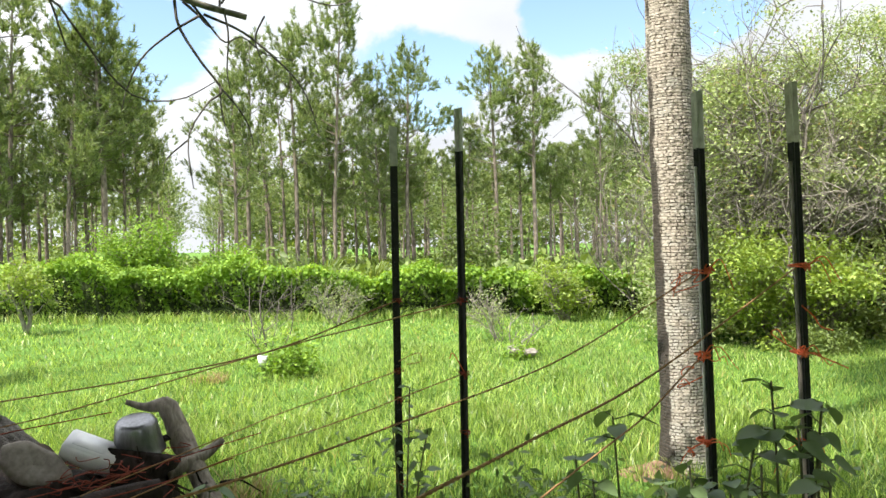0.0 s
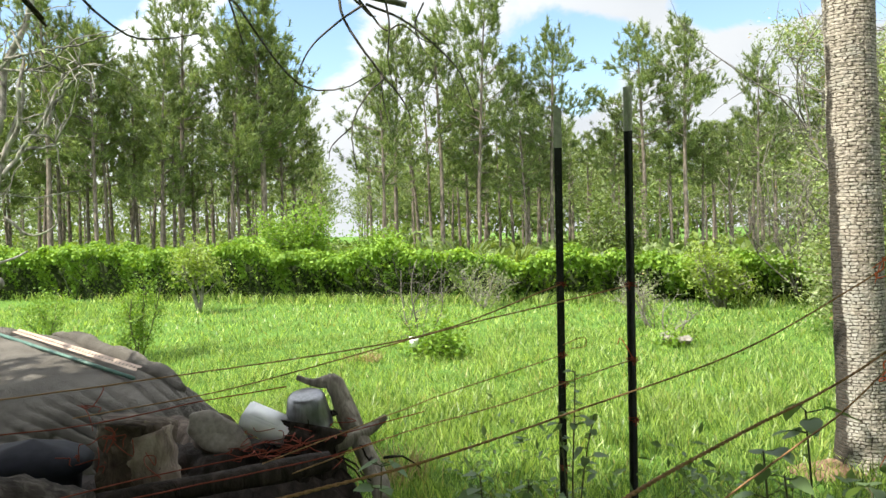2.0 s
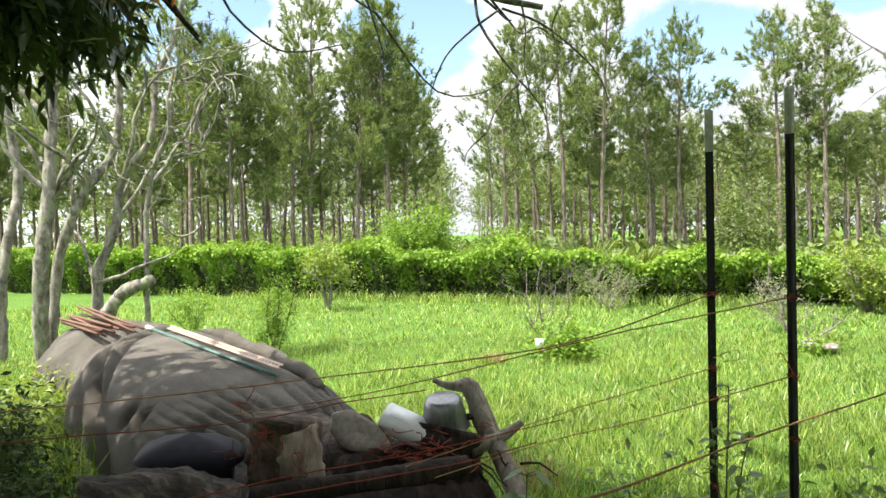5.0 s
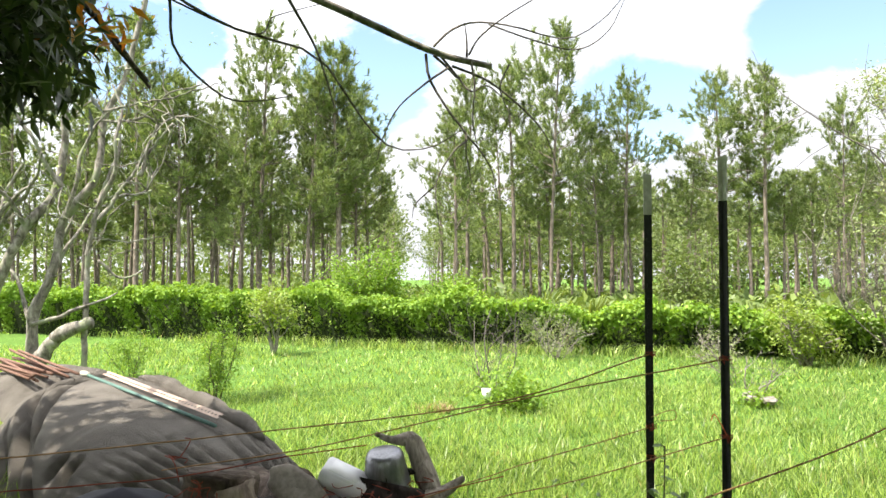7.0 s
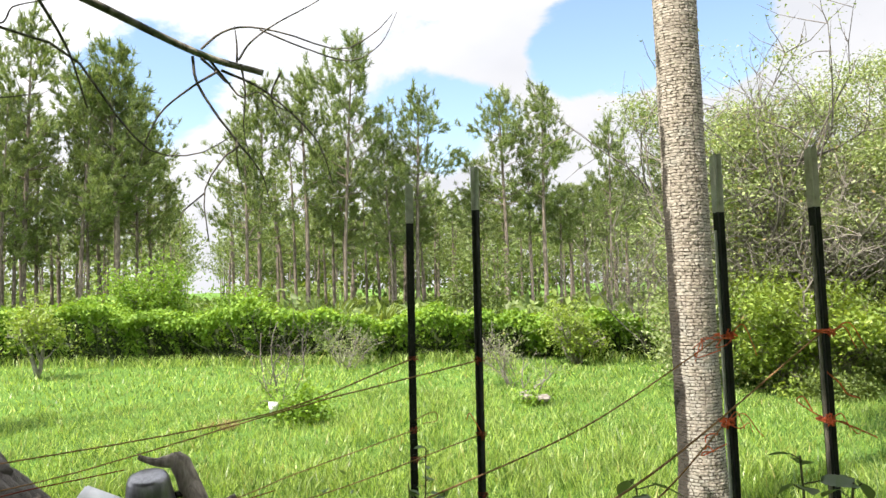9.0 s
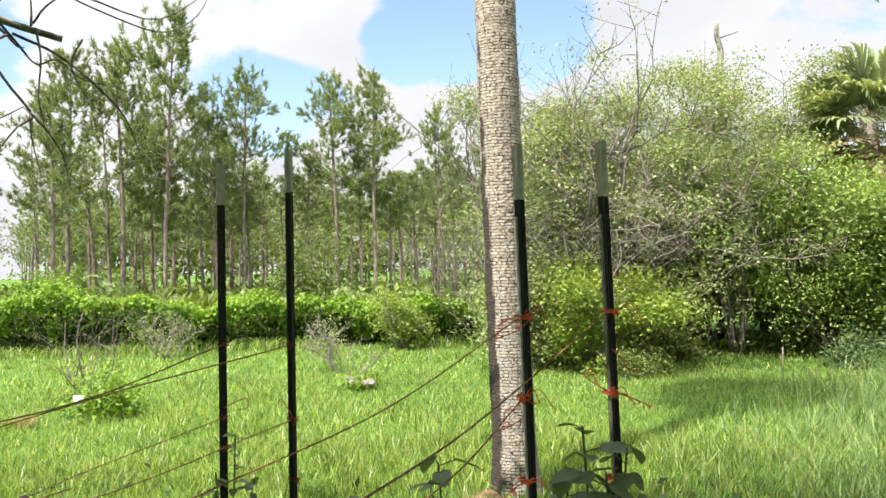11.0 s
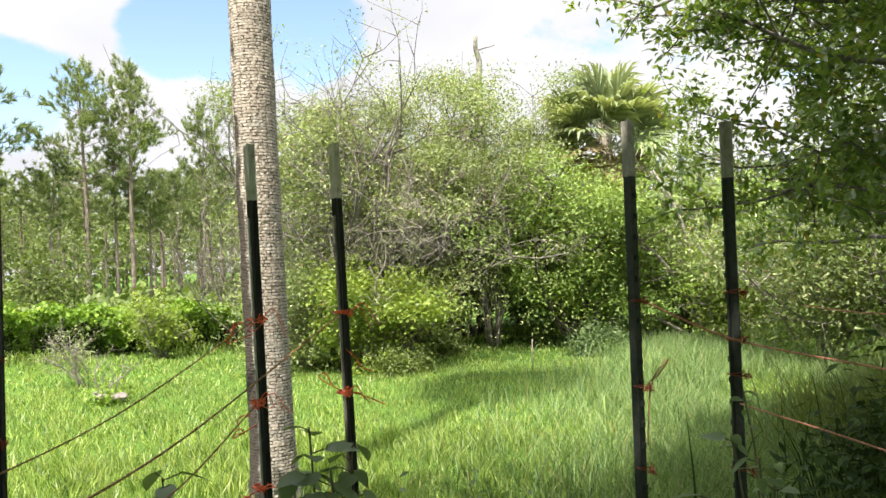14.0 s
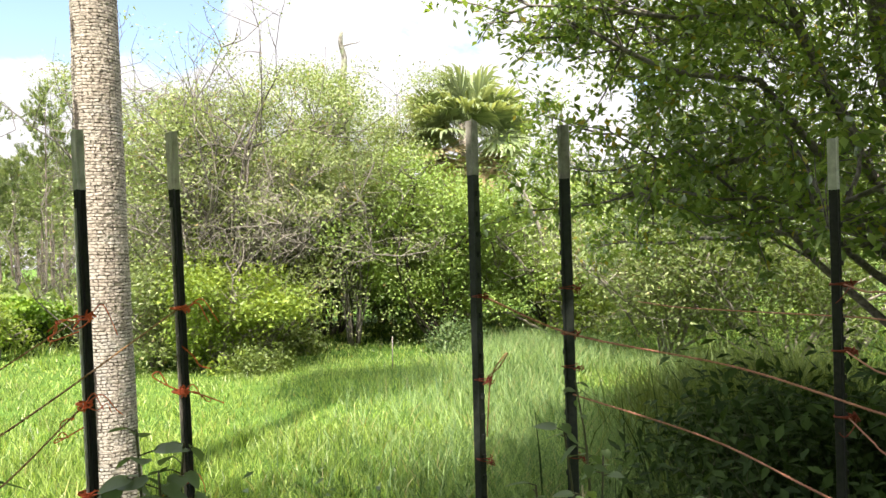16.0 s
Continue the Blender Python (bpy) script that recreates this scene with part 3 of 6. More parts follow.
def vine_hedge():
    rng = np.random.default_rng(21)
    ob = thing("vine_hedge", "long low hedge of bright green climbing vines over a fence", "hedge")
    n = 84000
    x = rng.uniform(-25, 10, n)
    top, front = hedge_top(x), hedge_front(x)
    face = rng.uniform(size=n)
    s = rng.uniform(size=n)
    swell = noisy(np.stack([x, s * 1.5], 1), 1.7)
    bulge = 0.28 * swell + 0.12 * noisy(np.stack([x, s * 3], 1), 6.0)
    # the crown of the hedge juts out over a thinner, recessed face
    lip = np.clip((s - 0.62) / 0.2, 0, 1) - 0.9 * np.clip((0.62 - s) / 0.3, 0, 1)
    on = face < 0.56
    y = np.where(on, front - bulge * np.clip(s * 1.6, 0.25, 1) - 0.22 * lip + rng.uniform(0, 0.22, n), front - 0.3 + s * 1.6)
    z = np.where(on, top * s**0.85, top + 0.2 * noisy(np.stack([x, y], 1), 2.0) + 0.13 * noisy(np.stack([x, y], 1), 6.0) - rng.uniform(0, 0.22, n))
    hang = noisy(np.stack([x * 3.2, z * 0.6], 1), 1.6)
    hole = on & (z < 0.72 * top) & ((hang > 0.12) | (noisy(np.stack([x, z * 2.0], 1), 1.9) > 0.25))
    pts = np.stack([x, y + hole * 0.4, z], 1)
    pts = pts[~hole | (rng.uniform(size=n) < 0.42)]
    v, f = leaf_arrays(rng, pts, 0.095, 0.75, droop=0.7, flat=0.8)
    piece("vine_leaves", mesh_np("vine_leaves", v, f, M_VINE), ob, kind="stuff")
    tubes = []
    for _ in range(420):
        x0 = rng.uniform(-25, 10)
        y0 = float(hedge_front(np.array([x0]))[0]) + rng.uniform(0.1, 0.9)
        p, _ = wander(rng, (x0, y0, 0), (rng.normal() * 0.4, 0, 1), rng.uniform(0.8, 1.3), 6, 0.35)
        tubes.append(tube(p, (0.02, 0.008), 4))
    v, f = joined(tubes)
    piece("vine_stem_tangle", mesh_np("vine_stem_tangle", v, f, M_HEDGEDARK), ob, kind="stuff")
    # dark sheet within the hedge, coloured to stand for shade between the leaves
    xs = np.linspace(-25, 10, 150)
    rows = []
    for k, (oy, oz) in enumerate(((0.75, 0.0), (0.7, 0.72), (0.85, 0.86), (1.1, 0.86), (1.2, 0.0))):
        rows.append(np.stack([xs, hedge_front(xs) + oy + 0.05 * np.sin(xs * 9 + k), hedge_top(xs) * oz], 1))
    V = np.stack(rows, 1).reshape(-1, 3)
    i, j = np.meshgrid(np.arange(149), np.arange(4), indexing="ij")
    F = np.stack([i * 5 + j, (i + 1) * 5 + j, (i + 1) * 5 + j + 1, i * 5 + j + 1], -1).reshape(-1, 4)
    piece("dark_backing", mesh_np("dark_backing", V, F, M_HEDGEDARK), ob)


vine_hedge()

# ---- pines ----


def pine_meshes(seed, H, detail, clear=0.34, wide=1.0):
    """Trunk and crown of a pine: upturned boughs that end in tufts of needles."""
    rng = np.random.default_rng(seed)
    trunk, _ = wander(rng, (0, 0, -0.1), (rng.normal() * 0.015, rng.normal() * 0.015, 1), H, 12, 0.012)
    r0 = 0.0098 * H * rng.uniform(0.85, 1.15)
    tubes = [tube(trunk, (r0, r0 * 0.8, r0 * 0.55, 0.02), 6)]
    at = lambda h: np.array([np.interp(h, trunk[:, 2], trunk[:, k]) for k in range(3)])
    low = rng.uniform(clear - 0.06, clear + 0.05) * H
    tufts, axes = [], []
    whorls = int((H - low) / (0.42 if detail else 0.75))
    heavy = rng.uniform(0, 2 * np.pi)
    for h in np.linspace(low, H * 0.97, whorls):
        u = (h - low) / (H - low)
        reach = wide * 0.150 * H * (0.5 + 0.75 * math.sin(math.pi * min(1, u * 0.7 + 0.22))) * (1 - 0.62 * u**3.2)
        for k in range(rng.integers(2, 5)):
            az = rng.uniform(0, 2 * np.pi)
            L = reach * rng.uniform(0.45, 1.15) * (1 + 0.22 * math.cos(az - heavy))
            rise = 0.05 + 0.8 * u + rng.normal() * 0.15
            p, e = wander(rng, at(h), (np.cos(az), np.sin(az), rise), L, 5, 0.14, 0.14)
            if detail or rng.uniform() < 0.4:
                tubes.append(tube(p, (0.034 * (1.2 - u), 0.01), 3))
            m = max(2, int((3.0 if detail else 1.9) * L + 1.5))
            sp = np.append(rng.uniform(0.4, 0.95, m - 1), 1.0)
            c = np.stack([np.interp(sp, np.linspace(0, 1, 5), p[:, q]) for q in range(3)], 1)
            side = rng.normal(size=(m, 3)) * [1, 1, 0.45]
            side[-1] = 0
            c += unit(side + 1e-6) * rng.uniform(0.15, 0.55, m)[:, None] * (0.5 + 0.25 * L)
            tufts.append(c)
            axes.append(unit(unit(side + 1e-6) * 0.7 + e * 0.8 + [0, 0, 0.75]))
    top = at(H * 0.985) + rng.normal(size=(5, 3)) * [0.16, 0.16, 0.25]
    tufts.append(top)
    axes.append(np.tile([0, 0, 1.0], (5, 1)))
    for _ in range(6):
        h = rng.uniform(0.15, 0.45) * H
        az = rng.uniform(0, 2 * np.pi)
        p, _ = wander(rng, at(h), (np.cos(az), np.sin(az), 0.1), rng.uniform(0.3, 1.3), 3, 0.2)
        tubes.append(tube(p, (0.02, 0.006), 3))
    c, a = np.vstack(tufts), np.vstack(axes)
    m = 27 if detail else 8
    grow = np.repeat(rng.uniform(0.75, 1.3, len(c)), m)[:, None]
    c, a = np.repeat(c, m, 0), np.repeat(a, m, 0)
    n = len(c)
    d = unit(a * 0.9 + rng.normal(size=(n, 3)) * 0.62)
    s = unit(np.cross(d, rng.normal(size=(n, 3))))
    L = rng.uniform(0.24, 0.44, n)[:, None] * grow
    w = (0.026 if detail else 0.058) * rng.uniform(0.7, 1.3, n)[:, None]
    o = c - a * rng.uniform(0.0, 0.34, n)[:, None]
    v = np.stack([o - s * w, o + s * w, o + d * L], 1).reshape(-1, 3)
    i = np.arange(n)[:, None] * 3
    tv, tf = joined(tubes)
    return mesh_np("trunk", tv, tf, M_PINEBARK, True), mesh_np("crown", v, i + [0, 1, 2], M_PINE)


def pine_wood():
    rng = np.random.default_rng(5)
    kinds = [(pine_meshes(100 + k, 15.0, True, 0.36, 1.12), 15.0) for k in range(7)]
    thin = [(pine_meshes(200 + k, 15.0, False, 0.36, 1.35), 15.0) for k in range(5)]
    small = [(pine_meshes(400 + k, 15.0, True, 0.5, 1.0), 15.0) for k in range(5)]
    proud = [(pine_meshes(300 + k, 15.0, True, 0.46, 1.32), 15.0) for k in range(5)]
    u, v = unit(np.array([-0.28, 1.0])), unit(np.array([1.0, 0.28]))
    singles = (
        (-24.5, 34.2, 15.0), (-22.8, 36.5, 12.1), (-19.3, 37.4, 15.1), (-15.1, 38.1, 13.8), (-15.5, 39.0, 12.6), (-15.9, 45.3, 11.0), (-29.5, 36.0, 13.5),
        (-9.9, 46.0, 13.8), (-7.0, 45.5, 14.2), (-4.75, 44.8, 15.9), (-0.6, 47.0, 13.4), (5.0, 47.7, 13.6), (7.15, 46.9, 13.4), (11.3, 47.6, 11.6), (15.0, 48.5, 10.4),
    )

    def plant(x, y, H, label, fine):
        pool = (thin, kinds, proud, small)[fine]
        k = rng.integers(len(pool))
        s = H / pool[k][1]
        wide = rng.uniform(0.9, 1.1) * (1.0 if H > 10.5 else 1.35)
        m = pose(x, y, 0, rng.normal() * 0.6, rng.normal() * 0.6, rng.uniform(0, 360)) @ Matrix.Diagonal((s * wide, s * wide, s, 1))
        ob = thing("pine_tree", label, "tree", group="planted pine wood")
        ob.matrix_basis = m
        piece("trunk", pool[k][0][0], ob)
        piece("crown", pool[k][0][1], ob)

    tall = "tall straight pine with a bare trunk and a tufted green crown"
    back = "slim pine deeper inside the planted wood"
    # beside the lane and inwards from it, row by row
    for side, edge in ((-1, -3.4), (1, 2.3)):
        for row in range(13 if side < 0 else 16):
            c = edge + side * row * 2.8
            start = 40.0 if side < 0 else 43.0 + 0.45 * row
            deep = (18 if row < 2 else 9) if side < 0 else (15 if row < 2 else 11)
            for q in range(deep):
                if rng.uniform() < (0.12 if side > 0 else 0.06):
                    continue
                l = start + q * (3.4 if q < 6 else 6.5) + rng.uniform(-0.9, 0.9)
                x, y = u * l + v * (c + rng.uniform(-0.5, 0.5))
                if any(math.hypot(x - a, y - b) < 1.5 for a, b, _ in singles):
                    continue
                H = rng.uniform(10.6, 12.6) if side < 0 else rng.uniform(10.0, 12.4) if row < 4 else rng.uniform(7.8, 9.5)
                if q > 2:
                    H *= rng.uniform(0.78, 1.05)
                if side > 0 and row >= 4 and q > 3:
                    H *= 1.15
                plant(x, y, H, tall if q < 2 else back, 0 if q >= (2 if side > 0 else 3) else 3 if side > 0 and row >= 4 else 1)
    for x, y, H in singles:
        plant(x, y, H, "tall pine standing out above its neighbours", 2)


pine_wood()


def undergrowth():
    rng = np.random.default_rng(31)
    n = 36000
    x = rng.uniform(-55, 50, n)
    y = rng.uniform(24, 84, n)
    lump = noisy(np.stack([x, y], 1), 0.33) + 0.5 * noisy(np.stack([x, y], 1), 1.1)
    h = np.clip(0.55 + 1.1 * lump, 0.15, 2.2) * np.where(x > -5, 0.72, 0.9)
    h = np.where(y > 62, h + np.where(x > -8, 0.0, 1.8), h)
    lane = np.abs(x * 0.963 + y * 0.2696 + 0.5) < 2.6
    h = np.where(lane, h * 0.35, h)
    z = h * rng.uniform(0.1, 1.0, n) ** 0.7
    v, f = leaf_arrays(rng, np.stack([x, y, z], 1), 0.5, 0.55, droop=0.1)
    tagged(new("undergrowth", mesh_np("undergrowth", v, f, M_UNDER)), "mixed green undergrowth on the floor of the pine wood", "undergrowth", kind="stuff")


undergrowth()


def far_wood():
    """The depth of the wood behind the rows that stand out singly."""
    rng = np.random.default_rng(33)
    n = 36000
    x, y = rng.uniform(-105, 85, n), rng.uniform(86, 112, n)
    lane = x * 0.963 + y * 0.2696
    left = lane < 0
    lump = noisy(np.stack([x, y], 1), 0.25)
    top = np.where(left, 9.0, 10.5) + 2.5 * lump
    z = top * rng.uniform(0, 1, n) ** 0.8
    z = np.where(left, z, np.maximum(z, 0.1 + 2.6 * rng.uniform(0, 1, n)))
    keep = (np.abs(lane - 0.5) > 4.0) & (~left | (noisy(np.stack([x, z], 1), 0.5) > -0.15))
    pts = np.stack([x, y, z], 1)[keep]
    v, f = leaf_arrays(rng, pts, 1.15, 0.4, droop=-0.2)
    # darker undergrowth leaves put the canopy's shade into the wood's colour
    tagged(new("far_wood", mesh_np("far_wood", v, f, M_UNDER)), "distant green depth of the pine wood", "woods", kind="stuff")


far_wood()

# ---- bushes in and beyond the clearing ----
shrub("leafy_bush", "rounded bright green bush at the mouth of the lane", "bush", (-9.6, 27.5, 0), 41, 2.3, 2.6, 8000, 0.17, M_VINE, M_TWIG, 0.3, stems=9)
shrub("leafy_bush", "green bush in front of the pines", "bush", (-7.2, 29.5, 0), 42, 1.9, 1.8, 3500, 0.2, M_VINE, M_TWIG, 0.25, stems=6)
shrub("leafy_bush", "dark green bush at the edge of the wood", "bush", (1.6, 30.0, 0), 43, 2.7, 1.6, 3500, 0.18, M_UNDER, M_TWIG, 0.25, stems=6)
shrub("leafy_bush", "light green bush rising over the hedge", "bush", (8.3, 20.5, 0), 44, 2.6, 2.2, 5000, 0.14, M_VINE, M_TWIG, 0.25, stems=8)
shrub("citrus_bush", "yellow-green leafy bush against the hedge", "bush", (3.05, 15.9, 0), 45, 1.2, 0.8, 1700, 0.1, M_BRIGHT, M_TWIG, 0.12, stems=6)
shrub("citrus_bush", "small yellow-green tree with a short pale trunk", "bush", (-8.1, 16.2, 0), 46, 1.45, 0.75, 1300, 0.1, M_BRIGHT, M_GREYBARK, 0.12, stems=3, first=0.4)
shrub("dry_bush", "grey half-dead bush beside the hedge", "bush", (-1.7, 16.2, 0), 47, 1.05, 0.9, 700, 0.06, M_THICKET, M_TWIG, 0.08, stems=9, r0=0.013, kids=(7, 5))
shrub("dry_bush", "grey leafless bush in the grass", "bush", (1.35, 12.6, 0), 48, 1.0, 0.7, 300, 0.06, M_THICKET, M_TWIG, 0.08, stems=7, r0=0.012, kids=(7, 5))
shrub("young_tree", "thin half-bare sapling with leaves near its foot", "sapling", (-2.0, 10.2, 0), 49, 1.5, 0.28, 260, 0.09, M_BRIGHT, M_GREYTWIG, 0.1, stems=5, r0=0.012, kids=(5, 4), keep=lambda p: p[:, 2] < 0.65)
shrub("low_plant", "leafy green growth round the sapling's foot", "plant", (-1.70, 10.0, 0), 50, 0.42, 0.5, 900, 0.09, M_VINE, M_STEM, 0.1, stems=9, r0=0.006)
shrub("young_tree", "small thin sapling with sparse leaves", "sapling", (1.3, 10.9, 0), 51, 0.95, 0.4, 60, 0.07, M_VINE, M_GREYBARK, 0.1, stems=3, r0=0.016, kids=(5, 4))
shrub("low_plant", "low leafy plant in the grass", "plant", (1.45, 10.7, 0), 52, 0.3, 0.4, 350, 0.08, M_VINE, M_STEM, 0.08, stems=6, r0=0.005)
shrub("weedy_sapling", "feathery green weed standing in the grass", "plant", (-5.75, 9.6, 0), 53, 1.15, 0.12, 1500, 0.06, M_VINE, M_STEM, 0.05, stems=5, r0=0.01, kids=(9, 4), shrink=0.24, first=0.1, wobble=0.15)
shrub("weedy_sapling", "feathery green weed farther out in the grass", "plant", (-8.4, 11.6, 0), 54, 0.8, 0.2, 1100, 0.06, M_VINE, M_STEM, 0.05, stems=5, r0=0.01, kids=(8, 4), shrink=0.3, first=0.1)


def palmetto(at, seed, H, n, size, label):
    rng = np.random.default_rng(seed)
    ob = thing("palmetto", label, "palm", at)
    me = frond_mesh(rng, size, M_UNDER)
    for k in range(n):
        az, tilt = rng.uniform(0, 360), rng.uniform(15, 70)
        piece("frond", me, ob, m=pose(0, 0, 0.1, 0, 0, az) @ pose(0, 0, 0, -tilt, 0, 0))


def frond_mesh(rng, size, mat=None, stalk=0.55, broad=0.022):
    """A fan leaf: an arching stalk and a folded half-round of blades, joined near the hub, with drooping tips."""
    vs, fs = [], []
    v, f = tube(bend([(0, 0, 0), (0, 0.03 * size, size * stalk * 0.5), (0, 0.10 * size, size * stalk)], 6), (0.014 * size, 0.009 * size), 4)
    vs.append(v)
    fs.append(f)
    off = len(v)
    n, o = 32, np.array([0, 0.10 * size, size * stalk])
    arch = np.array([0, 0.30, 0])
    edge = []
    for k in range(n + 1):
        a = radians(-125 + 250 * k / n)
        d = np.array([math.sin(a), 0.0, math.cos(a)])
        edge.append((a, d))
    for k in range(n):
        a = (edge[k][0] + edge[k + 1][0]) / 2
        d = np.array([math.sin(a), 0.05 * rng.normal(), math.cos(a)])
        L = size * rng.uniform(0.85, 1.05) * (0.66 + 0.34 * math.cos(a / 2) ** 2)
        s = np.array([math.cos(a), 0.0, -math.sin(a)]) * broad * size
        fold = np.array([0, 0.028 * size * (1 if k % 2 else -1), 0])
        inner = o + d * L * 0.5 + arch * L * 0.04 + fold
        mid = o + d * L * 0.76 + arch * L * 0.14
        tip = o + d * L * 0.98 + arch * L * rng.uniform(0.35, 0.75) + np.array([0, 0, -0.12 * L])
        vs.append(np.array([o - s * 0.25, o + s * 0.25, inner + s * 1.15, mid + s * 0.8, tip, mid - s * 0.8, inner - s * 1.15]))
        fs.append(np.array([[off, off + 1, off + 2, off + 6], [off + 6, off + 2, off + 3, off + 5], [off + 5, off + 3, off + 4, off + 4]]))
        off += 7
    V, Q = np.vstack(vs), np.vstack(fs)
    T = np.vstack([Q[:, [0, 1, 2]], Q[:, [0, 2, 3]]])
    T = T[(T[:, 0] != T[:, 2]) & (T[:, 1] != T[:, 2])]
    return mesh_np("frond", V, T, mat or M_FROND)


def fan_palm(at, seed, H, lean, r, size, count, label, dead=8, rings=False, stalk=0.55, broad=0.022):
    rng = np.random.default_rng(seed)
    ob = thing("fan_palm", label, "palm tree", at)
    n = 400 if rings else 24
    sides = 84 if rings else 10
    t = np.concatenate([np.linspace(0, 0.48, n - 30, endpoint=False), np.linspace(0.48, 1, 30)]) if rings else np.linspace(0, 1, n)
    axis = np.stack([lean[0] * t + lean[2] * t * (1 - t), lean[1] * t, H * t - 0.1], 1)
    rad = r * (1.0 - 0.10 * t + 0.42 * np.exp(-t * H / 0.22))
    ang = np.linspace(0, 2 * np.pi, sides, endpoint=False)
    A, T = np.meshgrid(ang, t, indexing="ij")
    if rings:
        z = T * H
        step = 0.027
        wav = z / step + 0.9 * np.sin(A * 2 + z * 3) + 0.6 * np.sin(A * 5 + z * 1.3)
        saw = wav - np.floor(wav)
        rough = np.sin(A * 23 + 7 * np.sin(np.floor(wav) * 2.4)) * 0.5 + np.sin(A * 41 + 5 * np.sin(np.floor(wav) * 1.7)) * 0.5
        big = np.sin(z * 9 + np.sin(A * 2)) * 0.002
        R = rad[None] * (1.0 + 0.05 * np.sin(A * 7 + 1) * np.exp(-z / 0.2)) + 0.006 * (saw - 0.5) - 0.004 * (saw < 0.25) + 0.0035 * rough + big
    else:
        R = rad[None] * (1 + 0.05 * np.sin(T * H * 30))
    x, y = axis[None, :, 0] + R * np.cos(A), axis[None, :, 1] + R * np.sin(A)
    V = np.stack([x, y, np.broadcast_to(axis[None, :, 2], x.shape)], -1).reshape(-1, 3)
    i, j = np.meshgrid(np.arange(sides), np.arange(n - 1), indexing="ij")
    k = (i + 1) % sides
    F = np.stack([i * n + j, k * n + j, k * n + j + 1, i * n + j + 1], -1).reshape(-1, 4)
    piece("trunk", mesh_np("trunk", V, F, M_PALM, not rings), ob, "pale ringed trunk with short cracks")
    top = axis[-1]
    live, gone = frond_mesh(rng, size, None, stalk, broad), frond_mesh(rng, size, M_STRAW, stalk, broad)
    for q in range(count):
        az, tilt = q * 137.5, 12 + (112 if count > 30 else 85) * (q / count) ** 0.8 + rng.normal() * 7
        piece("frond", live, ob, m=pose(*top, 0, 0, az) @ pose(0, 0, -0.15, -tilt, 0, 0) @ pose(0, 0, 0, 0, 0, rng.uniform(-70, 70)))
    for q in range(dead):
        az = q * 137.5 + 40
        piece("dead_frond", gone, ob, "hanging straw-coloured dead frond", m=pose(*top, 0, 0, az) @ pose(0, 0, -0.3, -rng.uniform(105, 155), 0, 0))
    return ob


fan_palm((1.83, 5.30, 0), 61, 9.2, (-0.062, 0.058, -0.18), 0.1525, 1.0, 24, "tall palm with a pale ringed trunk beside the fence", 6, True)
fan_palm((11.55, 12.5, 0), 62, 4.62, (0.05, 0, 0.0), 0.17, 0.95, 30, "cabbage palm with a full green crown over the thicket", 9, stalk=0.8, broad=0.044)
palmetto((-3.1, 24.0, 0), 63, 1.5, 14, 1.1, "palmetto with upright fan leaves in front of the pines")
palmetto((-1.4, 19.3, 0), 64, 1.4, 14, 1.0, "palmetto growing through the hedge")

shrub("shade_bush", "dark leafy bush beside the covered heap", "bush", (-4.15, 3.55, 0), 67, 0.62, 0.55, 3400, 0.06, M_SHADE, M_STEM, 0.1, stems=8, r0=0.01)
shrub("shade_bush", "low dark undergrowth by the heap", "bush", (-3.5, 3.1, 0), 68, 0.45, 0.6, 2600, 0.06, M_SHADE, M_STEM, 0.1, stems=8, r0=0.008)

# ---- thicket on the far side of the clearing ----
TH = "tangled trees and vines of the thicket"
shrub("thicket_tree", "large tangled tree with bare grey twigs and yellow-green leaves", "tree", (7.0, 13.2, 0), 71, 5.5, 1.7, 58000, 0.085, M_THICKET, M_TWIG, 0.26, TH, -0.3, clear=1.7, stems=8, kids=(8, 6), r0=0.06, per=100, clumps=150, keep=lambda p: (p[:, 2] > 2.4) | (noisy(p, 1.5) > 0.1))
shrub("thicket_tree", "light-leaved tree with thin branches against the sky", "tree", (8.7, 13.9, 0), 72, 5.2, 1.4, 28000, 0.085, M_THICKET, M_GREYTWIG, 0.22, TH, -0.2, clear=1.9, stems=6, kids=(8, 7), r0=0.06, per=80, clumps=90, keep=lambda p: (p[:, 2] > 1.9) | (noisy(p, 1.5) > 0.3))
shrub("thicket_tree", "half-dead vine-hung tree with brown twigs", "tree", (6.0, 13.6, 0), 73, 4.6, 1.3, 12000, 0.085, M_THICKET, M_TWIG, 0.2, TH, 0.0, clear=1.5, stems=8, kids=(9, 8), r0=0.05, per=70, clumps=45)
shrub("thicket_tree", "dense green tree draped with vines", "tree", (9.4, 10.9, 0), 74, 3.3, 1.5, 26000, 0.09, M_CREEPER, M_DARKTWIG, 0.25, TH, clear=1.6, stems=8, kids=(8, 6), per=80, clumps=75, keep=lambda p: (p[:, 2] > 2.0) | (noisy(p, 1.7) > -0.35))
shrub("thicket_tree", "bright green vine-covered tree", "tree", (11.3, 9.6, 0), 75, 3.9, 2.0, 26000, 0.10, M_CREEPER, M_TWIG, 0.28, TH, stems=9, kids=(8, 6), per=90, clumps=110)
shrub("thicket_tree", "tangled grey-barked tree in the thicket", "tree", (12.4, 14.6, 0), 76, 4.6, 2.2, 14000, 0.11, M_THICKET, M_TWIG, 0.2, TH, stems=8, kids=(8, 6), per=70)
shrub("thicket_bush", "yellow-green leafy bush at the thicket's edge", "bush", (5.35, 11.35, 0), 77, 1.95, 0.75, 10500, 0.095, M_BRIGHT, M_TWIG, 0.18, TH, stems=10, kids=(7, 5), r0=0.03, per=60, clumps=64, first=0.12)
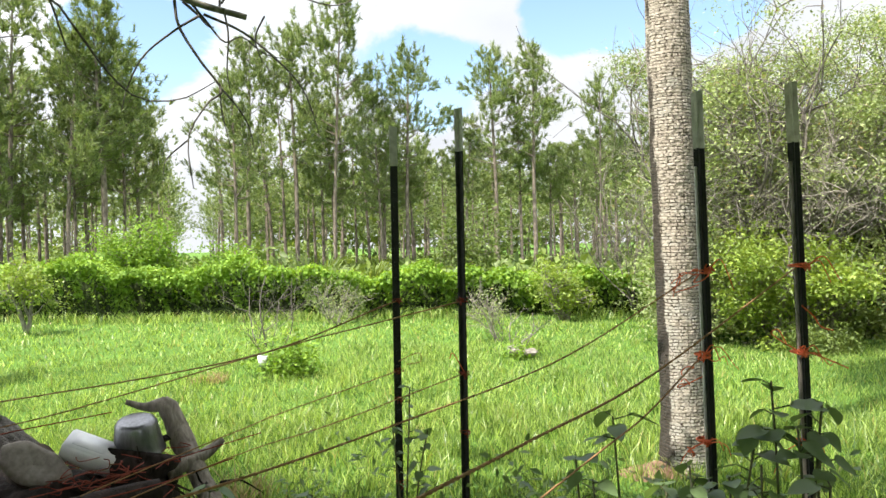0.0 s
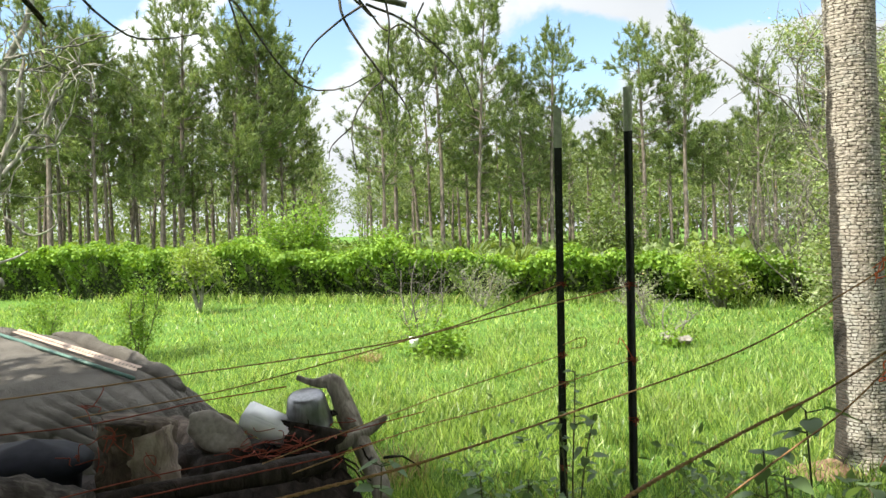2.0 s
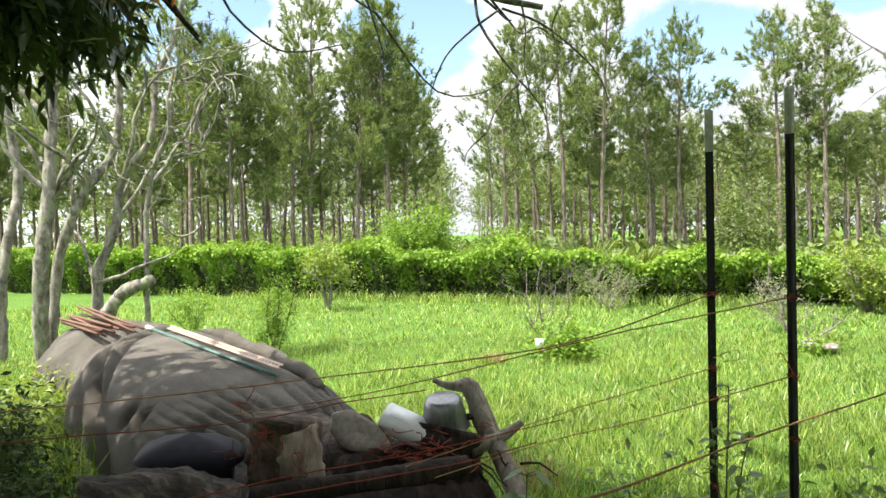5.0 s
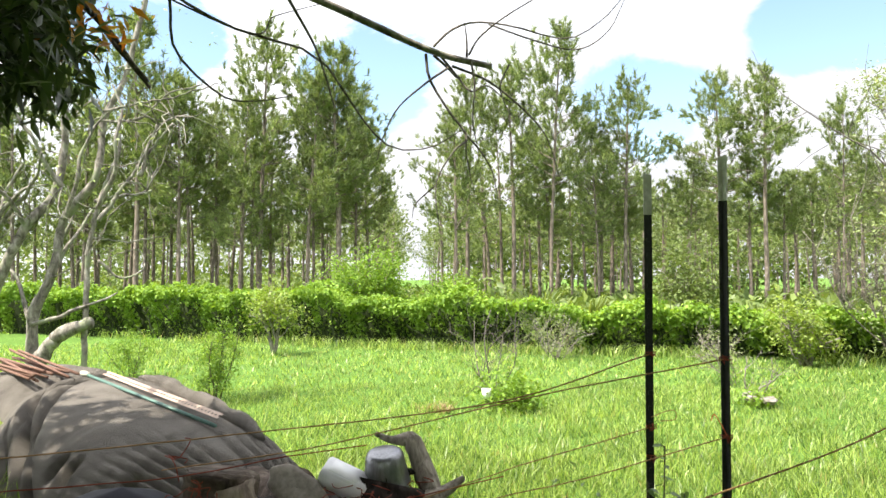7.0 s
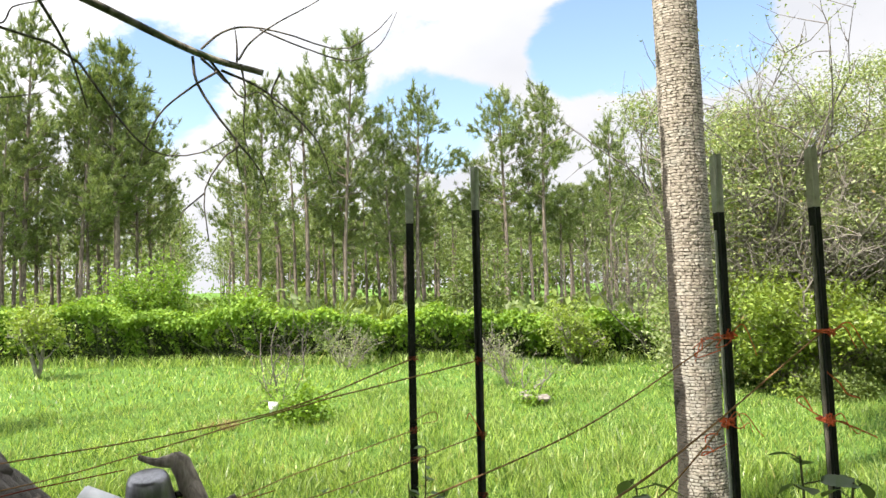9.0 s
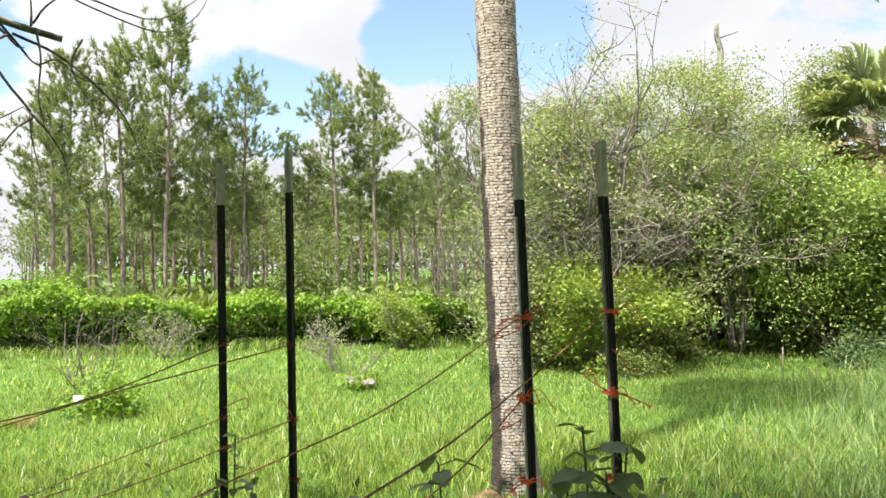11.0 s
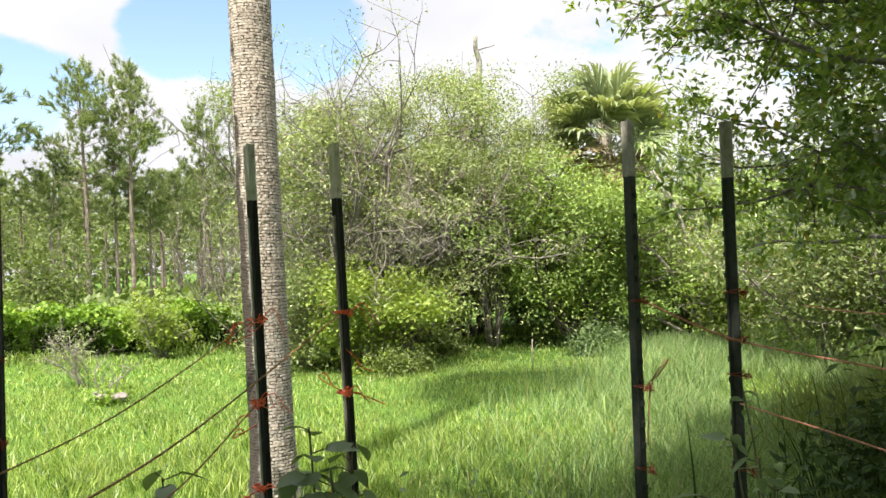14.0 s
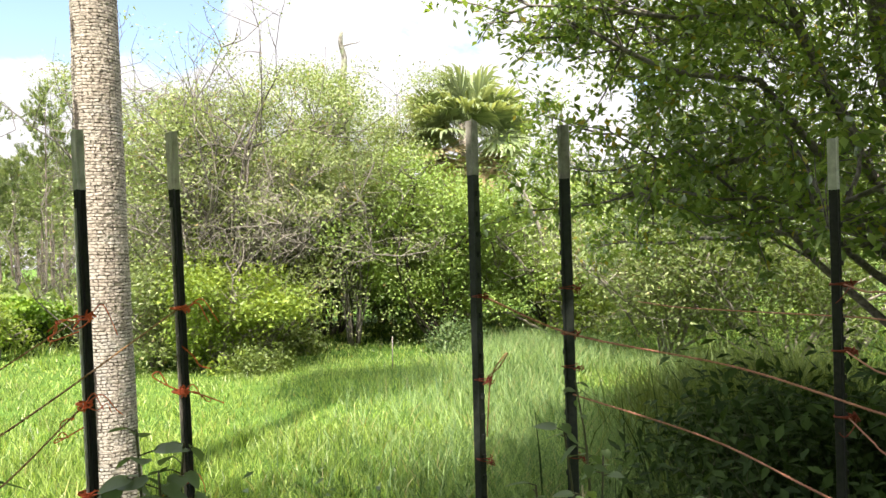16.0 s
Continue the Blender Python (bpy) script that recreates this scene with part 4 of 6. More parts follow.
shrub("thicket_bush", "green bush hanging over the grass", "bush", (4.7, 12.4, 0), 78, 1.9, 0.9, 6500, 0.09, M_THICKET, M_TWIG, 0.18, TH, stems=8, kids=(7, 5), r0=0.03, per=50, first=0.12)
shrub("thicket_bush", "light green bush in the sun", "bush", (10.6, 8.9, 0), 79, 1.9, 1.0, 5000, 0.10, M_BRIGHT, M_TWIG, 0.16, TH, stems=8, kids=(7, 5), r0=0.03, per=50)
shrub("thicket_bush", "low shaded growth along the grass", "bush", (7.0, 12.0, 0), 80, 0.45, 1.1, 2600, 0.09, M_UNDER, M_TWIG, 0.12, TH, stems=9, r0=0.015)
shrub("thicket_bush", "low dark weeds at the foot of the thicket", "bush", (5.5, 10.5, 0), 94, 0.4, 0.9, 2600, 0.07, M_UNDER, M_STEM, 0.1, TH, stems=9, r0=0.01)
shrub("thicket_bush", "low grey-green weeds under the vines", "bush", (9.0, 10.0, 0), 95, 0.5, 1.0, 3000, 0.07, M_WEED, M_STEM, 0.1, TH, stems=9, r0=0.01)
shrub("thicket_bush", "shaded green bush behind tall grass", "bush", (10.2, 6.6, 0), 81, 2.6, 1.8, 9000, 0.09, M_THICKET, M_TWIG, 0.2, TH, stems=9, kids=(7, 5), r0=0.03)
shrub("thicket_bush", "dark green bush below the tree", "bush", (10.2, 4.8, 0), 82, 2.6, 2.2, 12000, 0.09, M_UNDER, M_TWIG, 0.2, TH, stems=9, kids=(7, 5), r0=0.03)
shrub("dry_vine_tangle", "tangle of bare brown vines hanging over the thicket", "vines", (6.3, 11.9, 0), 84, 4.5, 0.9, 1600, 0.08, M_THICKET, M_TWIG, 0.1, TH, clear=1.5, stems=10, kids=(14, 12), r0=0.02, lift=-0.06, wobble=0.4, first=0.6, shrink=0.34)
# trees outside the view, added only to cut low skylight
for k, (x, y) in enumerate(((-5.5, -6.0), (-1.0, -7.0), (3.5, -6.5), (8.0, -3.0), (-8.5, -1.5))):
    shrub("unseen_tree", "unseen leafy tree added to block low skylight", "tree", (x, y, 0), 110 + k, 5.5, 2.6, 3000, 0.36, M_UNDER, M_DARKTWIG, 0.35, "trees of the shady grove", stems=5, kids=(6, 2))
# dark-leaved bushes added to stand for shade in the thicket's hollow
for k, (x, y, H) in enumerate(((9.3, 14.3, 3.0), (10.9, 13.4, 2.6), (7.9, 15.6, 3.0), (12.6, 11.2, 2.4), (14.2, 12.8, 3.2))):
    shrub("thicket_bush", "dark bush added for the shade inside the thicket", "bush", (x, y, 0), 130 + k, H, 1.6, 4500, 0.13, M_UNDER, M_DARKTWIG, 0.22, TH, stems=7, kids=(6, 4), r0=0.03)
for k, (x, y, H) in enumerate(((6.6, 17.4, 3.9), (7.9, 17.4, 4.3), (9.4, 16.8, 4.6), (11.6, 15.8, 3.9), (14.4, 14.6, 3.9), (15.8, 11.2, 4.2), (14.6, 8.0, 4.0), (12.6, 5.0, 3.8))):
    shrub("thicket_tree", "leafy tree at the back of the thicket", "tree", (x, y, 0), 150 + k, H, 1.5, 6500, 0.14, M_UNDER, M_TWIG, 0.28, TH, stems=6, kids=(5, 3), r0=0.05, ratio=0.55, per=40)
# shade under the tree is put into the leaf colour as well
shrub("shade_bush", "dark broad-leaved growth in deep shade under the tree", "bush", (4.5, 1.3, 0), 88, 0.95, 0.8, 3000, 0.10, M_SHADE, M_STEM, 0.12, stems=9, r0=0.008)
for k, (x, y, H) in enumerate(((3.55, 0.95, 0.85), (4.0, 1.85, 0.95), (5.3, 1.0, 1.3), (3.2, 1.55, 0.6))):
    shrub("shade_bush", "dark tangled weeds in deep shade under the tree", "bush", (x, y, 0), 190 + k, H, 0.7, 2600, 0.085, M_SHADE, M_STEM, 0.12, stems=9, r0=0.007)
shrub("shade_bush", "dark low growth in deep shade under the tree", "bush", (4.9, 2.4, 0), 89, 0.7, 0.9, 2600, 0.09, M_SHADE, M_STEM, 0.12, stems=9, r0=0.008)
shrub("bare_tree", "fine bare grey twigs rising above the thicket", "tree", (6.6, 13.7, 0), 87, 6.3, 0.6, 150, 0.07, M_THICKET, M_GREYTWIG, 0.1, TH, stems=5, kids=(9, 9), r0=0.032, first=0.7, shrink=0.2, wobble=0.42)
shrub("bare_tree", "half-bare tree with twisted grey limbs at the thicket's edge", "tree", (5.3, 12.7, 0), 93, 5.0, 0.35, 2600, 0.085, M_THICKET, M_GREYTWIG, 0.12, TH, stems=6, kids=(7, 7), r0=0.05, first=0.35, wobble=0.27)
shrub("bare_tree", "cluster of thin dark stems in the shaded hollow", "tree", (8.2, 12.0, 0), 86, 3.4, 0.7, 200, 0.08, M_THICKET, M_GREYTWIG, 0.1, TH, stems=14, kids=(2, 1), r0=0.026, wobble=0.1, shrink=0.16)
shrub("bare_tree", "grey leafless tree behind the palm", "tree", (4.6, 16.2, 0), 83, 4.1, 0.5, 400, 0.08, M_THICKET, M_GREYTWIG, 0.1, TH, stems=6, kids=(9, 9), r0=0.016)


def crooked_limbs():
    """Pale twisted stems and hanging vines that show through the thicket's foliage."""
    rng = np.random.default_rng(171)
    for k in range(8):
        x = rng.uniform(5.2, 8.0)
        y = 12.3 - 0.12 * (x - 5.0) + rng.uniform(-0.5, 0.6)
        ob = thing("crooked_stem", "pale crooked stem winding through the thicket", "tree stem", (x, y, 0), 0, TH)
        H = rng.uniform(2.4, 4.6)
        p, d = wander(rng, (0, 0, -0.05), (rng.normal() * 0.3, rng.normal() * 0.2 - 0.1, 1), H, 14, 0.18, 0.1)
        piece("stem", mesh_np("stem", *tube(bend(p, 30), (0.030, 0.022, 0.010), 6), M_GREYTWIG, True), ob)
        for _ in range(4):
            q, _ = wander(rng, p[rng.integers(7, 14)], (rng.normal(), rng.normal() - 0.4, 0.6 + rng.normal() * 0.5), rng.uniform(0.7, 1.5), 9, 0.35, -0.09)
            if q[:, 2].min() < 1.5:
                continue
            piece("side_branch", mesh_np("side_branch", *tube(bend(q, 16), (0.014, 0.005), 4), M_GREYTWIG, True), ob)


crooked_limbs()


def snag():
    rng = np.random.default_rng(91)
    ob = thing("dead_snag", "bare broken tree trunk standing above the thicket", "dead tree", (14.05, 20.9, 0))
    p = bend([(0.1, 0, -0.1), (0.16, 0, 3.0), (0.02, 0.1, 5.6), (-0.08, 0, 7.4), (-0.02, 0, 8.1), (-0.14, 0, 8.55), (-0.12, 0, 8.95)], 26)
    piece("trunk", mesh_np("trunk", *tube(p, (0.15, 0.11, 0.06), 8), M_GREYBARK, True), ob)
    q, _ = wander(rng, p[-6], (0.8, -0.4, 0.6), 0.7, 5, 0.2)
    piece("stub", mesh_np("stub", *tube(q, (0.03, 0.01), 5), M_GREYTWIG, True), ob)


snag()

# ---- dark glossy tree beside the fence ----


def overhang(rng, start, shift, xs, ys, count):
    """High limbs and leaf clusters, unseen and added for shade over a stretch of the plan; local to a tree that stands
    at minus shift.
    """
    tubes, pts = [], []
    for k in range(count):
        x, y, z = rng.uniform(*xs) + shift[0], rng.uniform(*ys) + shift[1], rng.uniform(4.0, 5.3)
        p = bend([start, ((start[0] + x) / 2, (start[1] + y) / 2, z * 0.75 + 0.9), (x, y, z)], 8)
        tubes.append(tube(p, (0.05, 0.012), 5))
        for _ in range(9):
            q = p[-1 - rng.integers(0, 3)] + rng.normal(size=3) * [0.5, 0.5, 0.22]
            pts.append(q + rng.normal(size=(18, 3)) * 0.16)
    pts = np.vstack(pts)
    return tubes, pts[pts[:, 2] > 3.5]


def glossy_tree():
    rng = np.random.default_rng(95)
    ob = thing("glossy_tree", "broad dark-leaved tree overhanging the shaded fence corner", "tree", (5.9, 1.75, 0))
    tubes, tips = [], []
    trunk, d = wander(rng, (0, 0, -0.1), (0.02, 0, 1), 1.6, 5, 0.08)
    tubes.append(tube(trunk, (0.17, 0.13), 8))
    leader, _ = wander(rng, trunk[-1], (0.1, 0, 1), 1.9, 7, 0.1)
    tubes.append(tube(leader, (0.12, 0.06), 7))
    for k in range(15):
        az = k * 2.4 + rng.uniform(-0.3, 0.3)
        rise = rng.uniform(-0.1, 1.4)
        L = rng.uniform(2.0, 2.9)
        p, e = wander(rng, trunk[rng.integers(2, 5)], (math.cos(az), math.sin(az), rise + 0.3), L, 8, 0.17, -0.02)
        tubes.append(tube(p, (0.035, 0.01), 5))
        for _ in range(9):
            o = p[rng.integers(3, 8)]
            q, e2 = wander(rng, o, unit(rng.normal(size=3)) * [1, 1, 0.8] + e * 0.6, rng.uniform(0.6, 1.3), 6, 0.25, -0.03)
            if q[:, 2].min() < 1.5:
                continue
            tubes.append(tube(q, (0.013, 0.005), 3))
            tips.append(q[2:])
            for _ in range(5):
                w, _ = wander(rng, q[rng.integers(2, 6)], unit(rng.normal(size=3)) + e2 * 0.5, rng.uniform(0.25, 0.5), 4, 0.2)
                if w[:, 2].min() < 1.45:
                    continue
                tubes.append(tube(w, (0.005, 0.0025), 3))
                tips.append(w[1:])
    # one long limb reaching out over the clearing
    for a, b, L in (((-1.2, 0.5, 2.65), (-0.9, 1.15, 0.15), 1.5), ((-0.9, 0.4, 3.0), (-0.9, 1.05, 0.1), 1.7), ((-0.9, 0.5, 3.3), (-0.8, 0.9, 0.2), 1.6), ((-0.9, 0.6, 2.2), (-0.6, 1.0, 0.1), 1.0)):
        p, e = wander(rng, a, b, L, 8, 0.16)
        tubes.append(tube(np.vstack([[(0, 0, 1.3)], p]), (0.026, 0.009), 5))
        for _ in range(10):
            q, e2 = wander(rng, p[rng.integers(2, 8)], unit(rng.normal(size=3)) + e * 0.6, rng.uniform(0.35, 0.8), 5, 0.25)
            tubes.append(tube(q, (0.009, 0.004), 3))
            tips.append(q[1:])
    # leaves out of view, placed to shade the fence and the ground beside it
    over_t, over = overhang(rng, leader[-1], (-5.9, -1.75), (0.4, 2.7), (-6.0, 1.7), 52)
    more_t, more = overhang(rng, leader[-1], (-5.9, -1.75), (1.2, 3.0), (-1.0, 1.2), 24)
    edge_t, edge = overhang(rng, leader[-1], (-5.9, -1.75), (1.2, 3.2), (0.6, 2.0), 12)
    over_t, over = over_t + more_t + edge_t, np.vstack([over, more, edge])
    over = np.repeat(over, 3, 0) + rng.normal(size=(3 * len(over), 3)) * 0.12
    away = np.hypot(over[:, 0] + 5.8, over[:, 1] + 1.75)
    over = over[over[:, 2] > 1.75 + 0.5 * away]
    piece("branchwork", mesh_np("branchwork", *joined(tubes + over_t), M_GREYTWIG, True), ob, kind="stuff")
    piece("unseen_canopy", mesh_np("unseen_canopy", *leaf_arrays(rng, over, 0.155, 0.5, droop=0.4), M_GLOSSY), ob)
    tips, twigs = np.vstack(tips), []
    n = 42000
    pts = tips[rng.integers(0, len(tips), n)] + rng.normal(size=(n, 3)) * 0.05
    # leaf clumps through the rounded crown, thickest near its skin
    m = 900
    c = unit(rng.normal(size=(m, 3))) * (rng.uniform(0.12, 1.0, m) ** 0.42)[:, None] * [2.5, 2.5, 2.0] + [0.35, 0.25, 3.3]
    c = c[noisy(c, 2.1) > -0.04]
    c = np.vstack([c, unit(rng.normal(size=(230, 3))) * (rng.uniform(0, 1, 230) ** 0.4)[:, None] * [1.25, 1.2, 0.6] + [-0.75, 0.95, 3.3]])
    pts = np.vstack([pts, np.repeat(c, 52, 0) + rng.normal(size=(len(c) * 52, 3)) * [0.13, 0.13, 0.09]])
    for q in c[c[:, 2] > 1.6][::2]:
        w, _ = wander(rng, q, [0.4, 0.25, 2.4] - q, 0.5, 4, 0.2)
        twigs.append(tube(w, (0.003, 0.007), 3))
    pts = pts[noisy(pts, 3.4) > -0.38]
    pts = pts[pts[:, 2] > 1.58 + 0.28 * noisy(pts, 1.3)]
    # low boughs on the near side, mostly unseen, added to shade the corner below
    c = rng.normal(size=(170, 3)) * [0.5, 0.45, 0.5] + [-0.5, -1.45, 1.3]
    c = c[c[:, 2] > 0.3]
    pts = np.vstack([pts, np.repeat(c, 40, 0) + rng.normal(size=(len(c) * 40, 3)) * 0.12])
    away = np.hypot(pts[:, 0] + 5.9 - 0.1, pts[:, 1] + 1.75)
    pts = pts[away > 3.7]
    piece("twig_spray", mesh_np("twig_spray", *joined(twigs), M_GREYTWIG, True), ob, kind="stuff")
    v, f = leaf_arrays(rng, pts, 0.066, 0.5, droop=0.25, flat=0.8)
    piece("foliage", mesh_np("foliage", v, f, M_GLOSSY), ob)


glossy_tree()

# ---- overhanging tree with long dark leaves and bare limbs ----


def mango_tree():
    rng = np.random.default_rng(97)
    ob = thing("mango_tree", "tree with long drooping dark leaves and orange young shoots", "tree", (-4.3, 2.5, 0))
    tubes, tips = [], []
    trunk, _ = wander(rng, (0, 0, -0.1), (0.05, 0.03, 1), 2.9, 6, 0.06)
    tubes.append(tube(trunk, (0.2, 0.14), 9))
    for k in range(40):
        az = k * 2.4
        p, e = wander(rng, trunk[rng.integers(3, 6)], (math.cos(az), math.sin(az), rng.uniform(0.1, 1.3)), rng.uniform(1.5, 2.6), 7, 0.15)
        if not view_free(p + [-4.3, 2.5, -0.35]).all() or ((p[:, 0] < -0.4) & (p[:, 1] > 0.3)).any():
            continue
        tubes.append(tube(p, (0.06, 0.02), 6))
        for _ in range(12):
            q, _ = wander(rng, p[rng.integers(2, 7)], unit(rng.normal(size=3)) + e * 0.8, rng.uniform(0.5, 1.0), 5, 0.2)
            tubes.append(tube(q, (0.018, 0.008), 4))
            tips.append(q[-2:])
    # leaves out of view, placed to shade posts, logs and heap
    over_t, over = overhang(rng, (0.1, 0.1, 2.8), (4.3, -2.5), (-6.0, 1.6), (-6.0, 2.2), 70)
    more_t, more = overhang(rng, (0.1, 0.1, 2.8), (4.3, -2.5), (-5.2, -2.6), (-0.6, 2.0), 34)
    edge_t, edge = overhang(rng, (0.1, 0.1, 2.8), (4.3, -2.5), (-2.6, 1.4), (1.8, 2.9), 22)
    side_t, side = overhang(rng, (0.1, 0.1, 2.8), (4.3, -2.5), (-7.8, -5.3), (1.4, 3.4), 7)
    over_t, over = over_t + more_t + edge_t + side_t, np.vstack([over, more, edge, side])
    piece("branchwork", mesh_np("branchwork", *joined(tubes + over_t), M_DARKTWIG, True), ob, kind="stuff")
    piece("unseen_canopy", mesh_np("unseen_canopy", *leaf_arrays(rng, over, 0.3, 0.36, droop=0.6), M_MANGO), ob)
    tips = np.vstack(tips)
    tips = tips[view_free(tips + [-4.3, 2.5, 0])]
    pts = np.repeat(tips, 56, 0) + rng.normal(size=(len(tips) * 56, 3)) * 0.14
    low = np.array([0.98, 0.40, 2.82]) + rng.normal(size=(130, 3)) * [0.35, 0.35, 0.36]
    low = low[view_free(low + [-4.3, 2.5, 0])]
    pts = np.vstack([pts, np.repeat(low, 26, 0) + rng.normal(size=(len(low) * 26, 3)) * 0.1])
    pts = pts[view_free(pts + [-4.3, 2.5, 0]) & ((pts[:, 0] > -0.4) | (pts[:, 1] < 0.3))]
    pts = np.repeat(pts, 2, 0) + rng.normal(size=(2 * len(pts), 3)) * 0.06
    v, f = leaf_arrays(rng, pts, 0.16, 0.28, droop=0.8)
    piece("foliage", mesh_np("foliage", v, f, M_MANGO), ob)
    c = np.array([1.58, 0.74, 2.92])
    pts = c + rng.normal(size=(46, 3)) * [0.11, 0.09, 0.06]
    v, f = leaf_arrays(rng, pts, 0.11, 0.28, droop=0.3)
    piece("young_growth", mesh_np("young_growth", v, f, M_FRESH), ob, "orange and yellow young leaves", kind="stuff")


def view_free(p):
    """Keeps the crown left of the open view and above the heap."""
    right = p[:, 0] + 0.22 + 0.78 * p[:, 1]
    low = 2.30 + 0.25 * np.clip(p[:, 0] + 4.2, 0, 2)
    return ((right < 0.0) & (p[:, 2] > low)) | ((p[:, 1] < 0.2) & (p[:, 2] > 3.4))


mango_tree()


def bare_limb():
    """A dead limb that reaches in over the fence, with drooping curved twigs."""
    rng = np.random.default_rng(99)
    ob = thing("dead_branch", "bare grey-black dead branch with drooping twigs overhead", "branch")
    main = bend([(-4.05, 2.45, 3.35), (-3.1, 2.95, 3.36), (-2.04, 3.53, 3.22), (-1.72, 3.72, 3.13), (-1.18, 3.98, 2.895), (-0.86, 4.08, 2.81)], 26)
    piece("main_limb", mesh_np("main_limb", *tube(main, (0.040, 0.028, 0.021, 0.017), 8), M_GREYBARK, True), ob)
    node, right = np.array([-1.18, 3.98, 2.895]), np.array([0.971, 0.238, 0.0])

    # twigs in the plane across the view: metres to the side and up from the fork
    twigs = (
        (0.011, ((-0.02, -0.02), (0.0, -0.16), (0.1, -0.33), (0.2, -0.47), (0.13, -0.55), (0.03, -0.72), (0.05, -0.98))),
        (0.008, ((0.2, -0.47), (0.27, -0.56), (0.33, -0.66), (0.36, -0.8))),
        (0.007, ((0.19, -0.43), (0.2, -0.58), (0.24, -0.76))),
        (0.009, ((0.06, -0.03), (0.14, -0.12), (0.22, -0.22), (0.31, -0.19), (0.42, -0.27), (0.56, -0.30))),
        (0.010, ((0.12, -0.08), (0.32, -0.17), (0.52, -0.33), (0.63, -0.47), (0.70, -0.68))),
        (0.009, ((0.1, -0.11), (-0.02, -0.2), (-0.17, -0.32), (-0.25, -0.48), (-0.28, -0.6))),
    )
    twigs_b = (
        (0.009, ((0.02, 0.03), (0.12, 0.13), (0.25, 0.17), (0.45, 0.14), (0.75, 0.09), (0.95, 0.2), (1.05, 0.3))),
        (0.009, ((0.2, -0.03), (0.2, 0.08), (0.19, 0.18))),
        (0.008, ((0.21, -0.03), (0.27, 0.08), (0.40, 0.18), (0.62, 0.33), (0.75, 0.45))),
        (0.007, ((0.32, 0.16), (0.55, 0.07), (0.8, 0.02), (0.98, 0.13), (1.08, 0.32))),
        (0.008, ((0.22, -0.05), (0.24, -0.2), (0.23, -0.38), (0.26, -0.55))),
        (0.011, ((0.02, -0.03), (0.09, -0.09), (0.14, -0.15), (0.17, -0.16))),
        (0.007, ((0.42, -0.1), (0.37, -0.22), (0.39, -0.32), (0.44, -0.4))),
        (0.006, ((0.03, -0.72), (-0.08, -0.82), (-0.1, -0.9))),
    )
    for r, line in twigs + twigs_b:
        q = np.array(line)
        wob = np.cumsum(rng.normal(size=len(q)) * 0.035)
        p = node + q[:, :1] * right + np.stack([0 * wob - 0.238 * wob, 0.971 * wob, q[:, 1]], 1)
        piece("twig", mesh_np("twig", *tube(bend(p, 18), (r * 0.8, r * 0.55, r * 0.25), 5), M_GREYTWIG, True), ob)
    for r, pts in (
        (0.016, ((-1.75, 3.2, 3.2), (-1.70, 3.31, 3.01), (-1.60, 3.44, 2.77), (-1.545, 3.53, 2.51))),
        (0.013, ((-2.27, 3.15, 3.2), (-2.266, 3.234, 3.0), (-2.28, 3.31, 2.78), (-2.12, 3.46, 2.59), (-1.98, 3.54, 2.57), (-1.8, 3.6, 2.6))),
        (0.012, ((-2.4, 3.1, 3.15), (-2.22, 3.26, 3.01), (-2.01, 3.43, 2.9), (-1.68, 3.62, 2.8), (-1.5, 3.75, 2.52), (-1.36, 3.85, 2.36), (-1.16, 3.9, 2.355), (-1.0, 3.95, 2.45))),
        (0.008, ((-2.01, 3.43, 2.9), (-1.85, 3.5, 2.98), (-1.6, 3.5, 3.02))),
    ):
        top = np.vstack([[main[9] if pts[0][0] > -2 else main[6]], np.array(pts)])
        piece("twig", mesh_np("twig", *tube(bend(top, 20), (r * 0.75, r * 0.55, r * 0.22), 5), M_GREYTWIG, True), ob)


bare_limb()


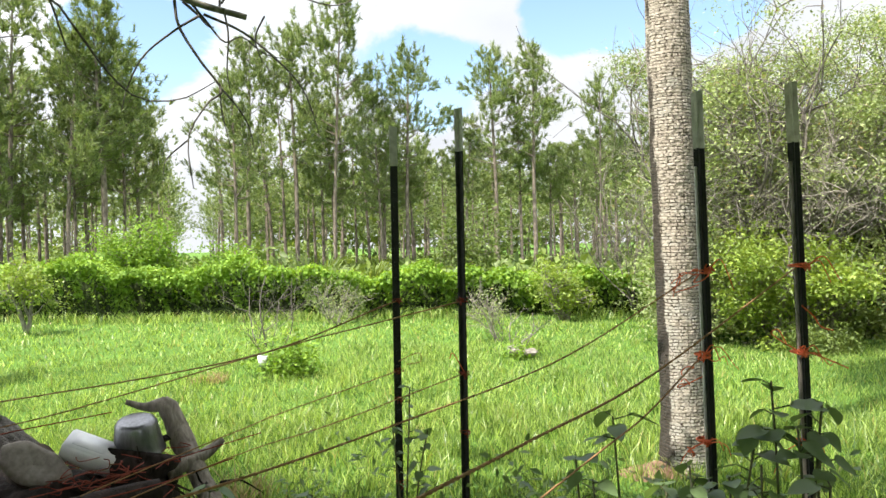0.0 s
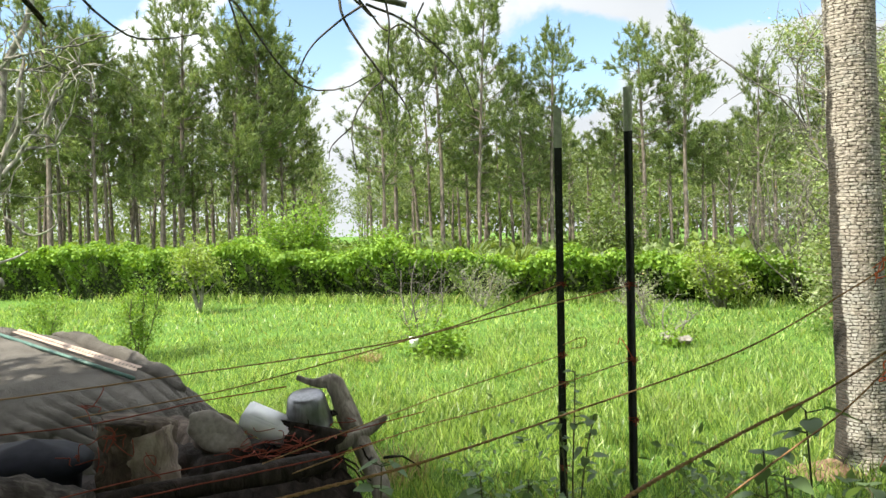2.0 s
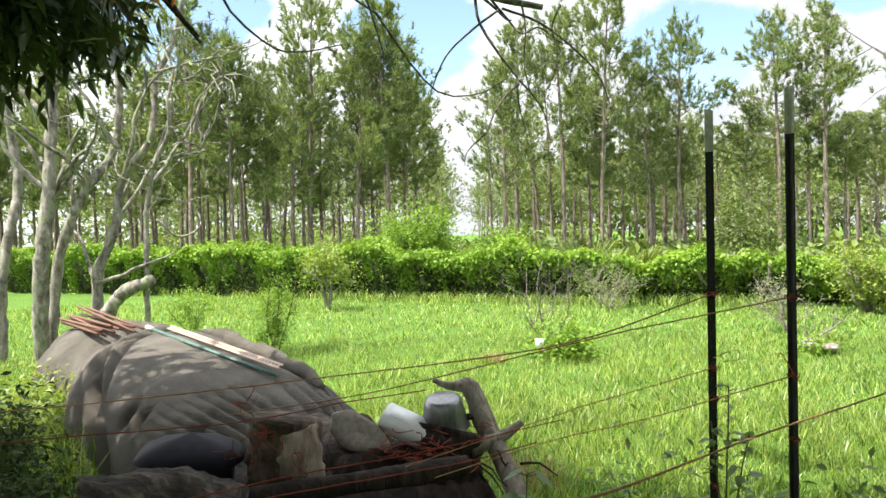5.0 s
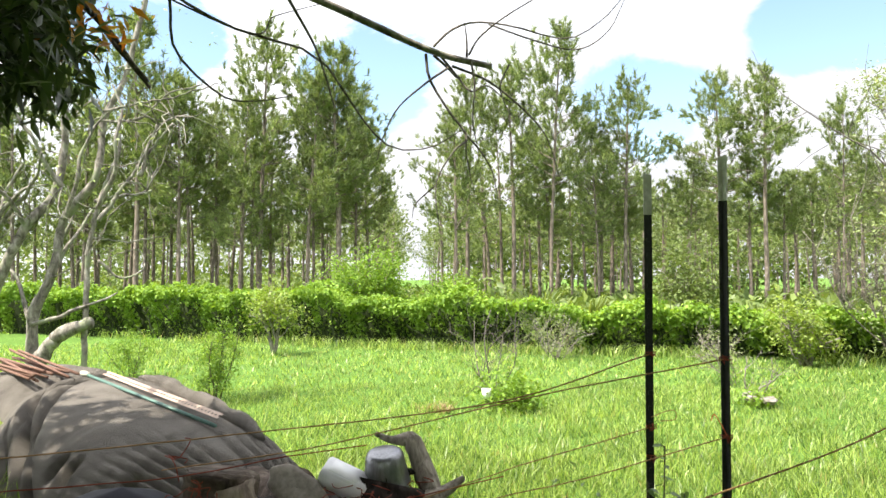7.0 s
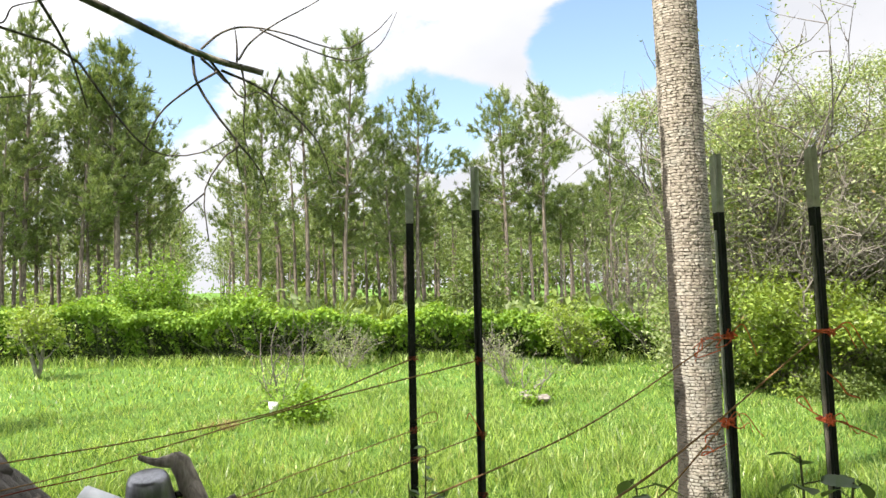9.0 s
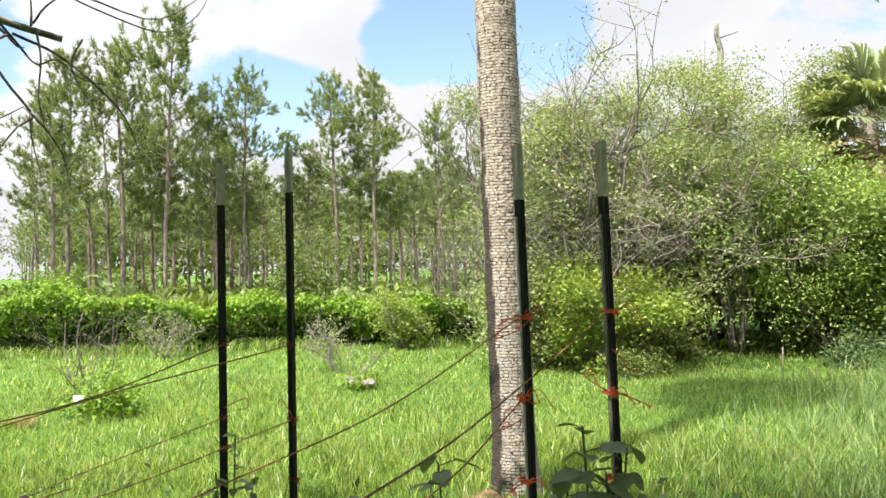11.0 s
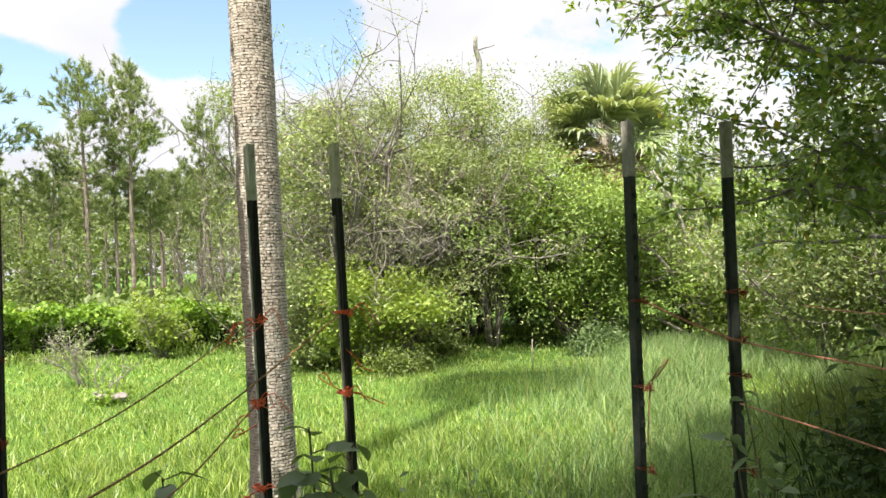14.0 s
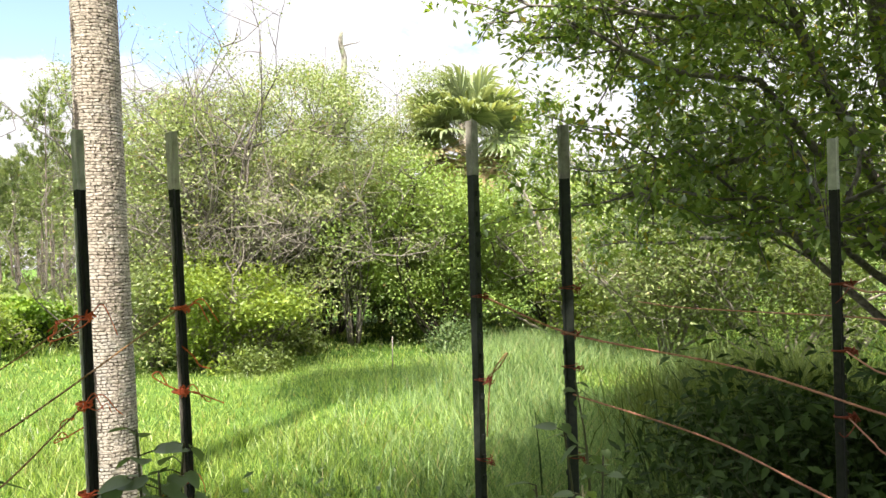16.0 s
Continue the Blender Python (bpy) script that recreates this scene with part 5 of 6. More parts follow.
def grey_tree():
    """Pale many-limbed tree behind the heap, its limbs in one rough plane."""
    rng = np.random.default_rng(101)
    origin, right, away = np.array([-8.0, 8.75, 0.74]), np.array([0.955, 0.296, 0.0]), np.array([-0.68, 0.73, 0.0])
    ob = thing("grey_limbed_tree", "pale grey tree with many twisted bare limbs", "tree", tuple(origin - [0, 0, 0.74]))
    limbs = (
        (0.12, 0.06, ((-0.73, -0.8), (-0.69, 0.39), (-0.56, 1.5), (-0.45, 2.62), (-0.30, 3.22), (0.1, 4.1))),
        (0.09, 0.05, ((-0.62, -0.8), (-0.43, 0.7), (0.0, 1.6), (0.43, 2.2), (0.56, 3.14), (0.5, 4.2))),
        (0.085, 0.035, ((0.12, -0.8), (0.05, 0.35), (0.3, 0.95), (0.47, 1.76), (0.86, 2.36), (0.95, 3.14), (1.25, 3.8), (1.46, 4.7), (1.55, 5.4))),
        (0.05, 0.025, ((0.72, -0.75), (0.74, 0.9), (0.9, 1.9), (1.2, 2.6), (1.25, 3.1))),
        (0.035, 0.02, ((0.86, 2.0), (1.15, 2.05), (1.55, 2.15))),
    )
    limbs_b = (
        (0.035, 0.02, ((1.42, 2.35), (1.65, 2.8), (1.9, 3.15))),
        (0.03, 0.018, ((0.9, 1.7), (1.3, 2.25), (1.5, 2.6), (1.7, 3.05))),
        (0.13, 0.09, ((0.05, -0.8), (0.2, -0.1), (0.5, 0.25), (0.88, 0.4))),
        (0.02, 0.008, ((0.95, 3.2), (1.4, 3.3), (1.9, 3.4), (2.4, 3.55))),
        (0.02, 0.008, ((0.95, 3.1), (1.5, 3.15), (1.8, 3.4), (2.2, 3.45))),
        (0.018, 0.008, ((0.8, 1.5), (1.3, 1.45), (1.8, 1.5))),
        (0.02, 0.008, ((0.9, 1.2), (1.2, 0.95), (1.5, 1.1), (1.45, 1.35), (1.15, 1.3))),
        (0.05, 0.02, ((-0.45, 2.6), (-0.9, 3.2), (-1.2, 4.0))),
        (0.05, 0.02, ((-0.55, 1.6), (-1.1, 2.2), (-1.6, 3.2))),
        (0.10, 0.05, ((-1.3, -0.8), (-1.2, 0.6), (-1.0, 1.8), (-1.15, 3.2), (-1.0, 4.2))),
    )
    limbs = limbs + limbs_b
    for r0, r1, line in limbs:
        q = np.array(line)
        wob = np.cumsum(rng.normal(size=len(q)) * 0.12)
        p = q[:, :1] * right + np.array([0, 0, 1.0]) * (q[:, 1:] + 0.74) + wob[:, None] * away
        c = bend(p, 46)
        c = c + np.cumsum(rng.normal(size=c.shape) * 0.006, 0)
        tv, tf = tube(c, (r0 * 0.92, (r0 + r1) * 0.44, r1 * 0.9), 10)
        core = np.repeat(c, 10, 0)
        tv = core + (tv - core) * (1 + 0.22 * noisy(tv, 9.0) + 0.14 * noisy(tv[:, [1, 2, 0]], 23.0))[:, None]
        piece("limb", mesh_np("limb", tv, tf, M_GREYBARK, True), ob)
    for _ in range(12):
        a0 = limbs[rng.integers(4)][2][rng.integers(1, 4)]
        o = a0[0] * right + np.array([0, 0, a0[1] + 0.74])
        p, _ = wander(rng, o, right * rng.normal() * 0.8 + away * rng.normal() * 0.4 + [0, 0, 1.0], rng.uniform(1.2, 2.6), 9, 0.22)
        piece("limb", mesh_np("limb", *tube(bend(p, 20), (0.035, 0.025, 0.012), 6), M_GREYBARK, True), ob)
    twigs = []
    for r0, r1, line in limbs[:7]:
        q = np.array(line)[2:]
        for _ in range(9):
            a = q[rng.integers(len(q))]
            o = a[0] * right + np.array([0, 0, a[1] + 0.74])
            w, _ = wander(rng, o, rng.normal(size=3) + [0, 0, 0.4], rng.uniform(0.5, 1.3), 7, 0.3)
            twigs.append(tube(w, (0.012, 0.004), 4))
    piece("twig_tangle", mesh_np("twig_tangle", *joined(twigs), M_GREYBARK, True), ob, kind="stuff")
    n = 500
    c = np.array([a[0] * right + np.array([0, 0, a[1] + 0.74]) for _, _, l in limbs[:3] for a in l[3:]])
    pts = c[rng.integers(0, len(c), n)] + rng.normal(size=(n, 3)) * 0.5
    pts = pts[pts[:, 2] > 2.6]
    piece("foliage", mesh_np("foliage", *leaf_arrays(rng, pts, 0.08, 0.5), M_THICKET), ob)


grey_tree()

def box_mesh(name, size, mat, bevel, taper=1.0, seg=3):
    bm = bmesh.new()
    bmesh.ops.create_cube(bm, size=1.0)
    for q in bm.verts:
        s = taper if q.co.z < 0 else 1.0
        q.co = Vector((q.co.x * size[0] * s, q.co.y * size[1] * s, q.co.z * size[2]))
    bmesh.ops.bevel(bm, geom=bm.edges[:], offset=bevel, segments=seg, affect="EDGES")
    return bm_mesh(name, bm, mat, True)


# ---- fence of steel posts with orange twine ----


def t_post_meshes(height, tip, body, cap):
    prof = [(0.8 * a, 0.8 * b) for a, b in [(-0.0175, 0.0), (0.0175, 0.0), (0.0175, 0.005), (0.004, 0.008), (0.003, 0.034), (-0.003, 0.034), (-0.004, 0.008), (-0.0175, 0.005)]]

    def run(z0, z1, grow, slant=0.0):
        bm = bmesh.new()
        lo = [bm.verts.new((x * grow, y * grow, z0)) for x, y in prof]
        hi = [bm.verts.new((x * grow, y * grow, z1 - slant * (x + 0.0175))) for x, y in prof]
        n = len(prof)
        for i in range(n):
            bm.faces.new((lo[i], lo[(i + 1) % n], hi[(i + 1) % n], hi[i]))
        bm.faces.new(lo[::-1])
        bm.faces.new(hi)
        return bm

    bm = run(-0.35, height - tip, 1.0)
    z = 0.1
    while z < height - tip - 0.05:
        m = Matrix.Translation((0, -0.003, z)) @ Matrix.Diagonal((0.011, 0.007, 0.014, 1))
        bmesh.ops.create_cube(bm, size=1.0, matrix=m)
        z += 0.055
    shaft = bm_mesh("shaft", bm, body)
    return shaft, bm_mesh("tip", run(height - tip, height, 1.05, 0.25), cap)


def fence():
    ob = None
    rows = (
        ("a", -0.08, 2.90, 2.05, 12, 0.3, 0.0, M_POST, M_TIP),
        ("b", 0.15, 2.67, 2.07, 205, 0.2, 0.2, M_POST, M_TIP),
        ("c", 0.735, 2.02, 1.985, 150, -1.3, 0.8, M_POST, M_TIP),
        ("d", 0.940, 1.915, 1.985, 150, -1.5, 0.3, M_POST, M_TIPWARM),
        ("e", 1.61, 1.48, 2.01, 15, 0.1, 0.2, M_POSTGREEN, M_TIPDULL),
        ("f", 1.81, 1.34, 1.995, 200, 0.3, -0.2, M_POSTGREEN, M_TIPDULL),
        ("g", 2.50, 0.905, 1.95, 30, 0.0, 0.4, M_POST, M_TIP),
    )
    for key, x, y, h, turn, lean, nod, body, cap in rows:
        shaft, tip = t_post_meshes(h, 0.153, body, cap)
        ob = thing("fence_post", "black steel fence post with a weathered pale tip", "fence post", (x, y, 0), 0, "fence posts")
        base = h * math.tan(radians(lean))
        ob.matrix_basis = pose(x - base, y, 0, nod, lean, turn if abs(lean) < 0.5 else turn)
        ob.matrix_basis = Matrix.Translation((x - base, y, 0)) @ pose(0, 0, 0, nod, lean, 0) @ pose(0, 0, 0, 0, 0, turn)
        piece("shaft", shaft, ob)
        piece("tip", tip, ob, "weathered whitish painted tip")
        # added strip whose pale colour puts sunlight on the worn flange
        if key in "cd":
            edge = box_mesh("lit_flange_strip", (0.009, 0.007, h - 0.2), M_TIP if key == "c" else M_CUT, 0.001, 1.0, 1)
            piece("lit_flange_strip", edge, ob, "pale strip for the worn, sunlit flange edge", m=pose(0, 0, 0, 0, 0, -turn) @ pose(-0.0155, -0.014, (h - 0.2) / 2))


fence()


def twine(name, label, pts, r, mat, seed, n=40, twist=False, fuzz=0.0):
    """A run of twine through the given points, two-ply where it hangs close."""
    rng = np.random.default_rng(seed)
    p = bend(pts, n if not twist else 260)
    p = p + np.cumsum(rng.normal(size=p.shape) * fuzz, 0) * np.sin(np.linspace(0, np.pi, len(p)))[:, None]
    if twist:
        s = np.concatenate([[0], np.cumsum(np.linalg.norm(np.diff(p, axis=0), axis=1))])
        t = unit(np.gradient(p, axis=0))
        a = unit(np.cross(t, [0, 0, 1.0]))
        b = np.cross(t, a)
        ply = []
        for ph in (0, np.pi):
            w = s[:, None] / 0.028 * 2 * np.pi + ph
            ply.append(tube(p + (np.cos(w) * a + np.sin(w) * b) * r * 0.42, (r * 0.66,), 5))
        v, f = joined(ply)
    else:
        v, f = tube(p, (r,), 5)
    ob = new(name, mesh_np(name, v, f, mat, True))
    return tagged(ob, label, "twine", "twine strands of the fence")


def tie(at, seed, mat, ends=2, turns=3, reach=0.08, r=0.0024):
    """Turns of twine round a post, a knot and loose ends."""
    rng = np.random.default_rng(seed)
    x, y, z = at
    tubes = []
    w = np.linspace(0, turns * 2 * np.pi, 18 * turns)
    c = np.stack([x + 0.019 * np.cos(w), y + 0.008 + 0.024 * np.sin(w), z + 0.011 * (w / w[-1] - 0.5) + 0.004 * np.sin(w * 0.7)], 1)
    tubes.append(tube(c, (r,), 5))
    k = np.array([x + rng.uniform(-0.01, 0.012), y - 0.024, z])
    for _ in range(3):
        q = k + rng.normal(size=(6, 3)) * 0.007
        tubes.append(tube(bend(q, 14), (r,), 5))
    for _ in range(ends):
        side = rng.choice([-1, 1])
        L = reach * rng.uniform(0.5, 1.2)
        q = [k, k + [side * L * 0.4, -0.01, rng.uniform(-0.02, 0.03)], k + [side * L * 0.8, 0.0, -L * rng.uniform(0.0, 0.5)], k + [side * L, 0.01, -L * rng.uniform(0.2, 0.9)]]
        tubes.append(tube(bend(q, 12), (r * 0.8, r * 0.5), 4))
    v, f = joined(tubes)
    tagged(new("twine_tie", mesh_np("twine_tie", v, f, mat, True)), "knotted orange twine wound round a fence post", "twine", "twine ties on the posts")


def strands():
    L1, L2 = "faded twine stretched from a post past the heap", "loose orange twine sagging between the posts"
    A, B, C, D = (-0.08, 2.885), (0.15, 2.655), (0.74, 2.0), (0.945, 1.895)
    twine("twine_strand", L1, [(*A, 1.395), (-0.684, 3.0, 1.18), (-1.73, 2.857, 1.044), (-2.67, 2.5, 0.974), (-3.3, 2.2, 0.96)], 0.0030, M_TWINEOLD, 1, 60, fuzz=0.0006)
    twine("twine_strand", L1, [(*B, 1.405), (-0.404, 2.751, 1.264), (-1.323, 2.855, 1.015), (-2.0, 2.8, 0.9)], 0.0026, M_TWINEOLD, 2, 60, fuzz=0.0006)
    twine("twine_strand", L2, [(*A, 1.135), (-0.42, 2.81, 1.034), (-0.70, 2.79, 0.935), (-1.2, 2.75, 0.75)], 0.0022, M_TWINEOLD, 3, 40, fuzz=0.0006)
    twine("twine_strand", L2, [(*B, 1.155), (-0.283, 2.67, 1.003), (-0.63, 2.74, 0.889), (-1.1, 2.8, 0.7)], 0.0022, M_TWINEOLD, 4, 40, fuzz=0.0006)
    twine("twine_strand", "frayed orange twine hanging across in front of the posts", [(*C, 1.515), (0.348, 1.848, 1.322), (-0.049, 1.461, 1.261), (-0.258, 1.025, 1.291), (-0.419, 0.769, 1.308), (-0.5, 0.45, 1.33)], 0.0023, M_TWINEOLD, 5, twist=True)
    twine("twine_strand", "frayed orange twine hanging across in front of the posts", [(*D, 1.525), (0.433, 1.415, 1.352), (0.135, 1.008, 1.335), (-0.026, 0.709, 1.354), (-0.12, 0.45, 1.38)], 0.0024, M_TWINEOLD, 6, twist=True)
    twine("twine_strand", L2, [(*C, 1.295), (0.504, 1.784, 1.178), (0.232, 1.504, 1.1), (0.05, 1.3, 1.05)], 0.0022, M_TWINEOLD, 7, 40, fuzz=0.0006)
    twine("twine_strand", "pale orange twine leading off into the shade", [(1.61, 1.455, 1.525), (1.80, 1.305, 1.415), (2.071, 0.995, 1.325), (1.921, 0.582, 1.281), (1.75, 0.2, 1.25)], 0.0032, M_TWINEPALE, 8, twist=True)
    twine("twine_strand", "pale orange twine leading off into the shade", [(1.81, 1.325, 1.25), (1.837, 0.941, 1.188), (1.659, 0.609, 1.172), (1.5, 0.3, 1.15)], 0.0026, M_TWINEPALE, 9, twist=True)
    twine("twine_strand", "thin twine across the shaded tree", [(3.2, 2.1, 1.40), (2.863, 1.646, 1.408), (2.5, 0.89, 1.43), (2.325, 0.715, 1.441), (2.0, 0.3, 1.45)], 0.0024, M_TWINEPALE, 10, 40)
    for z in (1.524, 1.331, 1.14):
        twine("twine_strand", "orange twine tied to the shaded post", [(2.50, 0.89, z), (2.3, 0.75, z - 0.01), (2.13, 0.645, z), (1.9, 0.4, z)], 0.0026, M_TWINEPALE, 11, 30)
        tie((2.50, 0.895, z), 90 + int(z * 10), M_TWINERED, 1)
    red = "dark red twine lying over the heap"
    twine("twine_strand", red, [(-3.0, 2.0, 0.88), (-2.465, 2.393, 0.89), (-1.962, 2.796, 0.875), (-1.646, 3.1, 0.902), (-1.3, 3.3, 0.93)], 0.0028, M_TWINERED, 12, 50, fuzz=0.0008)
    twine("twine_strand", red, [(-2.1, 1.8, 0.72), (-1.826, 2.202, 0.703), (-1.571, 2.72, 0.65), (-1.097, 3.139, 0.66), (-0.8, 3.3, 0.72)], 0.0030, M_TWINERED, 13, 50, fuzz=0.0008)
    twine("twine_strand", red, [(-2.2, 1.9, 0.75), (-1.86, 2.25, 0.735), (-1.6, 2.75, 0.70), (-1.2, 3.2, 0.70), (-0.7, 3.4, 0.8)], 0.0026, M_TWINERED, 14, 50, fuzz=0.0008)
    n = 20
    for (x, y), zs, mat, ends in ((A, (1.395, 1.135, 1.03, 0.72), M_TWINERED, 0), (B, (1.405, 1.155, 0.955), M_TWINERED, 0), (C, (1.515, 1.295, 1.07), M_TWINE, 3), (D, (1.525, 1.31, 1.085), M_TWINE, 2), ((1.61, 1.465), (1.525, 1.3, 1.085), M_TWINERED, 0), ((1.81, 1.325), (1.54, 1.415, 1.325, 1.08), M_TWINERED, 0)):
        for z in zs:
            n += 1
            tie((x, y, z), n, mat, ends, 3 if ends else 2, r=0.0021 if mat is M_TWINE and ends > 1 else 0.0012)
    loop = "loose curled end of twine beside a post"
    twine("twine_end", loop, [(*D, 1.31), (0.90, 1.885, 1.335), (0.868, 1.885, 1.36), (0.885, 1.885, 1.368), (0.905, 1.885, 1.335)], 0.0017, M_TWINE, 15, 30)
    twine("twine_end", loop, [(*D, 1.315), (0.985, 1.87, 1.30), (1.03, 1.83, 1.277)], 0.0018, M_TWINE, 16, 20)
    twine("twine_end", loop, [(*D, 1.43), (0.972, 1.88, 1.40), (0.985, 1.87, 1.375), (1.01, 1.86, 1.365)], 0.0022, M_TWINE, 17, 20, twist=True)
    twine("twine_end", loop, [(*A, 1.17), (-0.03, 2.87, 1.195), (0.0, 2.86, 1.2), (0.0, 2.86, 1.17), (-0.05, 2.87, 1.16)], 0.0018, M_TWINEOLD, 18, 30)
    twine("twine_end", loop, [(*B, 1.16), (0.13, 2.63, 1.2), (0.11, 2.63, 1.23), (0.10, 2.63, 1.21)], 0.0018, M_TWINE, 19, 30)
    twine("twine_end", loop, [(1.62, 1.46, 1.31), (1.65, 1.45, 1.33), (1.675, 1.44, 1.365), (1.66, 1.44, 1.36), (1.62, 1.45, 1.3), (1.60, 1.45, 1.15)], 0.0022, M_TWINEOLD, 20, 30)
    rng = np.random.default_rng(55)
    for k, (x, y, z) in enumerate(((0.70, 1.985, 1.49), (0.66, 1.96, 1.46), (0.70, 1.98, 1.27), (0.66, 1.95, 1.22), (0.69, 1.98, 1.05))):
        q = np.array([x, y, z]) + np.cumsum(rng.normal(size=(7, 3)) * 0.007, 0)
        twine("twine_fray", "frayed bunch of orange twine fibres", bend(np.vstack([[(0.735, 1.99, z + 0.02)], q]), 24), 0.0017, M_TWINE, 60 + k, 30)


strands()


# ---- broad-leaved weeds at the fence ----


def broad_leaf():
    """A heart-shaped leaf, one unit long, folded along its rib."""
    out = [(0, 0), (0.16, -0.05), (0.32, 0.08), (0.38, 0.3), (0.30, 0.55), (0.16, 0.8), (0, 1.0)]
    v = [(0, y, -0.10 * y * y) for _, y in out]
    n = len(out)
    v += [(x, y, 0.10 * x - 0.12 * y * y + 0.02) for x, y in out]
    v += [(-x, y, 0.10 * x - 0.12 * y * y + 0.02) for x, y in out]
    f = []
    for i in range(n - 1):
        f.append((i, n + i, n + i + 1, i + 1))
        f.append((i, i + 1, 2 * n + i + 1, 2 * n + i))
    me = bpy.data.meshes.new("leaf")
    me.from_pydata(v, [], f)
    me.polygons.foreach_set("use_smooth", np.ones(len(f), bool))
    me.materials.append(M_WEED)
    return me


def weeds():
    leaf = broad_leaf()
    rng = np.random.default_rng(66)
    tall = "broad-leaved green weed growing up by the fence"
    low = "dark broad-leaved weed at the foot of the fence"
    by_palm = (
        (0.72, 1.57, 1.3, 9, 0.061, 0.115), (0.7, 1.6, 1.19, 12, 0.061, 0.138), (0.735, 1.49, 1.22, 8, 0.058, 0.069), (0.585, 1.68, 1.1, 14, 0.061, 0.184),
        (0.625, 1.56, 1.11, 14, 0.061, 0.184), (0.47, 1.89, 1.165, 5, 0.072, 0.0575), (0.375, 1.885, 1.07, 8, 0.072, 0.115), (0.39, 1.77, 1.05, 8, 0.072, 0.092),
        (0.8, 1.52, 1.265, 5, 0.060, 0.069), (0.79, 1.51, 1.2, 9, 0.058, 0.115), (0.665, 1.5, 1.15, 12, 0.061, 0.138), (0.725, 1.355, 1.15, 7, 0.054, 0.0575),
    )
    along = (
        (0.52, 1.64, 1.07, 12, 0.061, 0.138), (0.64, 1.74, 1.02, 14, 0.065, 0.184), (0.76, 1.66, 1.04, 14, 0.065, 0.184), (0.55, 1.8, 0.96, 14, 0.065, 0.184),
        (1.755, 1.27, 1.3, 6, 0.031, 0.092), (1.57, 1.155, 1.235, 5, 0.053, 0.0345), (1.6, 1.11, 1.185, 5, 0.053, 0.0575), (1.36, 1.05, 1.155, 4, 0.050, 0.0345),
        (1.425, 0.98, 1.155, 4, 0.050, 0.0345), (1.8, 1.22, 1.12, 6, 0.043, 0.115), (-0.04, 2.735, 1.1, 14, 0.035, 0.184), (-0.1, 2.61, 1.01, 14, 0.040, 0.184),
        (0.02, 2.7, 0.95, 14, 0.045, 0.23), (-0.67, 2.45, 0.85, 9, 0.065, 0.115), (-0.35, 2.45, 0.82, 12, 0.058, 0.138), (-0.2, 2.55, 0.78, 12, 0.058, 0.138),
        (2.1, 1.1, 0.98, 9, 0.056, 0.161), (1.3, 1.75, 0.8, 7, 0.050, 0.138), (0.18, 2, 0.86, 9, 0.058, 0.138),
    )
    rows = by_palm + along
    for x, y, h, n, size, spread in rows:
        ob = thing("broadleaf_weed", tall if h > 1.0 else low, "weed", (x, y, 0), 0, "weeds at the fence")
        p, _ = wander(rng, (rng.normal() * 0.05, rng.normal() * 0.05, -0.02), (0, 0, 1), h, 10, 0.05)
        p = p + (np.array([0, 0, h]) - p[-1]) * np.linspace(0, 1, 10)[:, None]
        piece("stem", mesh_np("stem", *tube(p, (0.005, 0.0025), 5), M_STEM, True), ob)
        for k in range(n):
            up = rng.uniform(0, spread)
            o = np.array([np.interp(h - up, p[:, 2], p[:, q]) for q in range(3)])
            az, dip = k * 137.5 + rng.uniform(-25, 25), rng.uniform(-48, 8)
            s = size * rng.uniform(0.6, 1.15)
            gap = s * rng.uniform(0.25, 0.6)
            way = pose(*o, 0, 0, az) @ pose(0, 0, 0, 18, 0, 0)
            tip = way @ Vector((0, gap, 0))
            piece("leaf_stalk", mesh_np("leaf_stalk", *tube(np.linspace(o, np.array(tip), 3), (0.0016,), 4), M_STEM, True), ob)
            piece("leaf", leaf, ob, m=pose(*tip, 0, 0, az) @ pose(0, 0, 0, dip, rng.uniform(-20, 20), 0) @ Matrix.Diagonal((s, s, s, 1)))


weeds()
for k, (x, y, H) in enumerate(((0.30, 2.42, 0.86), (0.95, 2.15, 0.92), (-0.25, 2.85, 0.80), (1.45, 1.95, 0.88), (0.62, 2.05, 0.95), (1.15, 1.75, 0.92))):
    shrub("fence_weed", "tangled dark green weeds along the fence", "weed", (x, y, 0), 210 + k, H, 0.28, 750, 0.045, M_WEED, M_STEM, 0.04, "weeds at the fence", keep=lambda p: p[:, 2] < 0.93, stems=7, r0=0.005, kids=(6, 3))

for k, (x, y, H) in enumerate(((-5.35, 5.25, 0.55), (-5.0, 4.75, 0.5), (-5.75, 5.6, 0.5))):
    shrub("leafy_weed", "lush light green weeds beside the covered heap", "weed", (x, y, 0), 230 + k, H, 0.45, 1100, 0.075, M_BRIGHT, M_STEM, 0.06, "weeds beside the heap", stems=9, r0=0.006, kids=(6, 3))

# ---- covered heap and what lies about it ----
HP0, HP1 = np.array([-6.55, 7.05]), np.array([-1.72, 3.72])


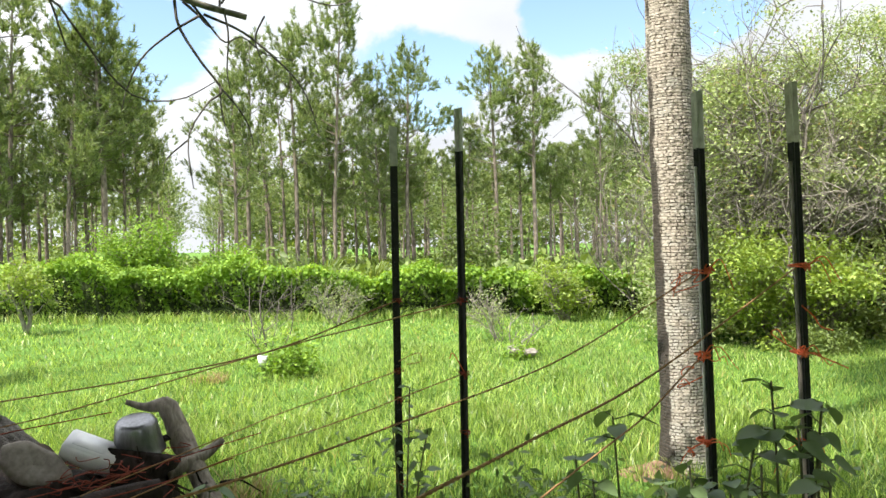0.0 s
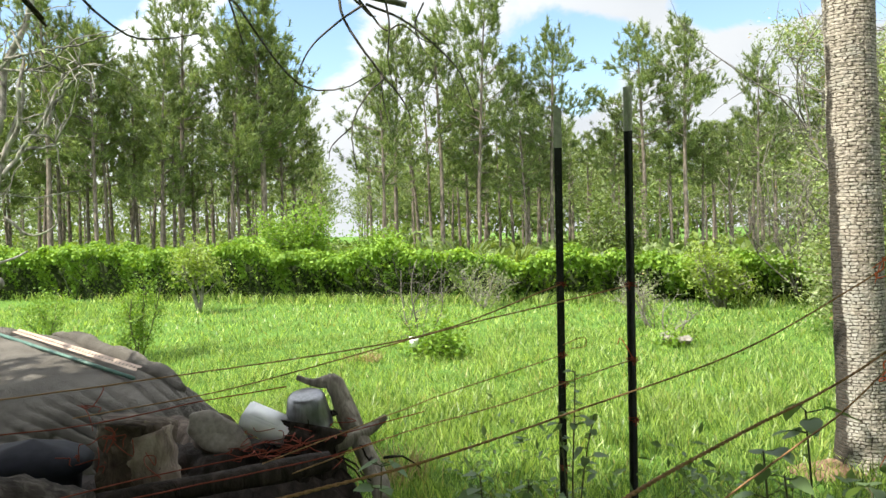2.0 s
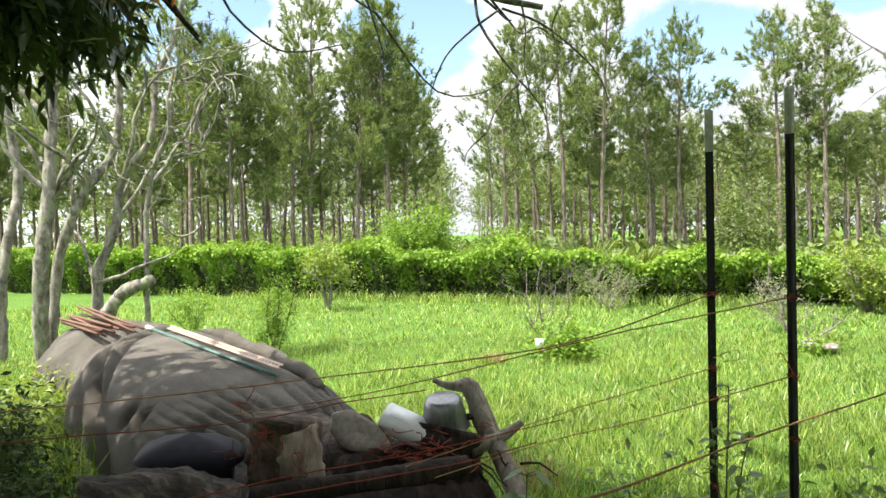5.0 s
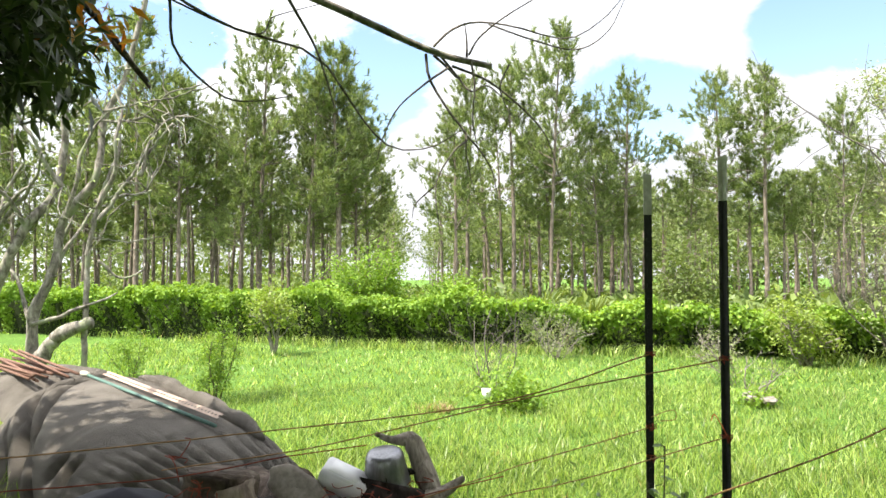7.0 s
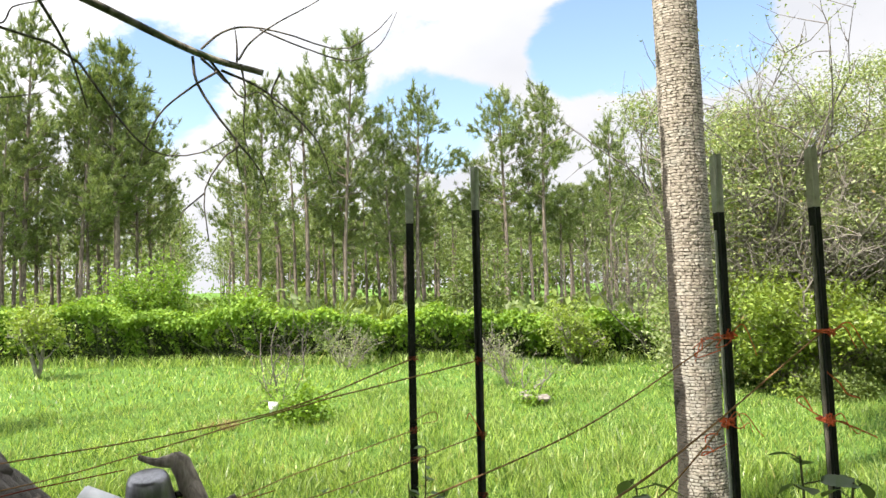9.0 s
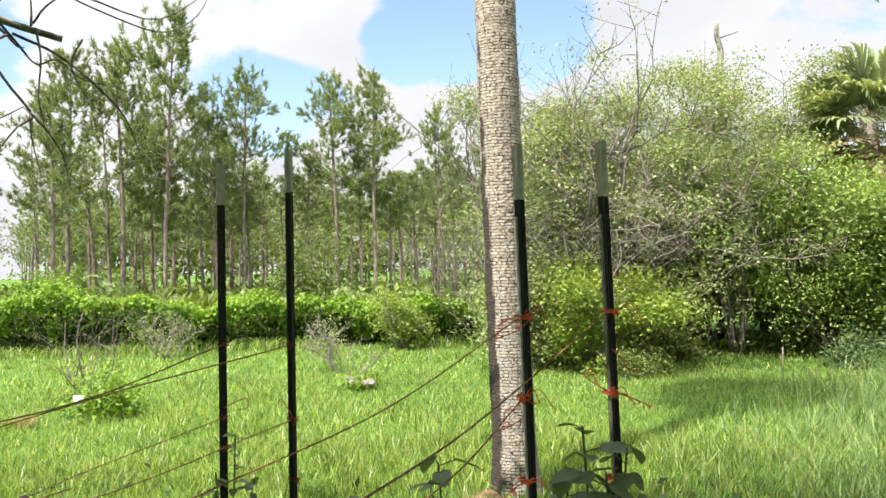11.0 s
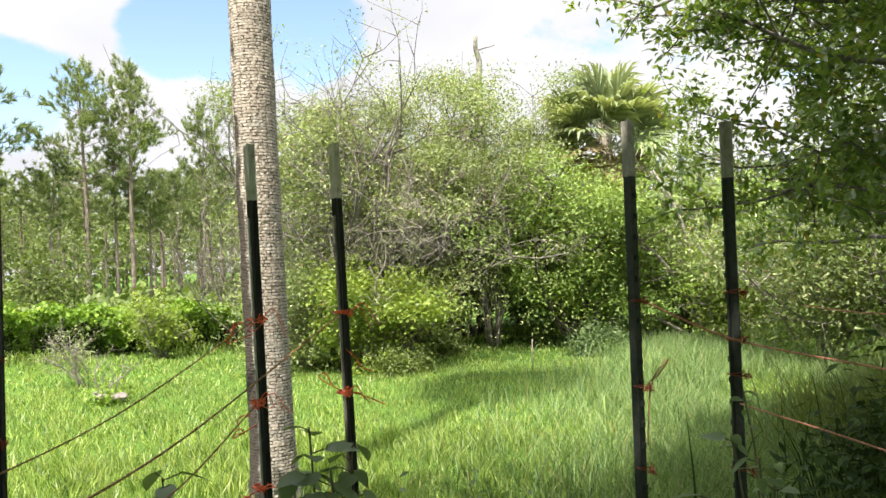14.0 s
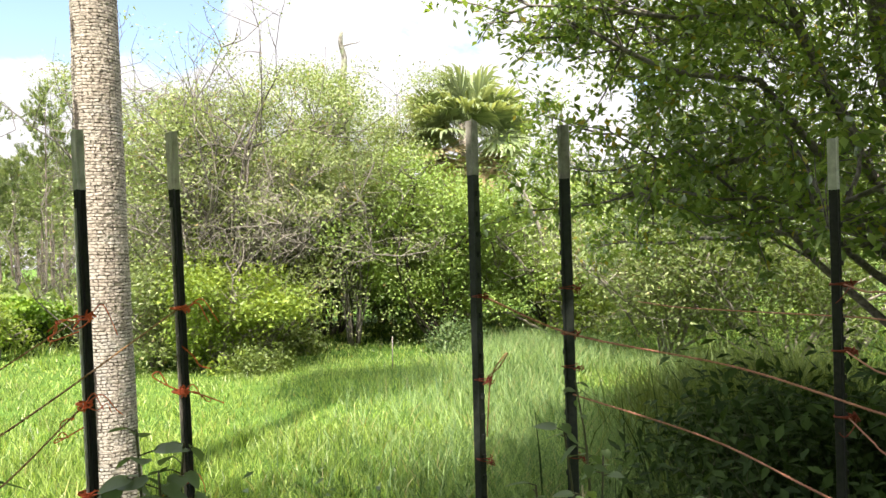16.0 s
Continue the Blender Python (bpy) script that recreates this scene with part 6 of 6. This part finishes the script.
def heap_point(s, a):
    """A place on the covered heap: s along it, a across it from front (0) to back (pi)."""
    s, a = np.asarray(s, float), np.asarray(a, float)
    d = unit(HP1 - HP0)
    side = np.array([-d[1], d[0]])
    c = HP0 + np.multiply.outer(s, HP1 - HP0)
    crest = np.interp(s, [0, 0.03, 0.10, 0.24, 0.34, 0.43, 0.50, 0.62, 0.76, 0.86, 0.91, 0.95], [0, 0.52, 0.80, 0.86, 0.76, 0.85, 0.85, 0.78, 0.68, 0.60, 0.45, 0.0])
    half = np.interp(s, [0, 0.04, 0.2, 0.34, 0.48, 0.75, 0.88, 0.95], [0.0, 0.5, 0.82, 0.70, 0.88, 0.75, 0.5, 0.1])
    lump = np.stack([s * 7.0, a * 1.2], -1).reshape(-1, 2)
    ripple = (0.05 * noisy(lump, 1.0) + 0.018 * noisy(lump, 2.6)).reshape(s.shape)
    # bunched cloth in a curve from the crest down to the foot
    mid = np.interp(a, [0, 0.1, 0.4, 0.8, 1.2, 1.57, 2.2, 3.1], [0.62, 0.61, 0.57, 0.515, 0.43, 0.365, 0.33, 0.31])
    fold = 0.06 * np.exp(-(((s - mid) / 0.07) ** 2))
    for q, (off, deep) in enumerate(((-0.068, 0.12), (-0.046, 0.24), (-0.022, 0.20), (0.0, 0.34), (0.024, 0.22), (0.048, 0.26))):
        line = s - mid - off - 0.007 * np.sin(a * 4.5 + q * 1.7)
        fold = fold - deep * (0.65 + 0.35 * np.sin(a * 3 + q * 2.1)) * np.exp(-np.abs(line / 0.008) ** 1.4)
    gather = np.exp(-(((s - 0.86) / 0.085) ** 2))
    fold = fold - 0.10 * gather * (1 - np.abs(np.sin(a * 24 + 6 * s + 0.5 * np.sin(s * 22)))) ** 1.4
    drape = np.clip(1.45 - a, 0, 1)
    fold = fold - 0.018 * drape * (1 - np.abs(np.sin(s * 34 + 1.4 * np.sin(a * 2.4) + 0.6 * np.sin(s * 71)))) ** 3.5
    for q, at in ((0.665, 0.55), (0.695, 0.58), (0.80, 0.75)):
        fold = fold - 0.20 * np.exp(-(((s - q - 0.02 * (a - at)) / 0.007) ** 2) - (((a - at) / 0.13) ** 2))
    crease = np.abs(np.sin(s * 26 + 2.2 * np.sin(a * 1.7 + 1) + 1.5 * a)) ** 0.5 - 0.7
    fold = fold + 0.010 * crease
    k = 1 + ripple + fold * 0.8
    co, si = np.cos(a), np.sin(a)
    across = half * np.sign(co) * np.abs(co) ** 0.75 * k
    z = crest * np.abs(si) ** 0.7 * (1 + ripple * 0.7) + fold * si
    xy = c - np.multiply.outer(np.ones(s.shape), side) * across[..., None]
    return np.concatenate([xy, np.maximum(z, -0.03)[..., None]], -1)


def covered_heap():
    S, A = np.meshgrid(np.linspace(0, 0.97, 280), np.linspace(0, np.pi, 190), indexing="ij")
    v = heap_point(S, A).reshape(-1, 3)
    i, j = np.meshgrid(np.arange(279), np.arange(189), indexing="ij")
    f = np.stack([i * 190 + j, i * 190 + j + 1, (i + 1) * 190 + j + 1, (i + 1) * 190 + j], -1).reshape(-1, 4)
    ob = thing("tarp_heap", "long heap covered with a wrinkled grey-brown cloth tarp", "tarp heap")
    piece("tarp_cover", mesh_np("tarp_cover", v, f, M_CLOTH, True), ob)

    def fold(s0, s1, a0, a1, r, sway, phase):
        """A gathered roll of cloth lying along the cover."""
        u = np.linspace(0, 1, 34)
        s = s0 + (s1 - s0) * u + sway * np.sin(u * 5 + phase)
        a = a0 + (a1 - a0) * u + sway * 2 * np.sin(u * 7 + phase * 2)
        p = heap_point(s, a) + np.array([0, 0, 0.25 * r]) + 0.006 * np.stack([np.sin(u * 31 + phase), np.cos(u * 27), np.sin(u * 23)], 1)
        tv, tf = tube(p, (0.25 * r, 0.8 * r, r, 0.7 * r, r, 0.9 * r, 0.3 * r), 10)
        core = np.repeat(p, 10, 0)
        tv = core + (tv - core) * (1 + 0.25 * noisy(tv, 14.0))[:, None]
        piece("tarp_fold", mesh_np("tarp_fold", tv, tf, M_CLOTH, True), ob)

    # long roll of slack cloth along the back
    fold(0.40, 0.80, 1.95, 1.98, 0.075, 0.010, 0.7)


covered_heap()


def rough_log(name, label, p0, p1, r, seed, mat, category="log", bumps=0.14, sides=30):
    """A log with uneven sides, pale cut ends left rough."""
    rng = np.random.default_rng(seed)
    p = bend([p0, (np.array(p0) + p1) / 2 + rng.normal(size=3) * r * 0.3, p1], 40)
    v, f = tube(p, (r * 1.05, r, r * 0.92), sides)
    c = np.repeat(p, sides, 0)
    d = v - c
    g = 0.8 * noisy(v + seed, 8.0) + 0.6 * noisy(v * [1, 1, 0.8] + seed, 21.0) + 0.45 * noisy(v[:, [1, 2, 0]] + seed, 47.0) + 0.25 * noisy(v[:, [2, 0, 1]] + seed, 95.0)
    v = c + d * (1 + bumps * g[:, None])
    ob = new(name, mesh_np(name, v, f, mat, False))
    return tagged(ob, label, category)


rough_log("bark_log", "weathered log with peeling bark in the shade", (-2.36, 2.36, 0.50), (-1.88, 2.62, 0.46), 0.235, 1, M_LOGBARK, bumps=0.07, sides=44)
rough_log("cut_stump", "broken brown trunk piece with peeling bark", (-2.06, 3.16, -0.05), (-1.95, 3.20, 0.80), 0.17, 2, M_PEEL, "stump", 0.3, 34)
rough_log("bark_slab", "torn slab of pale brown bark leaning against the stump", (-1.87, 3.12, 0.1), (-1.90, 3.14, 0.77), 0.12, 21, M_SLAB, "bark", 0.3, 34)
rough_log("rotten_log", "dark rotten log on the ground", (-2.4, 3.3, 0.2), (-1.2, 3.75, 0.22), 0.24, 3, M_ROT, bumps=0.22)
rough_log("rotten_log", "dark rotten log on the ground", (-2.1, 2.75, 0.16), (-0.95, 3.30, 0.18), 0.2, 4, M_ROT, bumps=0.22)
rough_log("root_block", "dark broken tree root under the pot", (-1.36, 3.70, -0.05), (-1.35, 3.76, 0.645), 0.19, 5, M_ROT, "stump", 0.35, 34)
sawn = rough_log("cut_log", "brown log with a pale grey sawn end facing out", (-2.25, 4.05, 0.50), (-1.735, 3.52, 0.655), 0.105, 6, M_PEEL, "log", 0.07, 30)


def sawn_face(log):
    """The pale cut end of a log, a little dished and uneven at its edge."""
    a = np.linspace(0, 2 * np.pi, 36, endpoint=False)
    edge = 0.152 * (1 + 0.06 * np.sin(3 * a + 1) + 0.04 * np.sin(7 * a))
    rows = []
    for f, z in ((0.02, 0.0), (0.35, 0.003), (0.7, 0.004), (0.95, 0.0), (1.0, -0.012), (0.97, -0.03)):
        rows.append(np.stack([1.04 * edge * f * np.cos(a), 0.58 * edge * f * np.sin(a), np.full(36, z)], 1))
    i, j = np.meshgrid(np.arange(5), np.arange(36), indexing="ij")
    k = (j + 1) % 36
    f = np.stack([i * 36 + j, (i + 1) * 36 + j, (i + 1) * 36 + k, i * 36 + k], -1).reshape(-1, 4)
    turn = Vector((0.42, -0.80, 0.42)).to_track_quat("Z", "Y").to_matrix().to_4x4()
    piece("sawn_face", mesh_np("sawn_face", np.vstack(rows), f, M_CUT, True), log, "pale grey sawn wood", m=Matrix.Translation((-1.725, 3.495, 0.668)) @ turn @ pose(0, 0, 0, 0, 0, -32))


sawn_face(sawn)
rough_log("rotten_log", "dark log under the white container", (-1.85, 3.78, 0.38), (-1.25, 3.62, 0.40), 0.2, 71, M_ROT, bumps=0.2)
rough_log("rotten_log", "brown log lying under the tarp's end", (-2.2, 3.62, 0.40), (-1.62, 3.46, 0.40), 0.19, 7, M_ROT, bumps=0.2)


def driftwood():
    ob = thing("driftwood_branch", "grey weathered forked branch leaning on the heap", "branch")
    rng = np.random.default_rng(8)
    runs = (
        ((-1.45, 3.86, 0.865), (-1.36, 3.87, 0.835), (-1.27, 3.88, 0.845)), (0.012, 0.02, 0.035), "fork",
        ((-1.30, 3.88, 0.83), (-1.25, 3.88, 0.825), (-1.17, 3.84, 0.66), (-1.06, 3.75, 0.50), (-0.94, 3.62, 0.30), (-0.87, 3.52, -0.02)), (0.03, 0.048, 0.056, 0.05, 0.05, 0.045), "main_stem",
        ((-1.22, 3.72, 0.56), (-1.08, 3.80, 0.60), (-0.98, 3.86, 0.665)), (0.05, 0.035, 0.012), "stub",
    )
    for k in range(0, 9, 3):
        p = bend(runs[k], 16)
        v, f = tube(p, runs[k + 1], 12)
        v = v + (v - np.repeat(p, 12, 0)) * (0.2 * noisy(v, 18.0))[:, None]
        piece(runs[k + 2], mesh_np(runs[k + 2], v, f, M_DRIFT, False), ob)
    for _ in range(6):
        w, _ = wander(rng, (-1.2 + rng.normal() * 0.1, 3.7, 0.5), rng.normal(size=3) + [0.3, 0, 0.3], 0.25, 5, 0.3)
        piece("twig", mesh_np("twig", *tube(w, (0.008, 0.003), 4), M_ROT, True), ob)


driftwood()


def lathe(name, rows, mat, sides=40):
    """A turned shape: rows of radius and height."""
    ang = np.linspace(0, 2 * np.pi, sides, endpoint=False)
    v = np.array([[(r * math.cos(a), r * math.sin(a), z) for a in ang] for r, z in rows]).reshape(-1, 3)
    n = len(rows)
    i, j = np.meshgrid(np.arange(n - 1), np.arange(sides), indexing="ij")
    k = (j + 1) % sides
    return mesh_np(name, v, np.stack([i * sides + j, i * sides + k, (i + 1) * sides + k, (i + 1) * sides + j], -1).reshape(-1, 4), mat, True)


def pot():
    ob = thing("cooking_pot", "dull aluminium pot standing upside down on the root", "pot", (-1.36, 3.77, 0.64))
    ob.matrix_basis = pose(-1.355, 3.76, 0.645, 13, -3, 10) @ Matrix.Diagonal((1.14, 1.14, 1.05, 1))
    body = [(0.096, 0.006), (0.106, 0.0), (0.108, 0.006), (0.104, 0.012), (0.099, 0.04), (0.090, 0.10), (0.083, 0.140), (0.075, 0.154), (0.064, 0.160), (0.0005, 0.165)]
    piece("body", lathe("body", body, M_ALU), ob)
    for a, nm in ((-70, "handle"), (110, "handle")):
        bm = bmesh.new()
        bmesh.ops.create_cube(bm, size=1.0, matrix=pose(0, 0.113, 0.03, 0, 0, 0) @ Matrix.Diagonal((0.05, 0.028, 0.012, 1)))
        bmesh.ops.create_cube(bm, size=1.0, matrix=pose(0, 0.101, 0.032, 8, 0, 0) @ Matrix.Diagonal((0.034, 0.006, 0.036, 1)))
        bmesh.ops.bevel(bm, geom=bm.edges[:], offset=0.003, segments=2, affect="EDGES")
        piece(nm, bm_mesh(nm, bm, M_ROT), ob, "small dark lug handle", m=pose(0, 0, 0, 0, 0, a))


pot()


def carton():
    ob = thing("plastic_jug", "white plastic container lying on its side", "container", (-1.60, 3.66, 0.64))
    ob.matrix_basis = pose(-1.535, 3.64, 0.675, 20, 24, 8)
    piece("body", box_mesh("body", (0.24, 0.145, 0.10), M_WHITE, 0.010), ob)
    piece("label_panel", box_mesh("label_panel", (0.15, 0.09, 0.006), M_WHITE, 0.002), ob, m=pose(-0.01, 0, 0.051))
    piece("neck", lathe("neck", [(0.03, 0.0), (0.024, 0.012), (0.022, 0.026), (0.0005, 0.027)], M_WHITE, 20), ob, m=pose(0.112, 0, 0, 0, 90, 0))


carton()


def tub():
    ob = thing("storage_tub", "dark navy plastic tub with a domed lid in the shade", "tub", (-2.5, 3.0, 0))
    ob.matrix_basis = pose(-2.40, 3.04, 0, 2, 3, 28) @ Matrix.Diagonal((1.08, 0.98, 0.96, 1))
    w, h = np.meshgrid(np.linspace(0, 2 * np.pi, 40, endpoint=False), np.linspace(0, 1, 22), indexing="ij")
    c, s = np.cos(w), np.sin(w)
    grow = np.where(h < 0.84, 0.72 + 0.10 * h, 1.0) * np.clip((1 - np.clip(h - 0.88, 0, 1) / 0.12), 0, 1) ** 0.6
    V = np.stack([0.225 * np.sign(c) * np.abs(c) ** 0.45 * grow, 0.17 * np.sign(s) * np.abs(s) ** 0.45 * grow, 0.785 * h], -1).reshape(-1, 3)
    i, j = np.meshgrid(np.arange(40), np.arange(21), indexing="ij")
    k = (i + 1) % 40
    F = np.stack([i * 22 + j, k * 22 + j, k * 22 + j + 1, i * 22 + j + 1], -1).reshape(-1, 4)
    piece("body", mesh_np("body", V, F, M_NAVY, True), ob)


tub()


def heap_clutter():
    rng = np.random.default_rng(12)
    S, A = np.meshgrid(np.linspace(0.02, 0.5, 120), np.linspace(0.6, 2.6, 80), indexing="ij")
    skin = heap_point(S, A).reshape(-1, 3)

    def rest(x, y):
        """Height of the cloth at a place."""
        near_by = np.argsort(np.hypot(skin[:, 0] - x, skin[:, 1] - y))[:6]
        return float(skin[near_by, 2].max())

    for k in range(15):
        w = rng.normal() * 0.04
        f = np.array([-6.28 + 0.03 * (k % 5) + w, 6.36 + 0.04 * (k % 5) + rng.normal() * 0.02])
        n = np.array([-5.16 + 0.035 * (k % 5) + w + rng.normal() * 0.05, 5.62 + 0.06 * (k % 5) + rng.normal() * 0.03])
        up = 0.014 + 0.024 * (k // 5)
        zf, zn, zm = rest(*f), rest(*n), rest(*((f + n) / 2))
        lift = max(0.0, zm - (zf + zn) / 2) + up
        ob = new("iron_rod", mesh_np("iron_rod", *tube(bend([(*f, zf + lift), (*n, zn + lift)], 4), (0.013,), 6), M_RUST, True))
        tagged(ob, "rusty brown iron rod lying in a bundle on the heap", "rod", "bundle of rusty rods")
    a, b = np.array([-4.63, 5.62, 0.895]), np.array([-2.80, 4.60, 0.715])
    d = unit(b - a)
    turn = math.degrees(math.atan2(d[1], d[0]))
    tilt = -math.degrees(math.asin(d[2]))
    L = float(np.linalg.norm(b - a))
    c = (a + b) / 2
    ob = thing("steel_bar", "long green steel bar with a white end on the heap", "bar", tuple(c))
    ob.matrix_basis = pose(*c, 0, tilt, turn)
    piece("body", box_mesh("body", (L, 0.024, 0.022), M_GREENBAR, 0.004), ob)
    piece("end_cap", box_mesh("end_cap", (0.11, 0.042, 0.038), M_TIPWARM, 0.004), ob, "white painted end", m=pose(-L / 2 + 0.05, 0, 0))
    ob = thing("perforated_strip", "pinkish perforated metal strip lying beside the bar", "metal strip", tuple(c))
    ob.matrix_basis = pose(*(c + [0.085, 0.075, 0.02]), 0, tilt, turn) @ pose(0, 0, 0, 25, 0, 0)
    S, n = L * 0.86, 40
    bm = bmesh.new()
    xs = np.linspace(-S / 2, S / 2, n + 1)
    ys = (-0.027, -0.010, 0.010, 0.027)
    g = [[[bm.verts.new((x, y, z)) for z in (0, 0.003)] for y in ys] for x in np.sort(np.concatenate([xs[:-1] + 0.012, xs[1:] - 0.012]))]
    for i in range(len(g) - 1):
        for j in range(3):
            if j == 1 and i % 2 == 0:
                continue
            for z in (0, 1):
                q = (g[i][j][z], g[i + 1][j][z], g[i + 1][j + 1][z], g[i][j + 1][z])
                bm.faces.new(q if z else q[::-1])
    piece("plate", bm_mesh("plate", bm, M_STRIP), ob)
    rough_log("dark_pole", "black weathered pole lying across the logs", (-2.5, 2.45, 0.50), (-1.15, 3.42, 0.56), 0.05, 31, M_ROT, "pole", 0.14, 16)
    for k in range(26):
        c0 = np.array([-1.40, 3.52, 0.60]) + rng.normal(size=3) * [0.13, 0.08, 0.03]
        q = c0 + np.cumsum(rng.normal(size=(6, 3)) * [0.05, 0.05, 0.018], 0)
        twine("tangled_twine", "tangled dark red twine on the heap", q, 0.0022, M_TWINERED, 300 + k, 16)
    for k in range(10):
        c0 = np.array([-2.0, 3.0, 0.78]) + rng.normal(size=3) * [0.09, 0.05, 0.03]
        q = c0 + np.cumsum(rng.normal(size=(6, 3)) * [0.03, 0.03, 0.035], 0)
        twine("tangled_twine", "red twine hanging over the stump", q, 0.0022, M_TWINERED, 340 + k, 16)


heap_clutter()

# ---- small things in the grass ----


def small_things():
    rng = np.random.default_rng(15)
    ob = thing("white_cup", "white plastic cup beside the sapling", "cup", (-1.99, 9.86, 0.13))
    piece("body", lathe("body", [(0.03, 0.0), (0.05, 0.0), (0.062, 0.13), (0.057, 0.13), (0.047, 0.01), (0.001, 0.01)], M_WHITE, 20), ob)
    for k in range(5):
        bm = bmesh.new()
        bmesh.ops.create_icosphere(bm, subdivisions=2, radius=1.0)
        s = rng.uniform(0.05, 0.11)
        for q in bm.verts:
            q.co *= s * (1 + 0.35 * noise.noise(q.co * 1.7 + Vector((k * 7, 0, 0))))
            q.co.z *= 0.6
        x, y = 1.42 + rng.normal() * 0.13, 10.75 + rng.normal() * 0.1
        tagged(new("stone", bm_mesh("stone", bm, M_ROCK)), "pale stone lying in the grass", "stone", "stones by the sapling").matrix_basis = pose(x, y, 0.1)
    st = new("marker_stake", box_mesh("marker_stake", (0.014, 0.012, 0.5), M_CUT, 0.002))
    tagged(st, "thin pale stake standing at the thicket", "stake").matrix_basis = pose(7.0, 9.2, 0.22, 1, 1, 20)


small_things()


def soil_mound():
    """A low scrape of bare sandy soil at the palm's foot."""
    a, r = np.meshgrid(np.linspace(0, 2 * np.pi, 28, endpoint=False), np.linspace(0, 1, 9), indexing="ij")
    edge = 0.25 * (1 + 0.25 * np.sin(a * 2 + 1) + 0.15 * np.sin(a * 5))
    x, y = 1.66 + edge * r * np.cos(a) * 1.2, 5.26 + edge * r * np.sin(a)
    z = ground_height(x.ravel(), y.ravel()).reshape(x.shape) + 0.09 * (1 - r**2) - 0.02 + 0.012 * np.sin(x * 40) * np.sin(y * 37)
    i, j = np.meshgrid(np.arange(28), np.arange(8), indexing="ij")
    k = (i + 1) % 28
    f = np.stack([i * 9 + j, i * 9 + j + 1, k * 9 + j + 1, k * 9 + j], -1).reshape(-1, 4)
    tagged(new("soil_mound", mesh_np("soil_mound", np.stack([x, y, z], -1).reshape(-1, 3), f, M_SOIL, True)), "bare brown sandy soil round the palm's foot", "soil", kind="stuff")


soil_mound()
rank_grass("straw_tuft", "dry brown grass tuft by the sapling", 16, 170, (-2.5, 9.6), (0.14, 0.10), 0, 0.14, 0.012, M_STRAW, 0.8)
rank_grass("straw_tuft", "dry pale grass behind the driftwood", 17, 130, (-1.15, 4.85), (0.13, 0.10), 0, 0.26, 0.009, M_STRAW, 0.8)
